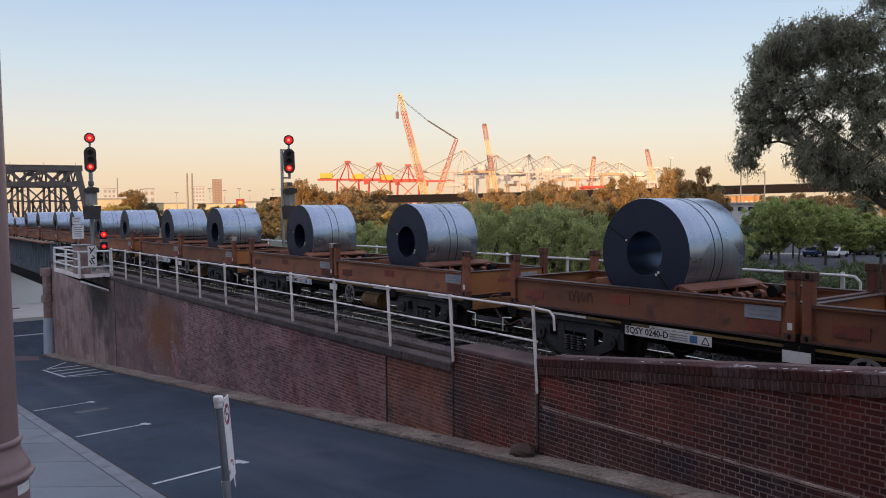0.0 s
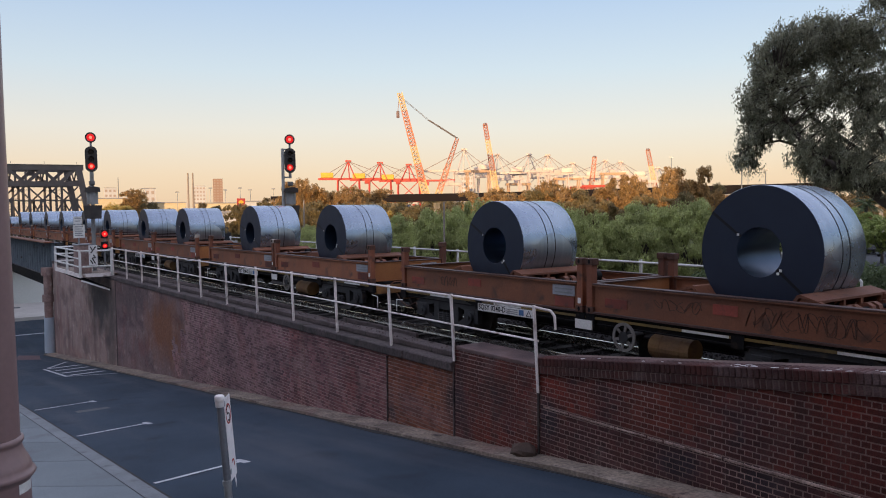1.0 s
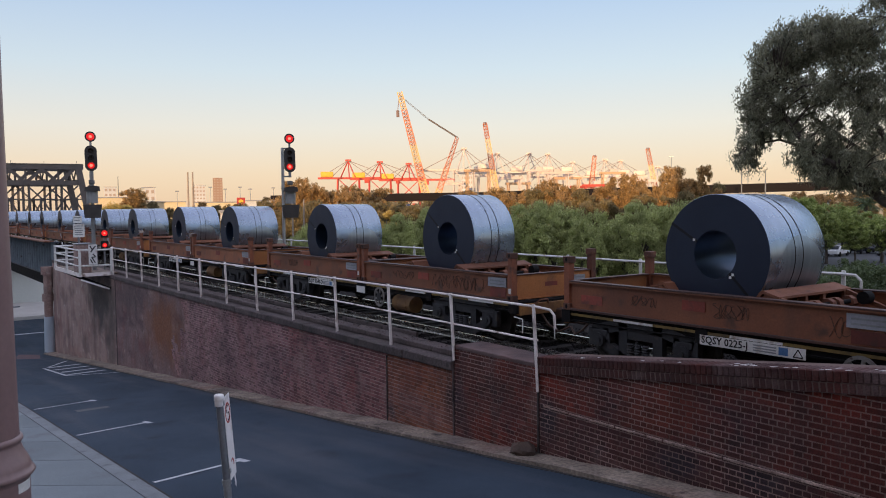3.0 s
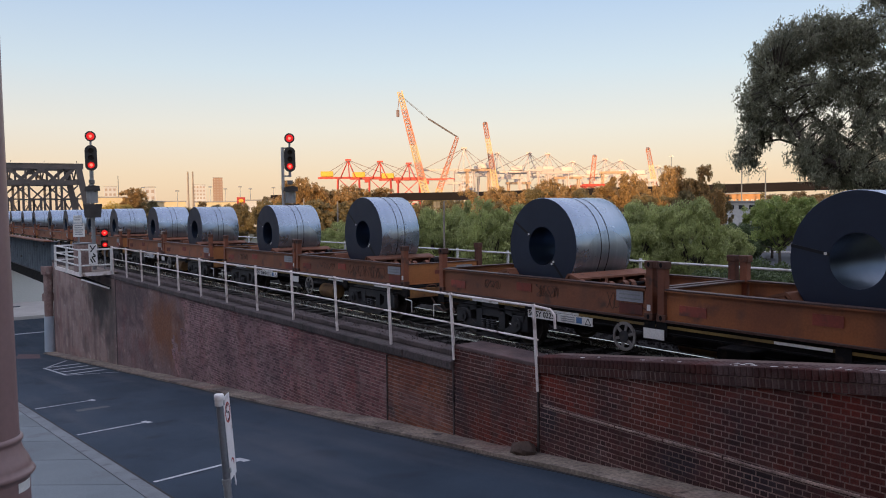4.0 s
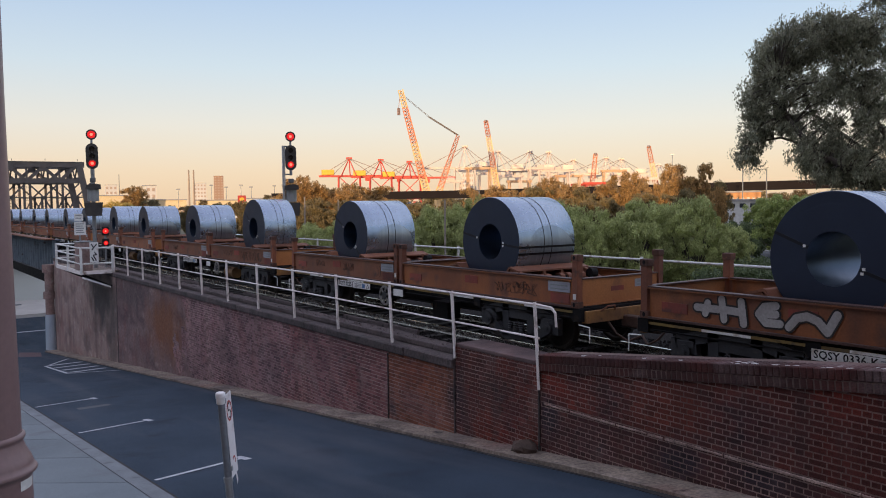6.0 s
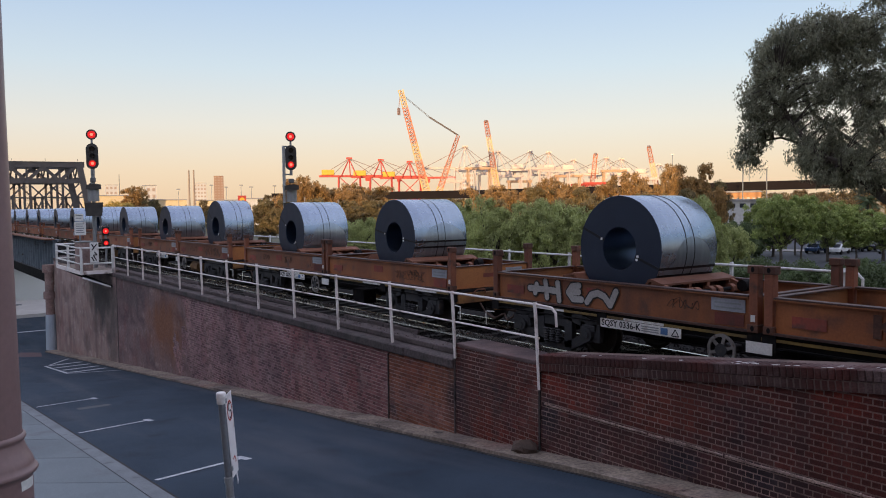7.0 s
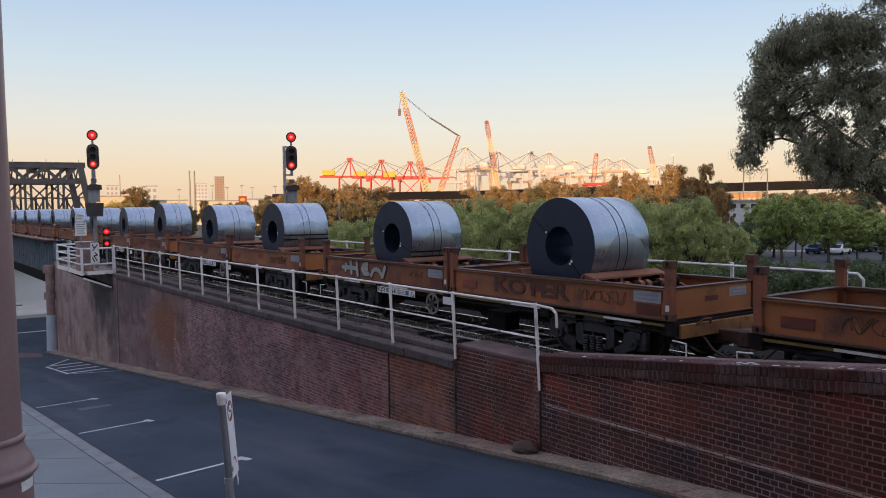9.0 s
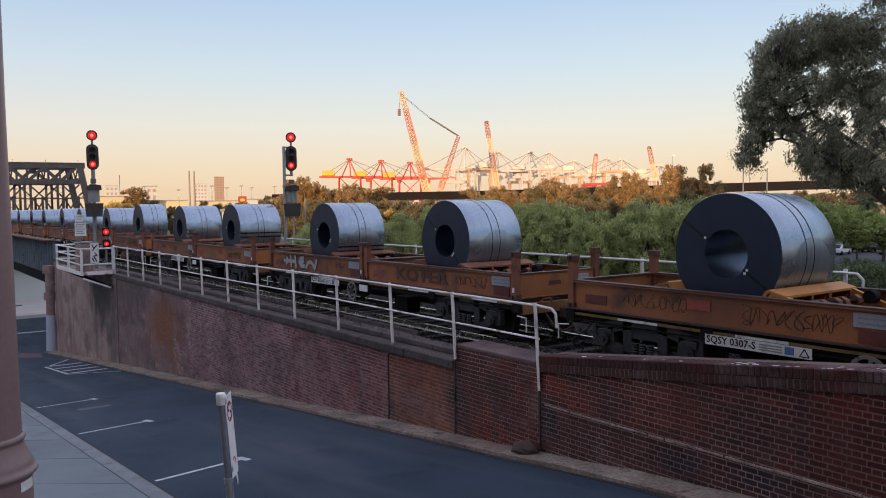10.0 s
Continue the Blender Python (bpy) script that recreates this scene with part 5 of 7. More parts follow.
def rail_signal(at, rz, k, base, label, mast_off):
    """A colour-light signal: one target over a three-lamp head. k: size; base: how far the mast goes down."""
    s = thing("rail_signal", label, "railway signal", "signals beside the track", at=at, rz=rz)
    bm = B()
    tube(bm, (-0.12, mast_off, -base), (-0.12, mast_off, 0.0 * k), 0.065 if mast_off else 0.095, n=12)
    tube(bm, (-0.12, mast_off, 0.0), (-0.12, mast_off, 1.22 * k if mast_off else 1.0 * k), 0.065 if mast_off else 0.075, n=12)
    part("mast", bm, GALV if mast_off else GREY, s)
    if mast_off:
        for z in (-0.2 * k, 1.18 * k):
            bm = B()
            beam(bm, (-0.12, mast_off, z), (-0.12, 0, z), 0.06)
            part("arm", bm, GREY, s)
    # lower three-lamp head
    bm = B()
    w, h = 0.28 * k, 0.62 * k
    pts = [(-0.02, w * math.cos(a), 0.62 * k + (h - w if math.sin(a) > 0 else w - h) + w * math.sin(a)) for a in [i * math.pi / 10 for i in range(20)]]
    prism(bm, pts, (0.04, 0, 0))
    head = part("backboard", bm, SIGNALDARK, s, "black rounded backboard")
    for i, z in enumerate((0.62 * k - 0.34 * k, 0.62 * k, 0.62 * k + 0.34 * k)):
        bm = B()
        lamp_disc(bm, 0, z, (0.075 if i == 0 else 0.105) * k, 0.02, x=0.022)
        part("lens", bm, RED_LAMP if i == 0 else DARKLENS, head)
        bm = B()
        lathe(bm, [(0.13 * k, 0), (0.135 * k, 0.22 * k)], 18)
        for v in bm.verts:
            v.co = Vector((v.co.z + 0.02, v.co.y, v.co.x))
        bmesh.ops.delete(bm, geom=[f for f in bm.faces if f.calc_center_median().z < -0.02 * k], context="FACES")
        for v in bm.verts:
            v.co.z += z
        part("hood", bm, SIGNALDARK, head)
    bm = B()
    lamp_disc(bm, 0, 0.28 * k, 0.155 * k, 0.006, x=0.0215)
    part("glow_ring", bm, RED_RIM, head)
    # top target
    bm = B()
    lamp_disc(bm, 0, 1.66 * k, 0.25 * k, 0.03)
    tgt = part("target", bm, SIGNALDARK, s, "round black target")
    bm = B()
    lamp_disc(bm, 0, 1.66 * k, 0.18 * k, 0.006, x=0.031)
    part("glow_ring", bm, RED_RIM, tgt)
    bm = B()
    lamp_disc(bm, 0, 1.66 * k, 0.07 * k, 0.012, x=0.036)
    part("lens", bm, RED_LAMP, tgt)
    bm = B()
    tube(bm, (-0.05, 0, 1.2 * k), (-0.05, 0, 1.5 * k), 0.05 * k, n=10)
    part("pivot", bm, GREY, s)
    bm = B()
    tube(bm, (-0.05, 0, -0.25 * k), (-0.05, 0, 0.1 * k), 0.07 * k, n=10)
    part("pivot", bm, GREY, s)
    # route indicator, hood and equipment box below
    bm = B()
    box(bm, -0.20, 0.06, -0.13 * k, 0.13 * k, -0.62 * k, -0.42 * k, 0.02)
    part("bracket_box", bm, SIGNALGREY, s)
    bm = B()
    prism(bm, [(-0.2, -0.34 * k, -0.96 * k), (-0.2, 0.36 * k, -0.96 * k), (-0.2, 0.34 * k, -0.74 * k), (-0.2, 0.1 * k, -0.70 * k), (-0.2, -0.30 * k, -0.76 * k)], (0.45, 0, 0))
    part("lamp_hood", bm, SIGNALDARK, s)
    bm = B()
    tube(bm, (-0.1, 0, -1.55 * k), (-0.1, 0, -0.95 * k), 0.26 * k, n=16)
    part("lamp_case", bm, GREY, s)
    bm = B()
    prism(bm, [(-0.15, -0.42 * k, -1.62 * k), (-0.15, 0.42 * k, -1.60 * k), (-0.15, 0.36 * k, -2.25 * k), (-0.15, -0.36 * k, -2.25 * k)], (0.4, 0, 0))
    part("equipment_case", bm, SIGNALDARK, s, "black equipment case")
    return s


rail_signal((-42.0, 8.80, 4.98), -12, 1.03, 4.93, "railway colour-light signal showing two reds, on the platform", 0.0)
rail_signal((-30.4, 14.1, 4.52), -22, 0.84, 4.72, "railway colour-light signal showing two reds, beyond the track", -0.29)


def dwarf_signal():
    s = thing("dwarf_signal", "low black shunting signal with two red lights", "railway signal", at=(-42.0, 9.30, -0.1))
    bm = B()
    tube(bm, (0, 0, 0), (0, 0, 2.2), 0.05, n=10)
    part("mast", bm, GREY, s)
    for z in (1.99, 1.39):
        bm = B()
        box(bm, -0.10, 0.08, -0.17, 0.17, z - 0.22, z + 0.22, 0.03)
        hd = part("lamp_case", bm, STRAP, s)
        bm = B()
        lamp_disc(bm, 0, z, 0.045 if z > 1.9 else 0.03, 0.015, x=0.082)
        part("lens", bm, RED_LAMP, hd)
        bm = B()
        lamp_disc(bm, 0, z, 0.145 if z > 1.9 else 0.11, 0.006, x=0.0815)
        part("glow_ring", bm, RED_RIM, hd)


dwarf_signal()


def signal_platform():
    p = thing("signal_platform", "steel signal platform with white railings over the wall", "platform")
    x0, x1, y0, y1 = -46.0, -39.8, 7.70, WALL_Y + 0.5
    z = 0.06
    for i in range(12):
        a = x0 + (x1 - x0) * i / 12
        part("deck_board", box(B(), a + 0.01, a + 0.50, y0, y1, z - 0.05, z), STRIP, p)
    part("edge_beam", box(B(), x0, x1 + 0.03, y0 - 0.03, y0 + 0.03, z - 0.16, z + 0.03), RAILPAINT, p)
    part("edge_beam", box(B(), x1, x1 + 0.05, y0 + 0.03, WALL_Y, z - 0.14, z + 0.03), RAILPAINT, p)
    for x in (x0 + 0.3, -43.0, x1 - 0.2):
        bm = B()
        beam(bm, (x, y0 + 0.1, z - 0.16), (x, WALL_Y, z - 0.8), 0.09)
        box(bm, x - 0.05, x + 0.05, y0, WALL_Y, z - 0.16, z - 0.06)
        part("bracket", bm, BLACK, p)
    for x, y in ((x0, y0), (-42.9, y0), (x1, y0), (x1, WALL_Y), (x0, WALL_Y)):
        part("railing_post", box(B(), x - 0.05, x + 0.05, y - 0.05, y + 0.05, z - 0.1, 1.20), WHITE, p)
    for zz in (0.42, 0.80, 1.16):
        bm = B()
        pipe(bm, [(x0, WALL_Y, zz), (x0, y0, zz), (x1, y0, zz), (x1, WALL_Y, zz)] if zz != 0.80 else [(x0, WALL_Y, zz), (x0, y0, zz), (x1, y0, zz)], 0.04)
        part("railing", bm, WHITE, p)
    part("stay", beam(B(), (-39.7, 7.72, -0.22), (-39.7, 8.95, -0.72), 0.08), WHITE, p)
    # relay cupboard and the boards on the railing
    c = thing("relay_cupboard", "grey-brown steel relay cupboard on the platform", "cabinet", at=(-40.7, 8.0, z))
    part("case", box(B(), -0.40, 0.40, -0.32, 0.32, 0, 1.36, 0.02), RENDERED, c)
    part("lid", box(B(), -0.45, 0.45, -0.37, 0.37, 1.36, 1.41, 0.01), GREY, c)
    w = thing("warning_board", "white warning board with black zigzag marks", "sign", at=(-39.72, 8.27, 0.48), rz=82)
    b = part("board", box(B(), -0.19, 0.19, -0.012, 0.012, 0.0, 0.95), WHITE, w)
    for a, c2 in (((-0.12, 0.88), (-0.02, 0.70)), ((0.12, 0.88), (-0.10, 0.58)), ((0.0, 0.50), (0.11, 0.36)), ((0.11, 0.36), (-0.05, 0.34)), ((-0.05, 0.34), (0.09, 0.08)), ((-0.12, 0.26), (-0.02, 0.06))):
        part("black_mark", beam(B(), (a[0], -0.015, a[1]), (c2[0], -0.015, c2[1]), 0.05, 0.006, (0, 1, 0)), STRAP, b)
    for x, y, zz, wd, ht, lines in ((-40.5, 7.80, 2.44, 0.38, 0.34, 2), (-40.5, 7.84, 1.76, 0.50, 0.64, 5)):
        n = thing("notice_plate", "white notice plate with small grey print", "sign", at=(x, y, zz), rz=78)
        q = part("plate", box(B(), -wd / 2, wd / 2, -0.012, 0.012, 0, ht), WHITE, n)
        for i in range(lines):
            t0 = ht * (0.9 - 0.8 * i / lines)
            part("print_bar", box(B(), -wd * 0.36, wd * (0.36 - 0.1 * (i % 2)), -0.017, -0.013, t0 - 0.06, t0 - 0.02), GREY, q)
        part("post", tube(B(), (0, 0.04, -zz + z), (0, 0.04, ht), 0.025, n=8), GREY, n)


signal_platform()


STIFFENER = surf("pale_girder_paint", (0.20, 0.24, 0.28), (0.14, 0.175, 0.21), 1.2, 0.6, 0.1, 0.2, 20, (0.08, 0.07, 0.065))


def plate_girder():
    g = thing("plate_girder", "blue-grey riveted plate girder with upright stiffeners", "bridge girder")
    xa, xb = -150.0, -55.5
    top, low = 1.05, -1.20
    bm = B()
    pts = [(xa, 9.35, low), (xb, 9.35, low), (xb, 9.35, top), (xa, 9.35, top)]
    prism(bm, pts, (0, 0.03, 0))
    part("web", bm, GIRDER, g)
    for z in (low, top - 0.05):
        bm = B()
        box(bm, xa, xb, 9.15, 9.60, z, z + 0.06)
        part("flange", bm, GIRDER, g)
    for i in range(62):
        x = xb - 0.4 - 1.05 * i
        bm = B()
        box(bm, x - 0.07, x + 0.07, 9.16, 9.35, low + 0.06, top - 0.05)
        part("stiffener", bm, STIFFENER, g)
    part("walkway", box(B(), xa, xb - 0.5, 8.75, 9.34, top - 0.02, top + 0.06), RUST, g, "rust-brown walkway plates beside the track")
    for i in range(30):
        part("walkway_bracket", beam(B(), (xb - 1.4 - 2.1 * i, 8.80, top - 0.03), (xb - 1.4 - 2.1 * i, 9.34, top - 0.45), 0.06), STIFFENER, g)
    bm = B()
    box(bm, -55.3, -54.3, WALL_Y + 0.61, 14.9, -7.0, -0.45)
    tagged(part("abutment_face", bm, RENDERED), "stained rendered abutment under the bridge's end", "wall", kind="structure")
    bm = B()
    box(bm, xa, xb, 9.4, 13.6, -0.9, -0.35)
    tagged(part("bridge_deck", bm, BLACK), "dark steel bridge deck under the track", "bridge deck", kind="structure")
    # stringers added in black, to give the shaded gap below the girder
    deck_beams = thing("bridge_floor_beams", "black stringers added to darken the gap under the bridge deck", "bridge girder")
    for y in (9.9, 11.5, 13.1):
        part("stringer", ibeam(B(), xa, xb - 0.6, y - 0.15, y + 0.15, -2.2, -0.95), BLACK, deck_beams)
    bm = B()
    box(bm, xa, xb, 13.5, 13.8, -1.25, 0.7)
    tagged(part("far_girder", bm, GIRDER), "blue-grey plate girder on the bridge's other side", "bridge girder")
    c = thing("bridge_column", "stained cast column at the end of the wall", "column", at=(-55.55, 8.82, road_z(-55.55)))
    bm = B()
    tube(bm, (0, 0, 0.02), (0, 0, 2.3), 0.34, 0.30, n=16)
    part("lower_shaft", bm, surf("pale_blue_paint", (0.36, 0.43, 0.50), (0.42, 0.48, 0.54), 1, 0.7, 0, 0.2, 20), c, "pale blue painted lower shaft")
    bm = B()
    tube(bm, (0, 0, 2.3), (0, 0, 5.2), 0.27, n=16)
    tube(bm, (0, 0, 3.3), (0, 0, 3.75), 0.38, n=16)
    tube(bm, (0, 0, 5.0), (0, 0, 5.5), 0.40, n=16)
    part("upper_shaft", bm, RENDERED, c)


plate_girder()


def abutment():
    bm = B()
    box(bm, -92, -91, -4, 20, -8, -1.4)
    tagged(part("abutment_wall", bm, surf("pale_concrete", (0.64, 0.66, 0.63), (0.57, 0.59, 0.56), 0.2, 0.9, 0, 0.2, 10)), "pale grey concrete abutment beyond the underpass", "wall", kind="structure")
    bm = B()
    box(bm, -91, -78.5, -4, 20, -8, -6.30)
    tagged(part("river_path", bm, surf("pale_paving", (0.60, 0.57, 0.53), (0.52, 0.49, 0.46), 0.5, 0.9, 0, 0.1, 20)), "pale raised footway beyond the road", "pavement", kind="structure")
    bm = B()
    box(bm, -78.6, -58.2, -60, 60, -7.2, -6.60)
    tagged(part("cross_street", bm, ASPHALT), "dark asphalt street under the bridge", "road", kind="structure")
    bm = B()
    box(bm, -69.6, -69.2, -40, 40, -6.597, -6.593)
    tagged(part("street_line", bm, PAINT), "white line on the cross street", "road marking", kind="structure")
    f = thing("street_bollard", "grey steel bollard with a cross bar on the footway", "bollard", at=(-79.6, 9.6, -6.3))
    bm = B()
    tube(bm, (0, 0, 0), (0, 0, 1.5), 0.09, n=10)
    part("post", bm, GREY, f)
    bm = B()
    box(bm, -0.05, 0.05, -1.3, 0.7, 0.75, 0.86)
    part("cross_bar", bm, GREY, f)


abutment()


def laced_post(bm, x, y, z0, z1, half=0.32):
    for dx in (-half, half):
        beam(bm, (x + dx, y, z0), (x + dx, y, z1), 0.16, 0.45)
    n = 11
    for k in range(n):
        a, b = z0 + (z1 - z0) * k / n, z0 + (z1 - z0) * (k + 1) / n
        beam(bm, (x - half, y - 0.2, a), (x + half, y - 0.2, b), 0.08, 0.03)
        beam(bm, (x + half, y - 0.2, a), (x - half, y - 0.2, b), 0.08, 0.03)


def truss_bridge():
    """A through truss that crosses the view; x runs along it, from its near end at 0 towards -x."""
    t = thing("truss_bridge", "dark grey riveted steel truss bridge over the river", "bridge", at=spot(78.25, 172, 0), rz=79.5)
    zl, zu, bay, n = -0.2, 11.9, 5.7, 7
    zs = zu - 3.15
    for y in (0.0, 7.5):
        off = 0.0 if y == 0 else -2.2
        bm = B()
        beam(bm, (0, y, zl), (-bay * n, y, zl), 0.7, 1.0)
        part("bottom_chord", bm, TRUSS, t)
        bm = B()
        beam(bm, (-1.2 + off, y, zu), (-bay * n, y, zu), 0.8, 1.0)
        beam(bm, (-1.2 + off, y, zu + 0.55), (-bay * n, y, zu + 0.55), 1.0, 0.1)
        part("top_chord", bm, TRUSS, t)
        bm = B()
        beam(bm, (-1.9 + off, y, zs), (-bay * n, y, zs), 0.6, 0.95)
        part("sub_chord", bm, TRUSS, t)
        bm = B()
        beam(bm, (off, y, zl), (-2.2 + off, y, zu + 0.3), 1.2, 0.9, (0, 1, 0))
        part("end_post", bm, TRUSS, t)
        for i in range(1, n):
            x = -bay * i + off
            bm = B()
            laced_post(bm, x, y, zl, zs, 0.50)
            beam(bm, (x, y, zs), (x, y, zu), 0.35, 0.4)
            part("laced_post", bm, TRUSS, t)
            bm = B()
            beam(bm, (x, y, zs), (x - bay / 2, y, zu - 0.4), 0.62, 0.5, (0, 1, 0))
            beam(bm, (x, y, zs), (x + bay / 2, y, zu - 0.4), 0.62, 0.5, (0, 1, 0))
            part("diagonal", bm, TRUSS, t)
            bm = B()
            box(bm, x - bay / 2 - 0.6, x - bay / 2 + 0.6, y - 0.36, y - 0.30, zu - 1.3, zu - 0.3)
            box(bm, x - 0.6, x + 0.6, y - 0.36, y - 0.30, zs - 0.4, zs + 0.5)
            part("gusset_plate", bm, TRUSS, t)
            bm = B()
            beam(bm, (x, y, zs - 0.3), (x + bay / 2, y, zs - 3.2), 0.40, 0.3)
            beam(bm, (x + bay, y, zs - 0.3), (x + bay / 2, y, zs - 3.2), 0.40, 0.3)
            part("knee_brace", bm, TRUSS, t)
            bm = B()
            beam(bm, (x + 0.3, y, zs - 3.2), (x + bay - 0.3, y, zs - 3.2), 0.2, 0.25)
            part("strut", bm, TRUSS, t)
            bm = B()
            laced_post(bm, x + bay / 2, y, zl, zs - 3.0, 0.34)
            part("half_post", bm, TRUSS, t)
            bm = B()
            beam(bm, (x, y, zl + 0.4), (x + bay / 2, y, zs - 3.2), 0.34, 0.3)
            beam(bm, (x + bay, y, zl + 0.4), (x + bay / 2, y, zs - 3.2), 0.34, 0.3)
            part("lower_diagonal", bm, TRUSS, t)
    for i in range(0, n):
        x = -bay * i - 2.4
        bm = B()
        beam(bm, (x, 0, zu), (x - 2.2, 7.5, zu), 0.4, 0.5)
        beam(bm, (x, 0, zu - 2.6), (x - 2.2, 7.5, zu - 2.6), 0.3, 0.3)
        for k in range(4):
            beam(bm, (x - 0.55 * k, 1.9 * k, zu - (2.6 if k % 2 else 0)), (x - 0.55 * (k + 1), 1.9 * (k + 1), zu - (0 if k % 2 else 2.6)), 0.22)
        part("sway_frame", bm, TRUSS, t)
        bm = B()
        beam(bm, (x, 0, zu + 0.1), (x - bay - 2.2, 7.5, zu + 0.1), 0.25)
        beam(bm, (x - 2.2, 7.5, zu - 0.1), (x - bay, 0, zu - 0.1), 0.25)
        part("wind_brace", bm, TRUSS, t)
        bm = B()
        for y in (-0.55,):
            beam(bm, (x, y, zu + 0.7), (x, y, zu + 1.1), 0.08)
        part("rail_stub", bm, TRUSS, t)
    part("deck", box(B(), -bay * n, 0, 0.2, 7.3, -1.6, -0.7), BLACK, t)
    for x in (-1.2, -bay * n + 1.2):
        part("pier", box(B(), x - 1.1, x + 1.1, -0.8, 8.3, -8, -1.6), CONCRETE, t)


truss_bridge()
WATER = bpy.data.materials.new("river_water")
WATER.use_nodes = True
wb = WATER.node_tree.nodes["Principled BSDF"]
wb.inputs["Base Color"].default_value = (0.03, 0.04, 0.045, 1)
wb.inputs["Roughness"].default_value = 0.12
wt = WATER.node_tree.nodes.new("ShaderNodeTexNoise")
wt.inputs["Scale"].default_value = 1.5
wbp = WATER.node_tree.nodes.new("ShaderNodeBump")
wbp.inputs["Strength"].default_value = 0.3
WATER.node_tree.links.new(wt.outputs["Fac"], wbp.inputs["Height"])
WATER.node_tree.links.new(wbp.outputs[0], wb.inputs["Normal"])
bmw = B()
box(bmw, -190, -92.1, -400, 62, -9, -6.75)
tagged(part("water", bmw, WATER), "dark river water under the bridge", "water", kind="structure")


# ---- trees ----
def leaf_mesh(centres, radii, n, size, slim, droop, rng, mat, squash=0.85, skin=0.45):
    """Small three-cornered leaves in the outer part of each clump, lying roughly along its surface."""
    k = rng.integers(0, len(centres), n)
    u = rng.normal(0, 1, (n, 3))
    u /= np.linalg.norm(u, axis=1, keepdims=True)
    d = u * (rng.random((n, 1)) ** skin) * radii[k][:, None]
    d[:, 2] *= squash
    c = centres[k] + d
    face = u + rng.normal(0, 0.8, (n, 3))
    ax = rng.normal(0, 1, (n, 3))
    ax[:, 2] -= droop
    sd = np.cross(ax, face)
    sd /= np.linalg.norm(sd, axis=1, keepdims=True) + 1e-9
    ax /= np.linalg.norm(ax, axis=1, keepdims=True)
    L = size * rng.uniform(0.6, 1.35, (n, 1))
    v = np.stack([c - ax * L / 2 + sd * L * slim * 0.3, c - ax * L * 0.2 - sd * L * slim * 0.7, c + ax * L / 2], 1).reshape(-1, 3)
    me = bpy.data.meshes.new("crown")
    me.vertices.add(3 * n)
    me.vertices.foreach_set("co", v.ravel())
    me.loops.add(3 * n)
    me.loops.foreach_set("vertex_index", np.arange(3 * n))
    me.polygons.add(n)
    me.polygons.foreach_set("loop_start", 3 * np.arange(n))
    me.polygons.foreach_set("loop_total", np.full(n, 3))
    me.update()
    me.validate()
    me.materials.append(mat)
    return me


def tree(name, label, at, trunk, crown_c, crown_r, clumps, n, size, slim, droop, leaf, bark, seed, clump_r=0.33, lean=(0, 0), girth=0.3, shell=0.55, ragged=0.0, squash=0.85):
    """trunk: height at which it forks; crown_c: middle of the crown over the base; crown_r: its half axes."""
    rng = np.random.default_rng(seed)
    t = thing(name, label, "tree", at=at)
    rx, ry, rz = crown_r
    d = rng.normal(0, 1, (clumps, 3))
    d /= np.linalg.norm(d, axis=1, keepdims=True)
    lump = 1.0 + ragged * np.sin(3.1 * d[:, :1] + seed) * np.cos(2.7 * d[:, 2:] + 2 * d[:, 1:2] + seed)
    d *= rng.uniform(shell, 1.0, (clumps, 1)) * lump
    centres = d * np.array([rx, ry, rz]) + np.array(crown_c)
    radii = rng.uniform(0.5, 1.3, clumps) * clump_r * (rx + ry + rz) / 3
    bm = B()
    fork = Vector((lean[0], lean[1], trunk))
    mid = fork * 0.5 + Vector((0.04 * trunk, 0.02 * trunk, 0))
    tube(bm, (0, 0, -0.3), mid, girth, girth * 0.8, n=10)
    tube(bm, mid, fork, girth * 0.8, girth * 0.66, n=10)
    order = rng.permutation(clumps)[: min(max(8, clumps // 2), 34)]
    for i in order:
        e = Vector(centres[i])
        m = fork.lerp(e, 0.5) + Vector(rng.normal(0, 0.05 * (e - fork).length, 3))
        r = girth * rng.uniform(0.22, 0.42)
        tube(bm, fork, m, r, r * 0.65, n=6)
        tube(bm, m, e, r * 0.65, r * 0.2, n=5)
    part("trunk", bm, bark, t)
    ob = new("crown", leaf_mesh(centres, radii, n, size, slim, droop, rng, leaf, squash))
    ob.parent = t
    return t


def grove(sources, rows):
    """Copies of the source trees: bearing, distance, turn, spread and height against the source."""
    for i, (b, d, rz, wide, high) in enumerate(rows):
        if i < len(sources) and sources[i].location.length == 0:
            c = sources[i]
            c.matrix_basis = pose(*spot(b, d, G), 0, 0, rz)
        else:
            c = copy_thing(sources[i % len(sources)], pose(*spot(b, d, G), 0, 0, rz))
        c.scale = (wide, wide, high)


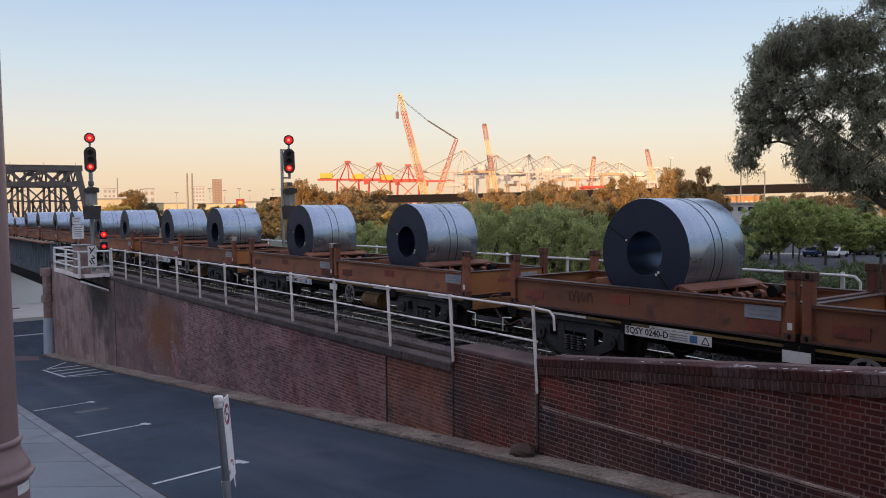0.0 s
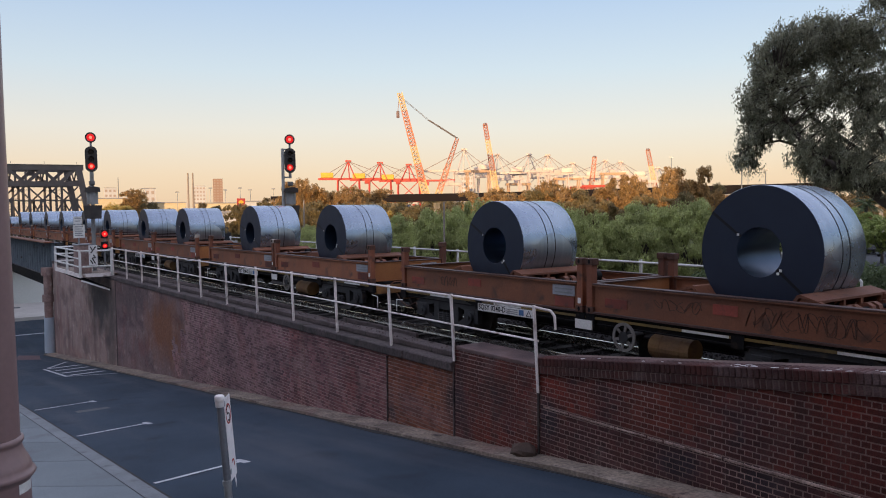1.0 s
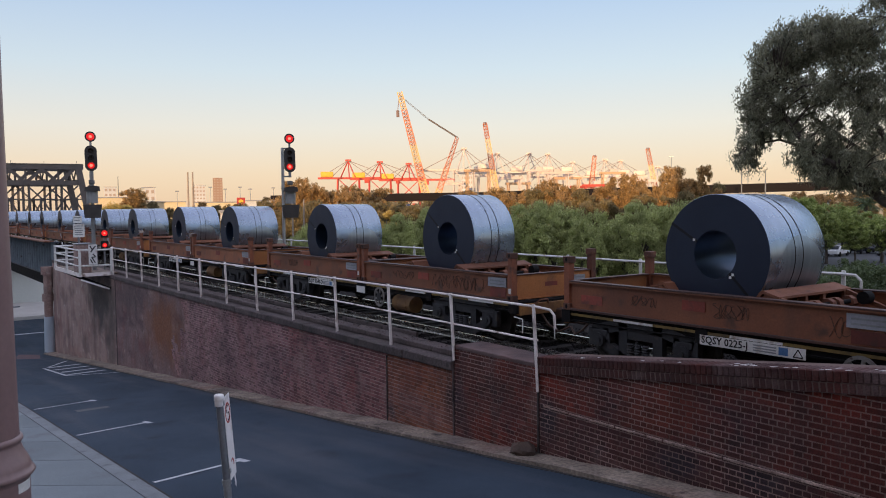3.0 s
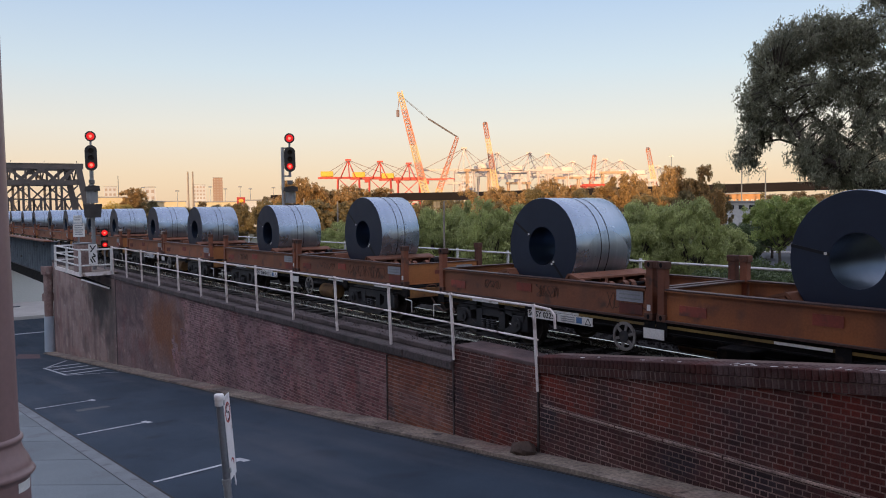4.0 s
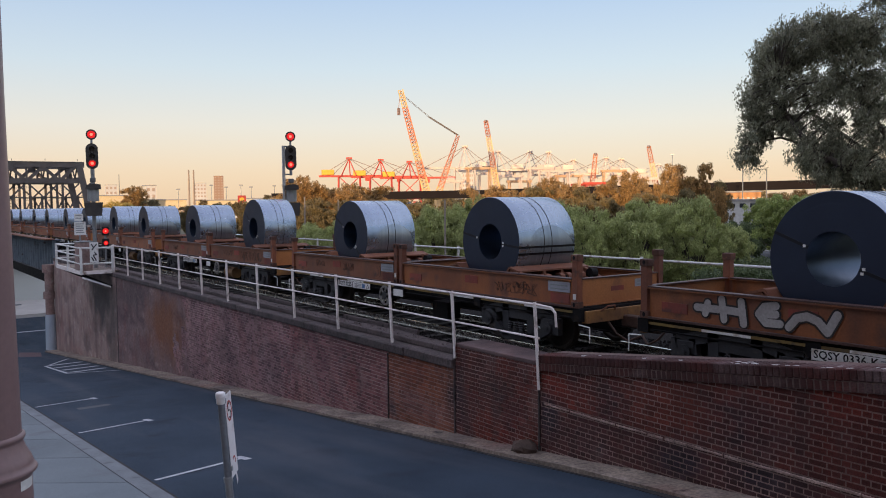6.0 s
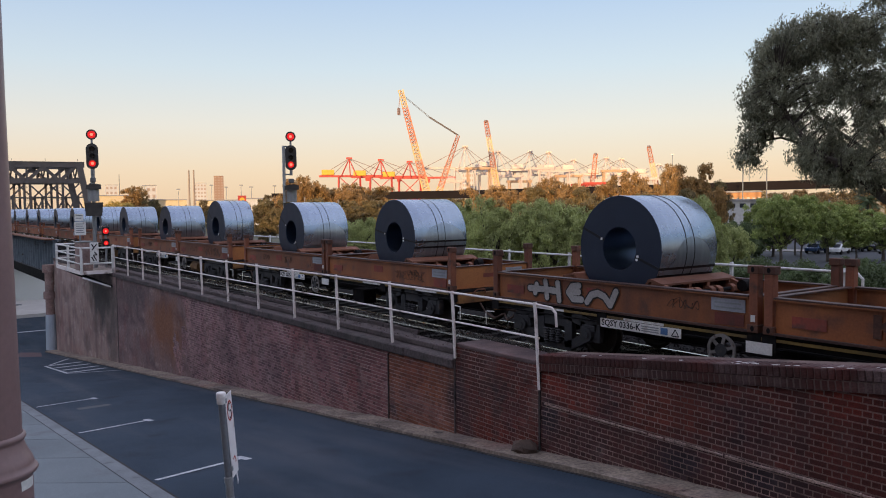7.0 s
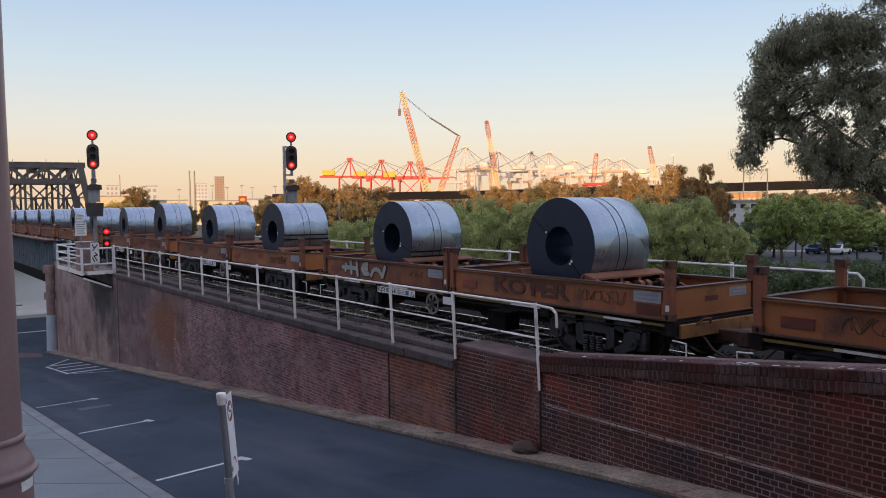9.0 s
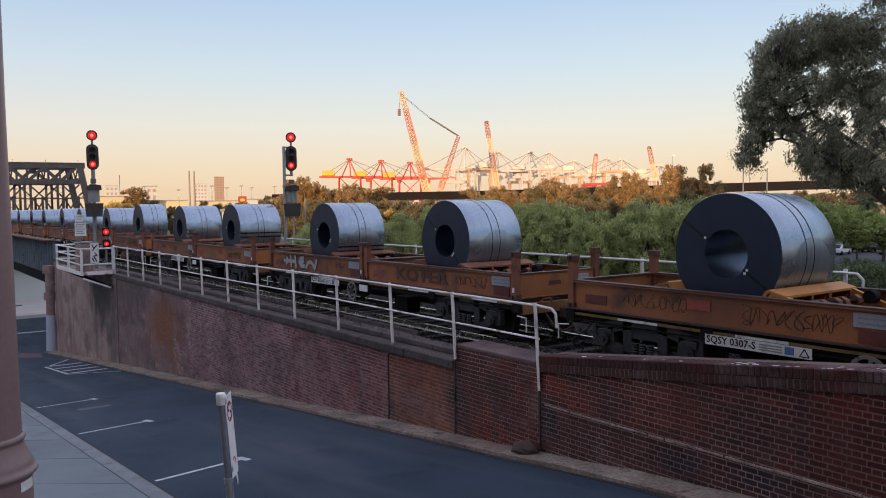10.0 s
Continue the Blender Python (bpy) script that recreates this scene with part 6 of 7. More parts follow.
# the big gum at the edge of the view
def big_gum():
    rng = np.random.default_rng(8)
    t = thing("gum_tree", "large grey-green eucalyptus with a loose drooping crown", "tree", at=spot(22.5, 34, -4.4), rz=22.5)
    up = 4.4
    # limbs: from the fork outwards
    fork = Vector((0.3, 0, 2.0 + up))
    limbs = []
    for line in (((-1.4, -0.3, 3.05), (-2.7, -0.6, 4.2), (-3.9, -0.8, 5.0), (-4.8, -0.7, 6.3), (-5.2, -0.5, 7.6)), ((-0.9, 0.4, 4.4), (-1.6, 0.6, 5.7), (-2.3, 0.5, 6.8), (-3.0, 0.4, 8.4), (-3.3, 0.3, 9.6)),
                 ((0.6, -0.4, 5.4), (0.1, -0.6, 7.6), (-0.6, -0.7, 9.6)), ((-1.0, 1.2, 4.0), (-2.6, 1.9, 5.3), (-4.2, 1.7, 6.6), (-4.7, 1.6, 8.3)), ((1.6, 0.3, 4.8), (2.2, 0.2, 7.0)),
                 ((-2.0, 1.0, 4.0), (-3.6, 1.2, 5.0), (-5.2, 0.6, 5.6), (-6.3, 0.2, 5.4))):
        limbs.append([fork] + [Vector((x, y, z + up)) for x, y, z in line])
    bm = B()
    tube(bm, (1.7, 0, -0.4), (1.15, 0, 3.2), 0.62, 0.50, n=14)
    tube(bm, (1.15, 0, 3.2), fork, 0.50, 0.42, n=14)
    nodes = []
    for li, pts in enumerate(limbs):
        r = 0.27 if li == 0 else (0.17 if li < 5 else 0.12)
        for a, b in zip(pts, pts[1:]):
            tube(bm, a, b, r, r * 0.74, n=9)
            bmesh.ops.create_icosphere(bm, subdivisions=1, radius=r * 0.76, matrix=Matrix.Translation(b))
            nodes += [a.lerp(b, k / 4) for k in range(1, 5)]
            r *= 0.74
    nodes = np.array([tuple(v) for v in nodes])
    # lobes of the crown: middle, half width, half height, how many sprays
    lobes = ((-6.35, 4.72, 0.32, 0.50, 20), (-6.2, 5.7, 0.5, 0.55, 26), (-6.1, 7.0, 0.6, 0.85, 50), (-5.6, 8.3, 0.75, 0.9, 66), (-4.7, 9.2, 0.95, 0.85, 80), (-3.5, 9.35, 0.9, 0.85, 74), (-4.9, 7.0, 1.1, 1.2, 62), (-3.7, 7.9, 1.3, 1.3, 60), (-2.6, 9.45, 0.8, 0.5, 40), (-5.1, 6.0, 0.9, 0.5, 30),
             (-4.5, 4.9, 0.2, 0.5, 8), (-3.75, 5.3, 0.9, 1.0, 50), (-3.0, 4.6, 1.0, 0.8, 52), (-2.7, 6.5, 1.1, 1.5, 54), (-3.4, 7.2, 0.7, 0.7, 26), (-1.8, 5.8, 0.9, 0.9, 34), (-2.0, 7.1, 0.8, 0.8, 24), (-1.4, 9.9, 0.8, 1.9, 70), (-1.7, 8.0, 1.0, 1.2, 52), (-2.3, 9.0, 0.7, 0.8, 36), (-1.4, 4.5, 1.2, 0.8, 52), (0.6, 7.5, 1.6, 3.0, 60), (0.5, 4.6, 1.4, 0.9, 30),
             (-3.9, 4.2, 0.4, 0.45, 14), (-3.2, 3.95, 0.9, 0.4, 34), (-2.2, 3.8, 0.9, 0.45, 38), (-0.8, 3.75, 1.0, 0.45, 34))
    clumps, radii = [], []
    for lx, lz, rx, rz, cnt in lobes:
        for _ in range(cnt):
            d = rng.normal(0, 1, 3)
            d /= np.linalg.norm(d)
            d *= rng.uniform(0.25, 1.0) ** 0.6
            e = np.array((lx + d[0] * rx, d[1] * 1.9, lz + up + d[2] * rz))
            gap = np.linalg.norm(nodes - e, axis=1)
            s = Vector(nodes[int(gap.argmin())])
            e = Vector(e)
            m = s.lerp(e, 0.55) + Vector((0, 0, 0.12 * (e - s).length))
            tube(bm, s, m, 0.030, 0.020, n=5, caps=False)
            tube(bm, m, e, 0.020, 0.007, n=4, caps=False)
            for k in range(3):
                clumps.append(m.lerp(e, rng.uniform(0.65, 1.05)) + Vector(rng.normal(0, 0.15, 3)))
                radii.append(rng.uniform(0.10, 0.36))
    part("trunk", bm, BARK, t)
    ob = new("crown", leaf_mesh(np.array([tuple(c) for c in clumps]), np.array(radii), 140000, 0.130, 0.32, 1.6, rng, LEAF_GUM, 1.15, 0.6))
    ob.parent = t


big_gum()
G = -4.4
# bushy willows along the bank
WILLOW = "bushy green willow on the low ground"
w1 = tree("willow", WILLOW, (0, 0, 0), 1.6, (0, 0, 4.0), (2.9, 2.9, 3.6), 300, 52000, 0.19, 0.45, 1.9, LEAF_WILLOW, BARK, 21, 0.17, shell=0.7, ragged=0.14)
w2 = tree("willow", WILLOW, (0, 0, 0), 1.8, (0, 0, 4.1), (3.0, 2.8, 3.5), 280, 50000, 0.19, 0.45, 1.9, LEAF_WILLOW, BARK, 22, 0.18, shell=0.7, ragged=0.2)
grove((w1, w2), ((60.06, 64, 280, 0.75, 0.83), (57.61, 62, 340, 0.7, 0.88), (54.73, 60, 50, 0.81, 0.95), (50.69, 57, 76, 0.85, 1.01), (46.33, 57, 75, 0.92, 1.0),
           (48.36, 60, 25, 0.7, 0.96), (43.92, 55, 135, 0.57, 0.83), (40.65, 57, 326, 0.9, 0.97), (36.67, 58, 214, 0.83, 1.01), (38.64, 61, 90, 0.69, 0.94),
           (34.75, 64, 25, 0.72, 0.76), (62.09, 70, 230, 0.75, 0.79), (52.67, 61, 100, 0.71, 0.97), (42.45, 58, 64, 0.6, 0.89),
           (63.9, 74, 5, 0.7, 0.77),))
# car park trees
c1 = tree("park_tree", "upright green street tree in the car park", (0, 0, 0), 2.0, (0, 0, 5.2), (2.7, 2.6, 3.0), 150, 22000, 0.26, 0.5, 0.7, LEAF_GREEN, BARK, 31, 0.19, girth=0.24, shell=0.45, ragged=0.3)
c2 = tree("park_tree", "upright green street tree in the car park", (0, 0, 0), 2.3, (0, 0, 5.4), (2.5, 2.5, 3.0), 120, 18000, 0.26, 0.5, 0.7, LEAF_GREEN, BARK, 32, 0.20, girth=0.16, shell=0.4, ragged=0.35)
grove((c1, c2), ((31.0, 99, 344, 0.95, 1.02), (29.7, 101, 195, 0.9, 0.98), (28.15, 108, 275, 0.95, 0.92), (26.5, 109, 60, 0.95, 0.66), (31.47, 116, 20, 0.9, 0.98),
           (30.1, 120, 110, 0.9, 1.0), (25.0, 112, 345, 1.0, 0.74), (28.95, 126, 60, 1.0, 0.98), (27.2, 131, 200, 1.1, 0.86), (32.3, 122, 300, 0.85, 0.96), (23.6, 118, 130, 1.1, 0.85), (26.0, 140, 250, 1.1, 0.74)))
# gums further off, with low sunlight put into their leaf colour
d1 = tree("roadside_gum", "olive gum tree with low sunlight painted into its leaves", (0, 0, 0), 4.5, (0, 0, 7.6), (5.2, 4.8, 4.0), 170, 21000, 0.42, 0.5, 0.8, LEAF_SUNLIT, PALEBARK, 41, 0.20, girth=0.3, shell=0.45, ragged=0.35, squash=0.55)
grove((d1,), ((64.18, 150, 106, 0.72, 1.15), (60.79, 150, 334, 0.79, 1.03), (50.0, 150, 345, 0.83, 0.97), (46.45, 150, 324, 0.68, 1.09), (44.92, 145, 290, 0.59, 0.97),
           (40.88, 150, 104, 0.79, 1.15), (34.95, 130, 136, 0.30, 0.86), (75.58, 340, 166, 1.14, 1.45), (42.33, 160, 175, 0.58, 1.01),
           (29.58, 180, 340, 0.78, 0.87), (26.27, 180, 80, 0.86, 0.86),))
d2 = tree("roadside_gum", "olive gum tree with low sunlight painted into its leaves", (0, 0, 0), 5.0, (0, 0, 7.4), (4.3, 4.0, 4.2), 120, 16000, 0.42, 0.5, 0.8, LEAF_SUNLIT, PALEBARK, 42, 0.21, girth=0.25, shell=0.4, ragged=0.45, squash=0.55)
grove((d2,), ((62.98, 150, 136, 0.69, 1.0), (61.93, 152, 18, 0.74, 0.96), (59.33, 160, 226, 0.92, 1.0), (65.57, 150, 251, 0.56, 0.98), (51.52, 150, 56, 0.78, 0.93),
           (48.48, 150, 274, 0.78, 0.93), (43.09, 150, 192, 0.65, 0.97), (39.41, 140, 70, 0.52, 0.93), (37.65, 140, 332, 0.72, 1.23), (36.0, 140, 160, 0.48, 1.22),
           (38.56, 145, 164, 0.46, 1.13), (67.07, 210, 285, 0.42, 0.94), (71.1, 210, 0, 0.42, 0.84), (31.13, 165, 115, 0.71, 0.81), (27.9, 170, 30, 0.83, 0.81),))
d3 = tree("roadside_gum", "dull olive-grey gum tree", (0, 0, 0), 3.0, (0, 0, 5.6), (4.2, 4.0, 3.9), 160, 18000, 0.40, 0.5, 0.8, LEAF_DULL, BARK, 43, 0.20, girth=0.25, shell=0.45, ragged=0.35, squash=0.6)
grove((d3,), ((70.16, 170, 205, 0.66, 0.9), (68.62, 140, 245, 0.63, 0.91), (66.87, 135, 110, 0.69, 0.94), (72.23, 190, 330, 0.63, 0.86), (73.34, 200, 300, 0.54, 0.87),
           (63.3, 125, 200, 0.82, 0.93), (61.28, 125, 250, 0.82, 0.89), (59.45, 125, 115, 0.75, 0.89), (47.55, 148, 45, 0.75, 1.14), (44.12, 140, 310, 0.75, 1.1),
           (34.96, 145, 116, 0.52, 1.19), (50.2, 120, 160, 0.79, 0.87), (45.73, 115, 270, 0.79, 0.88), (43.72, 115, 320, 0.76, 0.85), (47.34, 118, 230, 0.78, 0.85),
           (42.53, 118, 350, 0.71, 0.88), (39.79, 120, 60, 0.79, 0.95), (56.17, 115, 195, 0.79, 0.83), (53.7, 115, 255, 0.79, 0.83), (74.43, 200, 270, 0.54, 1.03),
           (65.1, 130, 335, 0.58, 0.95), (57.61, 118, 340, 0.64, 0.85), (37.12, 125, 130, 0.75, 1.01),))
tree("yellow_tree", "small tree with yellowing leaves", spot(58.34, 112, G), 2.5, (0, 0, 5.0), (1.7, 1.7, 2.0), 24, 6000, 0.36, 0.5, 0.4, LEAF_YELLOW, PALEBARK, 51, 0.33)
tree("yellow_tree", "sunlit tree with yellow-green leaves", spot(76.3, 330, G), 3.0, (0, 0, 7.0), (4.6, 4.4, 3.4), 34, 9000, 0.5, 0.5, 0.4, LEAF_YELLOW, PALEBARK, 53, 0.30)
tree("yellow_tree", "small tree with yellowing leaves", spot(77.4, 320, G), 2.5, (0, 0, 6.0), (6.5, 5.8, 4.0), 40, 9000, 0.6, 0.5, 0.4, LEAF_YELLOW, PALEBARK, 52, 0.33)


def far_woods():
    """A belt of low trees beyond the elevated road."""
    rng = np.random.default_rng(90)
    n = 900
    b = np.radians(rng.uniform(14, 66, n))
    d = rng.uniform(400, 470, n)
    z = G + 2.0 + rng.random(n) * (9.0 + 2.5 * np.sin(37 * b) * np.sin(11 * b + 1))
    ob = new("far_woods", leaf_mesh(np.stack([-np.sin(b) * d, np.cos(b) * d, z], -1), rng.uniform(2.0, 4.2, n), 60000, 1.5, 0.6, 0.3, rng, LEAF_DULL))
    tagged(ob, "belt of olive trees beyond the elevated road", "woods", kind="stuff")


far_woods()


def palm(at):
    p = thing("palm_tree", "palm with a round head of arching fronds", "tree", at=at)
    part("trunk", tube(B(), (0, 0, -0.2), (0.15, 0, 7.6), 0.34, 0.26, n=10), BARK, p)
    rnd = random.Random(77)
    for i in range(46):
        a, rise = i * 2.4, rnd.uniform(-0.35, 1.1)
        bm = B()
        pts = []
        for k in range(8):
            q = k / 7 * 2.6
            pts.append(Vector((0.15 + math.cos(a) * q * math.cos(rise * 0.6), math.sin(a) * q * math.cos(rise * 0.6), 7.6 + q * math.sin(rise) - 0.16 * q * q)))
        side = Vector((-math.sin(a), math.cos(a), 0))
        for u, w in zip(pts, pts[1:]):
            beam(bm, u, w, 0.05, 0.03)
            for s in (-1, 1):
                for f in (0.0, 0.33, 0.66):
                    o = u.lerp(w, f)
                    tip = o + side * s * 0.55 + (w - u).normalized() * 0.3 - Vector((0, 0, 0.25))
                    v = [bm.verts.new(x) for x in (o, o + (w - u) * 0.25, tip)]
                    bm.faces.new(v)
        part("frond", bm, LEAF_SHRUB, p)


palm(spot(25.95, 152, G))
sh = tree("bank_shrub", "low dark green shrub on the railway bank", spot(33.5, 40, G), 0.6, (0, 0, 1.5), (2.0, 1.8, 1.3), 30, 9000, 0.15, 0.5, 0.5, LEAF_SHRUB, BARK, 61, 0.30, girth=0.08)
for b, d, rz, sc in ((26.2, 46, 15, 1.45), (29.0, 47, 95, 1.40), (31.8, 46, 175, 1.35), (24.4, 50, 260, 1.5), (33.9, 48, 300, 1.4), (27.6, 54, 330, 1.35), (30.5, 55, 210, 1.4), (27.5, 42, 50, 0.9), (24.6, 38, 120, 1.1), (30.4, 46, 200, 0.8), (37.5, 44, 260, 0.9), (22.0, 44, 310, 1.2), (41.0, 46, 20, 0.8), (34.2, 58, 70, 1.2), (22.8, 80, 280, 1.1), (33.3, 72, 230, 0.8), (26.4, 84, 190, 0.8), (33.25, 112, 20, 1.9), (32.5, 114, 140, 1.75), (33.95, 116, 250, 1.7)):
    c = copy_thing(sh, pose(*spot(b, d, G), 0, 0, rz))
    c.scale = (sc, sc, sc)


# ---- port cranes ----
CRANE_RED = surf("crane_red", (0.55, 0.055, 0.03), (0.48, 0.05, 0.03), 0.05, 0.5, 0, 0, 1)
CRANE_WHITE = surf("crane_cream", (0.68, 0.56, 0.47), (0.56, 0.45, 0.38), 0.05, 0.5, 0, 0, 1)
CRANE_YELLOW = surf("crane_yellow", (0.72, 0.42, 0.03), (0.66, 0.38, 0.03), 0.05, 0.5, 0, 0, 1)
CREAM2 = surf("crane_warm_cream", (0.56, 0.36, 0.20), (0.48, 0.30, 0.17), 0.05, 0.5, 0, 0, 1)
CRANE_STAY = surf("crane_stay", (0.24, 0.17, 0.15), (0.28, 0.20, 0.18), 0.05, 0.6, 0, 0, 1)


def quay_crane(b, d, apex, boom, paint, house, label, back=34.0, front=52.0, turn=0.0):
    """A ship-to-shore crane; apex and boom are heights in metres."""
    c = thing("quay_crane", label, "port crane", "cranes in the port", at=spot(b, d, G), rz=b + turn)
    ap, bo = apex - G, boom - G
    for x in (-13, 13):
        for y in (-9, 9):
            bm = B()
            beam(bm, (x, y, 0), (x * 0.92, y * 0.8, bo), 1.5)
            part("leg", bm, paint, c)
        bm = B()
        beam(bm, (x, -9, bo * 0.42), (x, 9, bo * 0.42), 1.4, 1.8)
        beam(bm, (x, -9, bo * 0.42), (x * 0.95, 8, bo), 0.8)
        part("portal_beam", bm, paint, c)
    for y in (-9, 9):
        bm = B()
        beam(bm, (-13, y, bo * 0.42), (13, y, bo * 0.42), 1.4, 1.8)
        beam(bm, (-13, y, bo * 0.42), (12, y * 0.8, bo), 0.7)
        beam(bm, (13, y, bo * 0.42), (-12, y * 0.8, bo), 0.7)
        part("sill_beam", bm, paint, c)
    bm = B()
    for y in (-2.5, 2.5):
        beam(bm, (-back, y, bo), (front, y, bo), 1.1, 2.1)
    for i in range(12):
        x = -back + (front + back) * i / 11
        beam(bm, (x, -2.5, bo + 0.6), (x, 2.5, bo + 0.6), 0.6)
    part("boom", bm, paint, c)
    for x in (-9, 1, 8):
        bm = B()
        for y in (-5, 5):
            beam(bm, (x, y, bo), (0, y * 0.25, ap), 1.0 if x == 1 else 0.9)
        part("mast_frame", bm, paint, c)
    bm = B()
    box(bm, -3.4, 3.4, -2.2, 2.2, ap - 0.9, ap + 1.2)
    part("apex", bm, paint, c)
    for x in (-back + 3, -back * 0.55, front * 0.5, front - 3):
        bm = B()
        for y in (-2.0, 2.0):
            beam(bm, (0, y, ap), (x, y, bo + 1.2), 0.45)
        part("stay", bm, CRANE_STAY, c)
    bm = B()
    box(bm, -back + 3, -back + 17, -4.5, 4.5, bo + 1.4, bo + 7.2, 0.4)
    part("machine_house", bm, house, c)
    bm = B()
    box(bm, 18, 23, -2, 2, bo - 5.5, bo - 1.4, 0.3)
    part("cab", bm, paint, c)


def yard_crane(b, d, top, wide, paint):
    c = thing("yard_crane", "cream gantry crane over the container yard", "port crane", "cranes in the port", at=spot(b, d, G), rz=b + 12)
    h = top - G
    for x in (-wide / 2, wide / 2):
        for y in (-5, 5):
            part("leg", beam(B(), (x, y, 0), (x, y, h), 1.35), paint, c)
        part("sill_beam", beam(B(), (x, -6, 1.5), (x, 6, 1.5), 1.0), paint, c)
        part("brace", beam(B(), (x, -5, h * 0.5), (x, 5, h), 0.5), paint, c)
    for y in (-2.5, 2.5):
        part("bridge_beam", beam(B(), (-wide / 2 - 3, y, h), (wide / 2 + 3, y, h), 1.2, 2.5), paint, c)
    part("trolley", box(B(), -4, 3, -3, 3, h + 1, h + 4.5, 0.3), CRANE_WHITE, c)


for i, b in enumerate((53.6, 51.6, 50.9, 49.4, 48.7, 47.2, 45.9, 45.2, 44.1, 43.1, 42.0, 40.8, 39.9)):
    yard_crane(b, 860 + 23 * (i % 3), (26 if i in (8, 9) else 30 + 5 * ((i * 7) % 4)), 22 + 3 * (i % 2), CRANE_RED if i in (8, 9) else (CREAM2 if i % 3 == 1 else CRANE_WHITE))
RED_L, WHITE_L = "red ship-to-shore container crane with a yellow machine house", "cream ship-to-shore container crane far off in the port"
for b, ap, bo in ((60.98, 58.4, 38.5), (58.71, 56.3, 37.5), (56.63, 54.1, 36.0)):
    quay_crane(b, 900, ap, bo, CRANE_RED, CRANE_YELLOW, RED_L)
for b, d, ap, bo in ((52.60, 950, 74.6, 49), (50.2, 980, 70, 47), (47.91, 1000, 70.7, 47), (46.58, 1000, 69.6, 46), (44.8, 1020, 60, 42), (42.52, 1050, 64.0, 43), (41.46, 1050, 62.1, 42), (38.9, 1080, 55, 38)):
    quay_crane(b, d, ap, bo, CRANE_WHITE, CRANE_WHITE, WHITE_L, turn=180)


def lattice(bm, a, b, w0, w1, bays):
    a, b = Vector(a), Vector(b)
    z = (b - a).normalized()
    x = Vector((0, 0, 1)).cross(z).normalized()
    y = z.cross(x)

    def corner(t, i):
        w = (w0 + (w1 - w0) * t) / 2
        return a.lerp(b, t) + x * w * (1, 1, -1, -1)[i] + y * w * (1, -1, -1, 1)[i]
    ch = max(w0, w1) * 0.19
    for i in range(4):
        beam(bm, corner(0, i), corner(1, i), ch)
        for k in range(bays):
            beam(bm, corner(k / bays, i), corner((k + 1) / bays, (i + 1) % 4), ch * 0.6)
            beam(bm, corner(k / bays, i), corner(k / bays, (i + 1) % 4), ch * 0.5)


def jib(parent, a, b, w0, w1, paints, name="jib_section"):
    a, b = Vector(a), Vector(b)
    n = len(paints)
    for i, p in enumerate(paints):
        bm = B()
        lattice(bm, a.lerp(b, i / n), a.lerp(b, (i + 1) / n), w0 + (w1 - w0) * i / n, w0 + (w1 - w0) * (i + 1) / n, 5)
        part(name, bm, p, parent)


RUSTCRANE = surf("crane_rust_red", (0.42, 0.12, 0.06), (0.34, 0.10, 0.05), 0.05, 0.6, 0, 0, 1)
SALMON = surf("crane_salmon", (0.56, 0.17, 0.075), (0.48, 0.15, 0.07), 0.05, 0.5, 0, 0, 1)
CREAM = surf("crane_pale", (0.66, 0.42, 0.17), (0.56, 0.35, 0.14), 0.05, 0.5, 0, 0, 1)


def crawler_crane():
    c = thing("crawler_crane", "tall lattice crawler crane in pale orange and cream", "crane")
    foot, tip, mast = spot(55.05, 700, G + 2), spot(57.21, 700, 106), spot(53.08, 700, 65.8)
    jib(c, foot, tip, 6.4, 4.0, (CREAM, CREAM, SALMON, CREAM, SALMON, SALMON, CREAM))
    jib(c, Vector(foot) + Vector((0, 0, 0)), mast, 5.6, 2.6, (CREAM, SALMON, RUSTCRANE), "mast_section")
    bm = B()
    mid = Vector(spot(55.15, 700, 82))
    for o in (-0.8, 0.8):
        beam(bm, Vector(tip) + Vector((0, o, -3)), mid + Vector((0, o, 0)), 0.3)
        beam(bm, mid + Vector((0, o, 0)), Vector(mast) + Vector((0, o, 0)), 0.75)
    part("pendant", bm, TRUSS, c)
    bm = B()
    tp = Vector(tip) + Vector(spot(57.5, 1, 0)) * 0
    hook = Vector(spot(57.36, 700, 90))
    beam(bm, tp, hook, 0.6)
    box(bm, hook.x - 1, hook.x + 1, hook.y - 1, hook.y + 1, hook.z - 6, hook.z)
    part("hook_block", bm, CRANE_STAY, c)
    bm = B()
    f = Vector(foot)
    box(bm, f.x - 9, f.x + 9, f.y - 6, f.y + 6, G, G + 8)
    part("crawler_base", bm, SALMON, c)


crawler_crane()
for b0, b1, d, z1, paints in ((50.0, 51.07, 800, 88.5, (CREAM, CREAM, CREAM, RUSTCRANE, CREAM, RUSTCRANE)), (43.7, 43.26, 900, 60, (RUSTCRANE, RUSTCRANE, SALMON)), (38.75, 39.60, 900, 66.6, (CREAM, RUSTCRANE, CREAM, RUSTCRANE))):
    c = thing("harbour_crane", "lattice jib of a harbour crane in red and cream", "crane")
    jib(c, spot(b0, d, G), spot(b1, d, z1), 6.0, 3.8, paints)
    bm = B()
    p = Vector(spot(b1, d, z1))
    box(bm, p.x - 1.5, p.x + 1.5, p.y - 1.5, p.y + 1.5, p.z - 1.6, p.z + 1.2, 0.5)
    part("jib_head", bm, CRANE_STAY, c)
    bm = B()
    f = Vector(spot(b0, d, G))
    tube(bm, f, f + Vector((0, 0, 26)), 4.5, 3.5, n=10)
    part("tower", bm, CREAM, c)


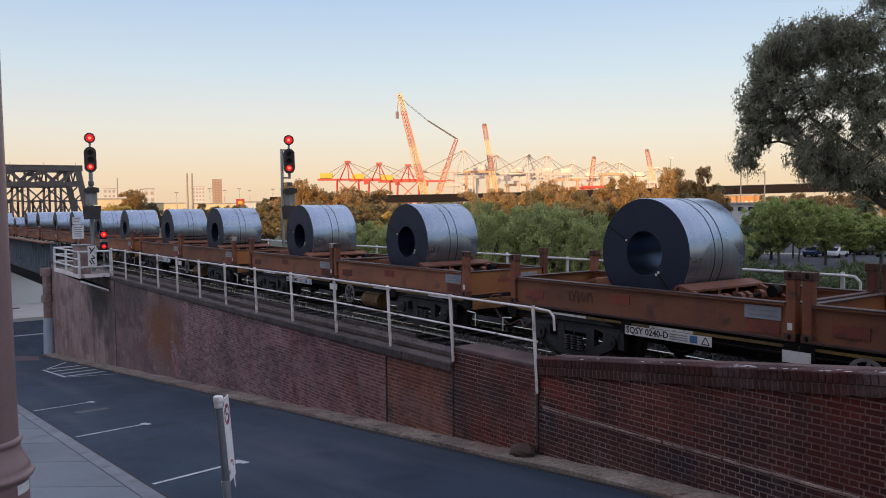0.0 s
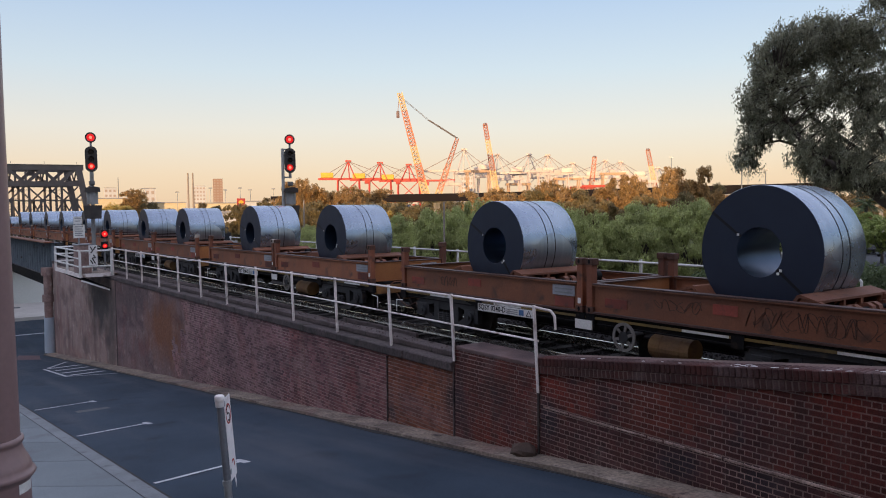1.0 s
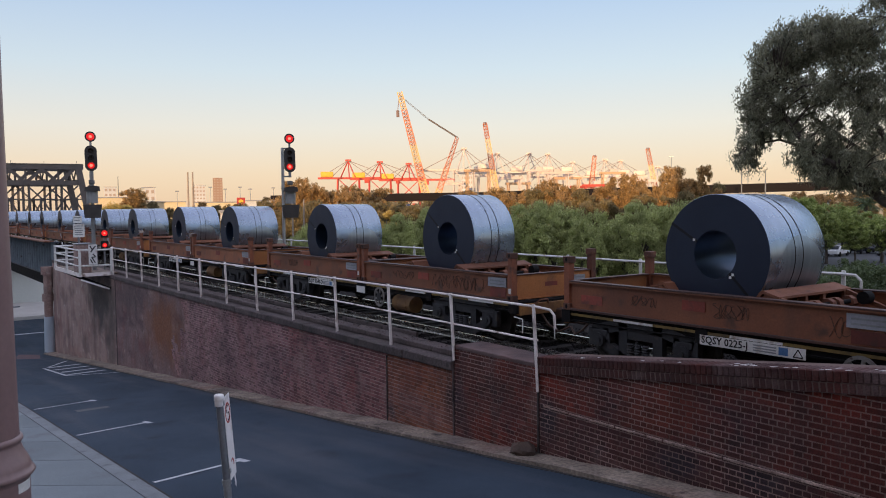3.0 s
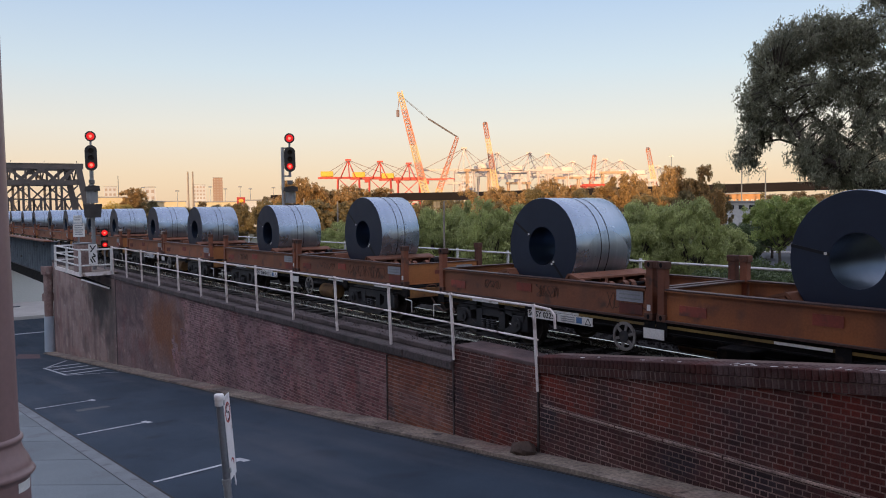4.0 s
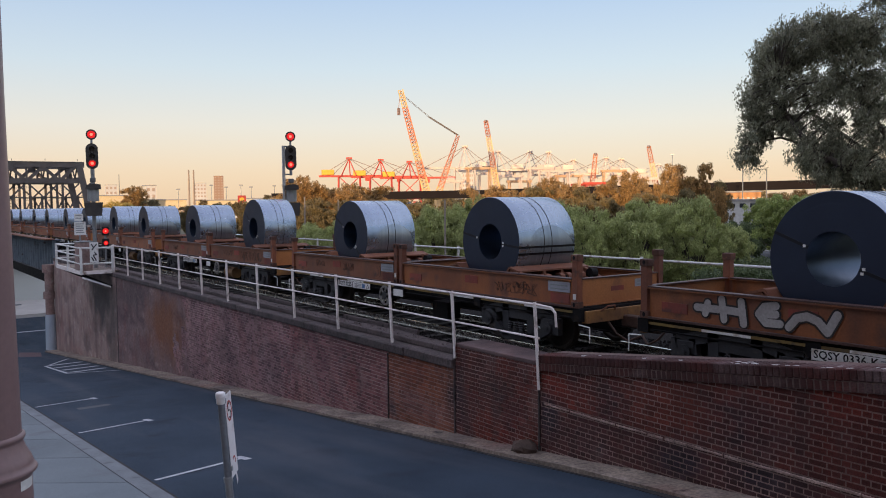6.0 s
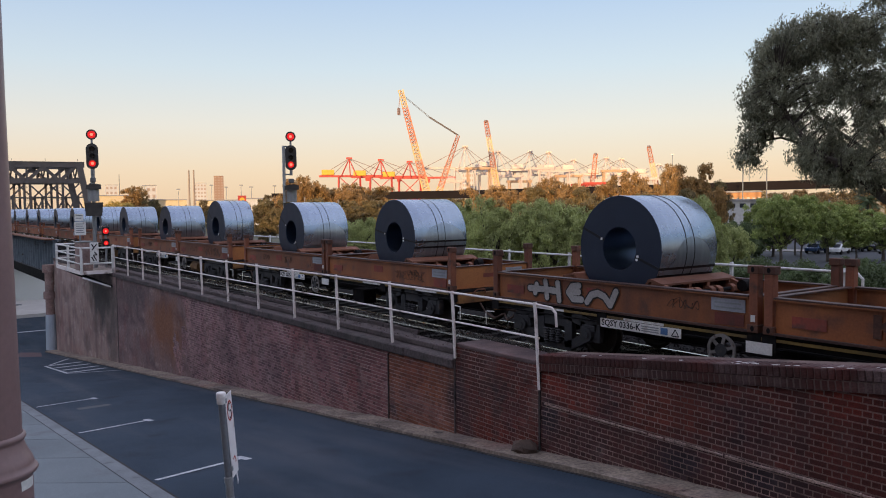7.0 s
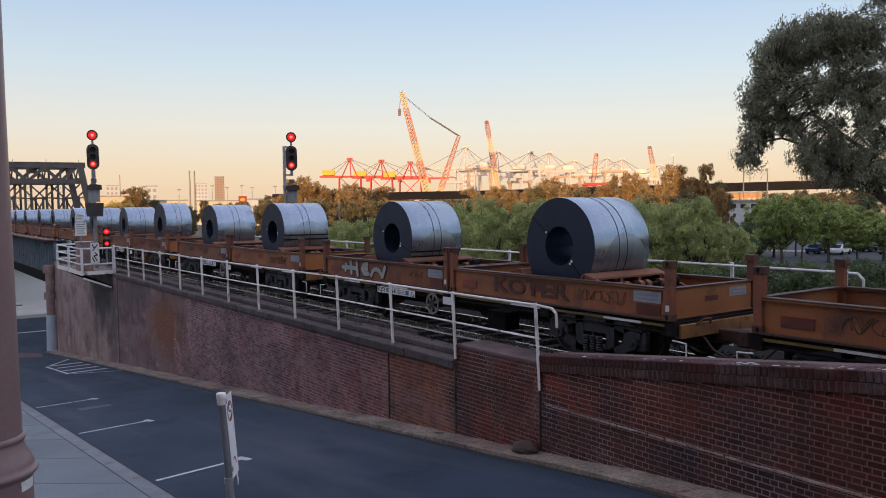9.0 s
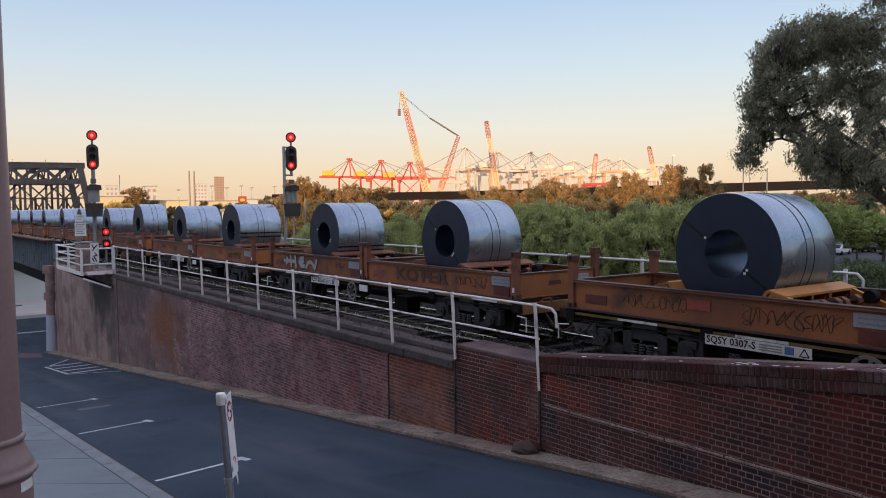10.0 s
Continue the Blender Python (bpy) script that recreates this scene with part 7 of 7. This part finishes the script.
# stacks of containers on the quay
BOXPAINT = [surf("box_" + n, c, tuple(v * 0.85 for v in c), 0.05, 0.6, 0, 0, 1) for n, c in (("red", (0.50, 0.09, 0.05)), ("white", (0.66, 0.62, 0.58)), ("blue", (0.10, 0.20, 0.42)), ("orange", (0.60, 0.25, 0.06)), ("grey", (0.34, 0.35, 0.37)))]
BOXWORD = ("red", "white", "blue", "orange", "grey")
rnd = random.Random(5)
for i in range(46):
    k = rnd.choice((0, 0, 1, 1, 2, 3, 4))
    b, d, rows = 62.5 - 0.52 * i + rnd.uniform(-0.15, 0.15), 800 + 30 * (i % 3), rnd.choice((2, 3, 4, 5))
    st = thing("container_stack", f"stack of {BOXWORD[k]} shipping containers on the quay", "containers", "container stacks in the port", at=spot(b, d, G), rz=b + rnd.choice((-8, 4, 82)))
    for j in range(rows + 2):
        part("container", box(B(), -6.1, 6.1, -1.22, 1.22, 2.62 * j + 0.02, 2.62 * j + 2.60), BOXPAINT[k if rnd.random() < 0.6 else rnd.randrange(5)], st)


# ---- elevated road ----
def overpass():
    o = thing("elevated_road", "dark elevated freeway on concrete piers", "bridge")
    a, b = Vector(spot(66, 380, 0)), Vector(spot(16, 360, 0))
    n = 16
    for i in range(n):
        p, q = a.lerp(b, i / n), a.lerp(b, (i + 1) / n)
        bm = B()
        p.z, q.z = 7.3 + 0.27 * max(0, i - 5), 7.3 + 0.27 * max(0, i - 4)
        beam(bm, p, q, 14, 1.4)
        part("deck_span", bm, PARAPET, o)
        bm = B()
        nrm = Vector((q.y - p.y, p.x - q.x, 0)).normalized() * 6.9
        s = -1 if (p - nrm).length < (p + nrm).length else 1
        p2, q2 = p + nrm * s, q + nrm * s
        p2.z, q2.z = p.z + 1.6, q.z + 1.6
        beam(bm, p2, q2, 0.3, 1.9)
        part("parapet", bm, PARAPET, o)
        bm = B()
        box(bm, p.x - 1, p.x + 1, p.y - 1, p.y + 1, G - 1, 6)
        part("pier", bm, CONCRETE, o)


PARAPET = surf("dark_parapet", (0.012, 0.010, 0.011), (0.018, 0.014, 0.014), 0.05, 0.8, 0, 0, 2)
PARAPET.node_tree.nodes["Principled BSDF"].inputs["Specular IOR Level"].default_value = 0.1
overpass()

# ---- buildings and masts far off ----
CREAMWALL = surf("cream_sheeting", (0.62, 0.50, 0.30), (0.56, 0.45, 0.28), 0.05, 0.6, 0, 0, 2)
PALEWALL = surf("pale_wall", (0.55, 0.54, 0.52), (0.48, 0.47, 0.46), 0.05, 0.6, 0, 0, 2)
BROWNWALL = surf("brown_tower_wall", (0.32, 0.20, 0.14), (0.28, 0.18, 0.13), 0.02, 0.7, 0, 0, 2)
GREYROOF = surf("grey_roof", (0.22, 0.22, 0.23), (0.27, 0.27, 0.28), 0.05, 0.6, 0, 0, 2)
HAZEGLASS = surf("far_window", (0.34, 0.27, 0.22), (0.38, 0.30, 0.24), 0.5, 0.4, 0, 0, 2)
GLASS = surf("window_glass", (0.03, 0.035, 0.045), (0.04, 0.045, 0.05), 0.5, 0.1, 0, 0, 2)


def building(name, label, b, d, wide, deep, top, base=G, walls=CREAMWALL, rows=2, cols=6, roof=GREYROOF, sill=0.6, tall=0.24):
    t = thing(name, label, "building", at=spot(b, d, base), rz=b)
    h = top - base
    bm = B()
    box(bm, -wide / 2, wide / 2, 0, deep, 0, h)
    wl2 = part("wall", bm, walls, t)
    bm = B()
    box(bm, -wide / 2 - 0.3, wide / 2 + 0.3, -0.3, deep + 0.3, h, h + 0.5)
    part("roof", bm, roof, t)
    for r in range(rows):
        for c in range(cols):
            x = -wide / 2 + wide * (c + 0.5) / cols
            z = h * (r + sill) / (rows + 0.2)
            bm = B()
            w2, h2 = wide / cols * 0.28, h / (rows + 0.2) * tall
            box(bm, x - w2, x + w2, -0.12, 0.05, z - h2, z + h2)
            part("window", bm, HAZEGLASS if d > 380 else GLASS, t)
    return t


building("warehouse", "cream warehouse in low sunlight", 77.4, 400, 20, 20, 9.5, rows=1, cols=4)
building("warehouse", "cream warehouse in low sunlight", 73.9, 420, 24, 20, 7.6, rows=1, cols=4)
building("warehouse", "low cream warehouse in low sunlight", 69.2, 400, 34, 20, 7.0, rows=1, cols=6)
building("warehouse", "white factory building in low sunlight", 67.4, 330, 16, 12, 6.8, walls=PALEWALL, rows=1, cols=3)
# the orange of this wall stands for low sunlight
building("warehouse", "shed under the elevated road, orange low sunlight put into its wall colour", 33.7, 310, 16, 10, 7.0, walls=surf("sunlit_sheeting", (0.52, 0.23, 0.06), (0.30, 0.13, 0.05), 0.4, 0.6, 0, 0, 2), rows=2, cols=9)
building("ship_bridge", "white superstructure of a moored ship", 52.4, 940, 13, 12, 43, walls=PALEWALL, rows=8, cols=5)
building("ship_bridge", "white superstructure of a moored ship", 46.9, 960, 22, 12, 27, walls=PALEWALL, rows=4, cols=7)
building("office_block", "pale tall office block", 74.55, 600, 7, 10, 20, walls=PALEWALL, rows=5, cols=2)
building("apartment_tower", "brown concrete residential tower far off", 70.1, 1500, 17, 14, 63, walls=BROWNWALL, rows=14, cols=3)
building("apartment_tower", "grey residential block far off", 71.35, 1500, 22, 14, 50, walls=PALEWALL, rows=8, cols=4)
building("apartment_tower", "grey residential block far off", 77.05, 1200, 16, 14, 38, walls=PALEWALL, rows=6, cols=3)
building("depot", "low white depot with a dark roof", 32.4, 185, 30, 14, 3.4, walls=PALEWALL, rows=1, cols=14, sill=1.06, tall=0.07)
building("kiosk", "narrow white equipment kiosk", 69.4, 150, 3.0, 2.5, 2.6, walls=PALEWALL, rows=1, cols=1)


def thin_mast(name, label, cat, b, d, z, r, head=False, mat=None, lattice_w=0.0):
    t = thing(name, label, cat, at=spot(b, d, G), rz=b)
    bm = B()
    if lattice_w:
        lattice(bm, (0, 0, 0), (0, 0, z - G), lattice_w, lattice_w * 0.6, 9)
    else:
        tube(bm, (0, 0, 0), (0, 0, z - G), r, r * 0.7, n=8)
    part("shaft", bm, mat or GREY, t)
    if head:
        bm = B()
        box(bm, -0.9 * d / 400, 0.9 * d / 400, -0.3, 0.3, z - G - 0.2, z - G + 0.4)
        part("lamp_head", bm, GREY, t)


for b, z in ((72.08, 74), (71.76, 74)):
    thin_mast("chimney", "slim pale brown power station chimney", "chimney", b, 1500, z, 1.8, mat=surf("chimney_concrete", (0.34, 0.27, 0.21), (0.28, 0.22, 0.18), 0.05, 0.8, 0, 0, 2))
thin_mast("radio_mast", "thin grey lattice radio mast", "mast", 76.55, 600, 28, 0.5, lattice_w=2.2)
for b, d, z in ((38.0, 500, 33), (33.4, 260, 15.5), (31.9, 250, 13.5), (70.6, 420, 15), (69.6, 420, 14), (67.9, 420, 14), (68.6, 420, 15), (72.8, 420, 13), (66.3, 400, 14), (51.6, 320, 16), (75.0, 500, 17)):
    thin_mast("light_mast", "slim grey floodlight mast far off", "lamp post", b, d, z, 0.22, True)
thin_mast("street_lamp", "slim grey street lamp on the elevated road", "street lamp", 33.0, 345, 22, 0.14)
for b, d in ((65.0, 100), (64.2, 104), (61.8, 96), (54.1, 50)):
    thin_mast("power_pole", "pale timber power pole", "power pole", b, d, (3.4 if b < 60 else 3.9) if b < 64 else 4.4, 0.13 if d > 60 else 0.075, mat=PALEBARK)

s = thing("roadside_sign", "square red roadside sign with a yellow shape", "sign", at=spot(68.55, 300, G), rz=68.55)
bm = B()
tube(bm, (0, 0, 0), (0, 0, 9.5), 0.25, n=8)
part("post", bm, GREY, s)
bm = B()
box(bm, -1.5, 1.5, -0.4, 0.0, 9.4, 12.2)
bd = part("board", bm, RED, s)
bm = B()
prism(bm, [(0.9 * math.cos(a), -0.42, 10.8 + 0.7 * math.sin(a)) for a in [i * math.pi / 6 for i in range(12)]], (0, -0.05, 0))
part("emblem", bm, CRANE_YELLOW, bd)


# ---- car park ----
def car(paint, label, at, rz):
    c = thing("car", label, "car", "parked cars", at=at, rz=rz)
    bm = B()
    pr = [(-2.2, 0.35), (-2.2, 0.85), (-1.5, 0.95), (-0.8, 1.42), (0.7, 1.45), (1.45, 1.0), (2.15, 0.85), (2.25, 0.35)]
    prism(bm, [(x, -0.85, z) for x, z in pr], (0, 1.7, 0))
    bmesh.ops.bevel(bm, geom=bm.edges[:], offset=0.06, segments=1, affect="EDGES")
    body = part("body", bm, paint, c)
    for s in (-1, 1):
        bm = B()
        prism(bm, [(-1.25, s * 0.86, 0.98), (-0.72, s * 0.86, 1.34), (0.62, s * 0.86, 1.36), (1.15, s * 0.86, 1.0)], (0, s * 0.012, 0))
        part("side_window", bm, GLASS, body)
        for x in (-1.35, 1.4):
            bm = B()
            tube(bm, (x, s * 0.70, 0.32), (x, s * 0.90, 0.32), 0.32, n=14)
            part("wheel", bm, BLACK, c)
    for x0, x1, z0, z1 in ((-1.52, -0.84, 0.99, 1.40), (1.44, 0.74, 1.03, 1.42)):
        bm = B()
        dx = 0.012 if x0 > 0 else -0.012
        prism(bm, [(x0, -0.66, z0), (x0, 0.66, z0), (x1, 0.60, z1), (x1, -0.60, z1)], (dx * 2, 0, 0.02))
        part("screen", bm, GLASS, body)
    return c


CARS = {"white": surf("car_white", (0.75, 0.76, 0.78), (0.70, 0.71, 0.73), 1, 0.25, 0, 0, 10, spread=0.02), "dark": surf("car_dark", (0.03, 0.033, 0.04), (0.04, 0.042, 0.05), 1, 0.2, 0.2, 0, 10, spread=0.02),
        "silver": surf("car_silver", (0.40, 0.42, 0.45), (0.36, 0.38, 0.40), 1, 0.25, 0.6, 0, 10, spread=0.02), "blue": surf("car_blue", (0.03, 0.06, 0.13), (0.035, 0.065, 0.14), 1, 0.25, 0.2, 0, 10, spread=0.02)}
for b, d, k, rz in ((27.5, 125, "white", 97), (26.25, 133, "dark", 94), (25.3, 134, "dark", 98), (24.6, 128, "silver", 94), (28.85, 126, "blue", 100), (26.75, 140, "silver", 96)):
    car(CARS[k], f"{k} parked car on the asphalt", spot(b, d, G + 0.04), rz)
bm = B()
a1, a2, a3, a4 = spot(32.6, 100, G + 0.03), spot(18, 96, G + 0.03), spot(18, 190, G + 0.03), spot(33, 180, G + 0.03)
bm.faces.new([bm.verts.new(p) for p in (a1, a4, a3, a2)])
bmesh.ops.recalc_face_normals(bm, faces=bm.faces[:])
for f in bm.faces:
    if f.normal.z < 0:
        f.normal_flip()
tagged(part("car_park", bm, surf("pale_asphalt", (0.042, 0.046, 0.054), (0.056, 0.060, 0.068), 0.1, 0.85, 0, 0.2, 10)), "grey asphalt car park beyond the bank", "car park", kind="structure")

for b1, b2, d in ((33.4, 28.4, 129), (28.0, 20.0, 142)):
    bm = B()
    quad = [Vector(spot(b1, d, G)), Vector(spot(b2, d, G)), Vector(spot(b2, d + 4.5, G)), Vector(spot(b1, d + 4.5, G))]
    prism(bm, quad, (0, 0, 0.14))
    tagged(part("footpath", bm, CONCRETE), "pale concrete footpath along the car park", "pavement", kind="structure")

# ---- unseen blocks behind the camera, added to keep the low sun off the foreground ----
for xa, xb, h in ((-260, -136, 7), (-135.5, -99, 21), (-98, -45, 7.5), (-44.5, -10, 11), (-9.5, 18, 14), (18.5, 110, 18)):
    bm = B()
    box(bm, xa, xb, -31, -25, -9, h)
    tagged(part("street_facade", bm, CONCRETE), "plain unseen block behind the viewpoint, added to shade the foreground", "building", kind="structure")
# an added, unseen block takes sky light off the right-hand wall and wagons
bm = B()
box(bm, -8.5, 2, -14, -2.4, -1, 14)
box(bm, 2, 44, -14, -2.4, -1, 25)
tagged(part("corner_building", bm, BROWNWALL), "plain unseen block at the footpath, added to darken the right-hand side", "building", kind="structure")
# low block added out of view, so the coils mirror something dark
bm = B()
box(bm, 14, 95, 24, 44, -5, 2.6)
tagged(part("trackside_building", bm, BROWNWALL), "plain low block beyond the view, added to darken the coils' reflections", "building", kind="structure")


# trees added along the bank beyond the view, to darken what the coils mirror
grove((d3,), ((17.0, 56, 30, 1.35, 1.30), (9.5, 52, 120, 1.45, 1.40), (1.5, 56, 200, 1.50, 1.35), (-7.0, 52, 290, 1.40, 1.30), (-16.0, 56, 70, 1.50, 1.40), (-26.0, 60, 160, 1.60, 1.40)))


# ---- bricks of the retaining wall, last ----
def aged(x):
    """The bricks pale and turn mauve away from the joint."""
    v = (-15.0 - x) / 6.5 + random.uniform(-0.09, 0.09)
    return 4 if v < 0.30 else (3 if v < 0.78 else 1)


def bricks():
    pitch_z, mortar = 0.0795, 0.0095
    z0 = -6.6
    singles, verts, faces, old = [], [], [], []
    row = 0
    z = z0
    while z < 1.6:
        head = row % 2
        step = 0.1145 if head else 0.229
        for lo, hi in ((-32.5, -14.78), (-14.78, -12.28), (-12.28, -9.88), (-9.88, 3.0)):
            x = lo
            first = head
            while x < hi - 0.02:
                wide = min(step * (0.5 if first else 1.0), hi - x)
                first = 0
                a, b = x + mortar / 2, x + wide - mortar / 2
                x += wide
                za, zb = max(z, road_z(a, 9.1) + 0.03), max(z, road_z(b, 9.1) + 0.03)
                ta, tb = min(z + pitch_z - mortar, wall_top(a + 1e-3)), min(z + pitch_z - mortar, wall_top(b - 1e-3))
                if ta - za < 0.015 or tb - zb < 0.015 or b - a < 0.02:
                    continue
                whole = za == z and zb == z and ta == tb == z + pitch_z - mortar and abs(b - a - (step - mortar)) < 1e-6
                if whole and -5.6 < a < -4.05 and -0.44 < z < 0.75 and len(singles) < 300:
                    singles.append((a, z, head))
                    continue
                n = len(verts)
                y = WALL_Y + random.uniform(-0.003, 0.003)
                e = 0.006
                verts += [(a, y + 0.02, za), (b, y + 0.02, zb), (b, y + 0.02, tb), (a, y + 0.02, ta), (a + e, y, za + e), (b - e, y, zb + e), (b - e, y, tb - e), (a + e, y, ta - e)]
                old += [aged(x) if lo < -14.8 else (5 if lo < -12.5 else (2 if lo > -9.9 and z < -0.44 else 0))] * 5
                faces += [(n + 4, n + 5, n + 6, n + 7), (n, n + 1, n + 5, n + 4), (n + 1, n + 2, n + 6, n + 5), (n + 2, n + 3, n + 7, n + 6), (n + 3, n, n + 4, n + 7)]
        z += pitch_z
        row += 1
    me = bpy.data.meshes.new("brickwork")
    me.from_pydata(verts, [], faces)
    me.materials.append(BRICKS)
    me.materials.append(OLD_BRICKS)
    me.materials.append(GRIMY_BRICKS)
    me.materials.append(MID_BRICKS)
    me.materials.append(REDDISH_BRICKS)
    me.materials.append(BROWN_BRICKS)
    me.polygons.foreach_set("material_index", np.array(old, dtype=np.int32))
    ob = tagged(new("brickwork", me), "small red-brown bricks with pale mortar", kind="stuff")
    ob.parent = wall
    shared = {}
    for head, w in ((0, 0.2195), (1, 0.105)):
        h, e = pitch_z - mortar, 0.006
        vs = [(0, 0.02, 0), (w, 0.02, 0), (w, 0.02, h), (0, 0.02, h), (e, 0, e), (w - e, 0, e), (w - e, 0, h - e), (e, 0, h - e)]
        m = bpy.data.meshes.new("brick")
        m.from_pydata(vs, [], [(4, 5, 6, 7), (0, 1, 5, 4), (1, 2, 6, 5), (2, 3, 7, 6), (3, 0, 4, 7)])
        m.materials.append(BRICK)
        shared[head] = m
    for x, z, head in singles:
        ob = new("brick", shared[head])
        ob.parent = wall
        ob.matrix_basis = pose(x, WALL_Y + random.uniform(-0.003, 0.003), z)


GRIMY_BRICKS = surf("grimy_bricks", (0.086, 0.026, 0.023), (0.056, 0.021, 0.021), 0.75, 0.9, 0, 0.6, 40, (0.11, 0.034, 0.024), spread=0.32, per=0.34, island=True, wall=0.8,
                    blots=(((-6.97, -0.72), (0.55, 0.28), 0.8, (0.020, 0.017, 0.025)), ((-5.75, -0.62), (0.50, 0.22), 0.75, (0.020, 0.017, 0.025)), ((-9.62, -0.60), (0.28, 0.40), 0.75, (0.022, 0.019, 0.027))))
bricks()
# a pale fillet of old mortar marks the former ground line
FILLET = surf("fillet_mortar", (0.47, 0.35, 0.30), (0.28, 0.19, 0.165), 1.6, 0.95, 0, 0.5, 40, (0.11, 0.07, 0.06), spread=0.4, wall=0.5)
x = -9.75
while x < -3.0:
    w = random.uniform(0.15, 0.7)
    part("mortar_fillet", box(B(), x, x + w, WALL_Y - 0.012, WALL_Y + 0.01, -0.456 + random.uniform(-0.008, 0.004), -0.428 + random.uniform(0, 0.014), 0.006), FILLET, wall, "pale ridge of old mortar")
    x += w + random.uniform(-0.03, 0.04)

motions()
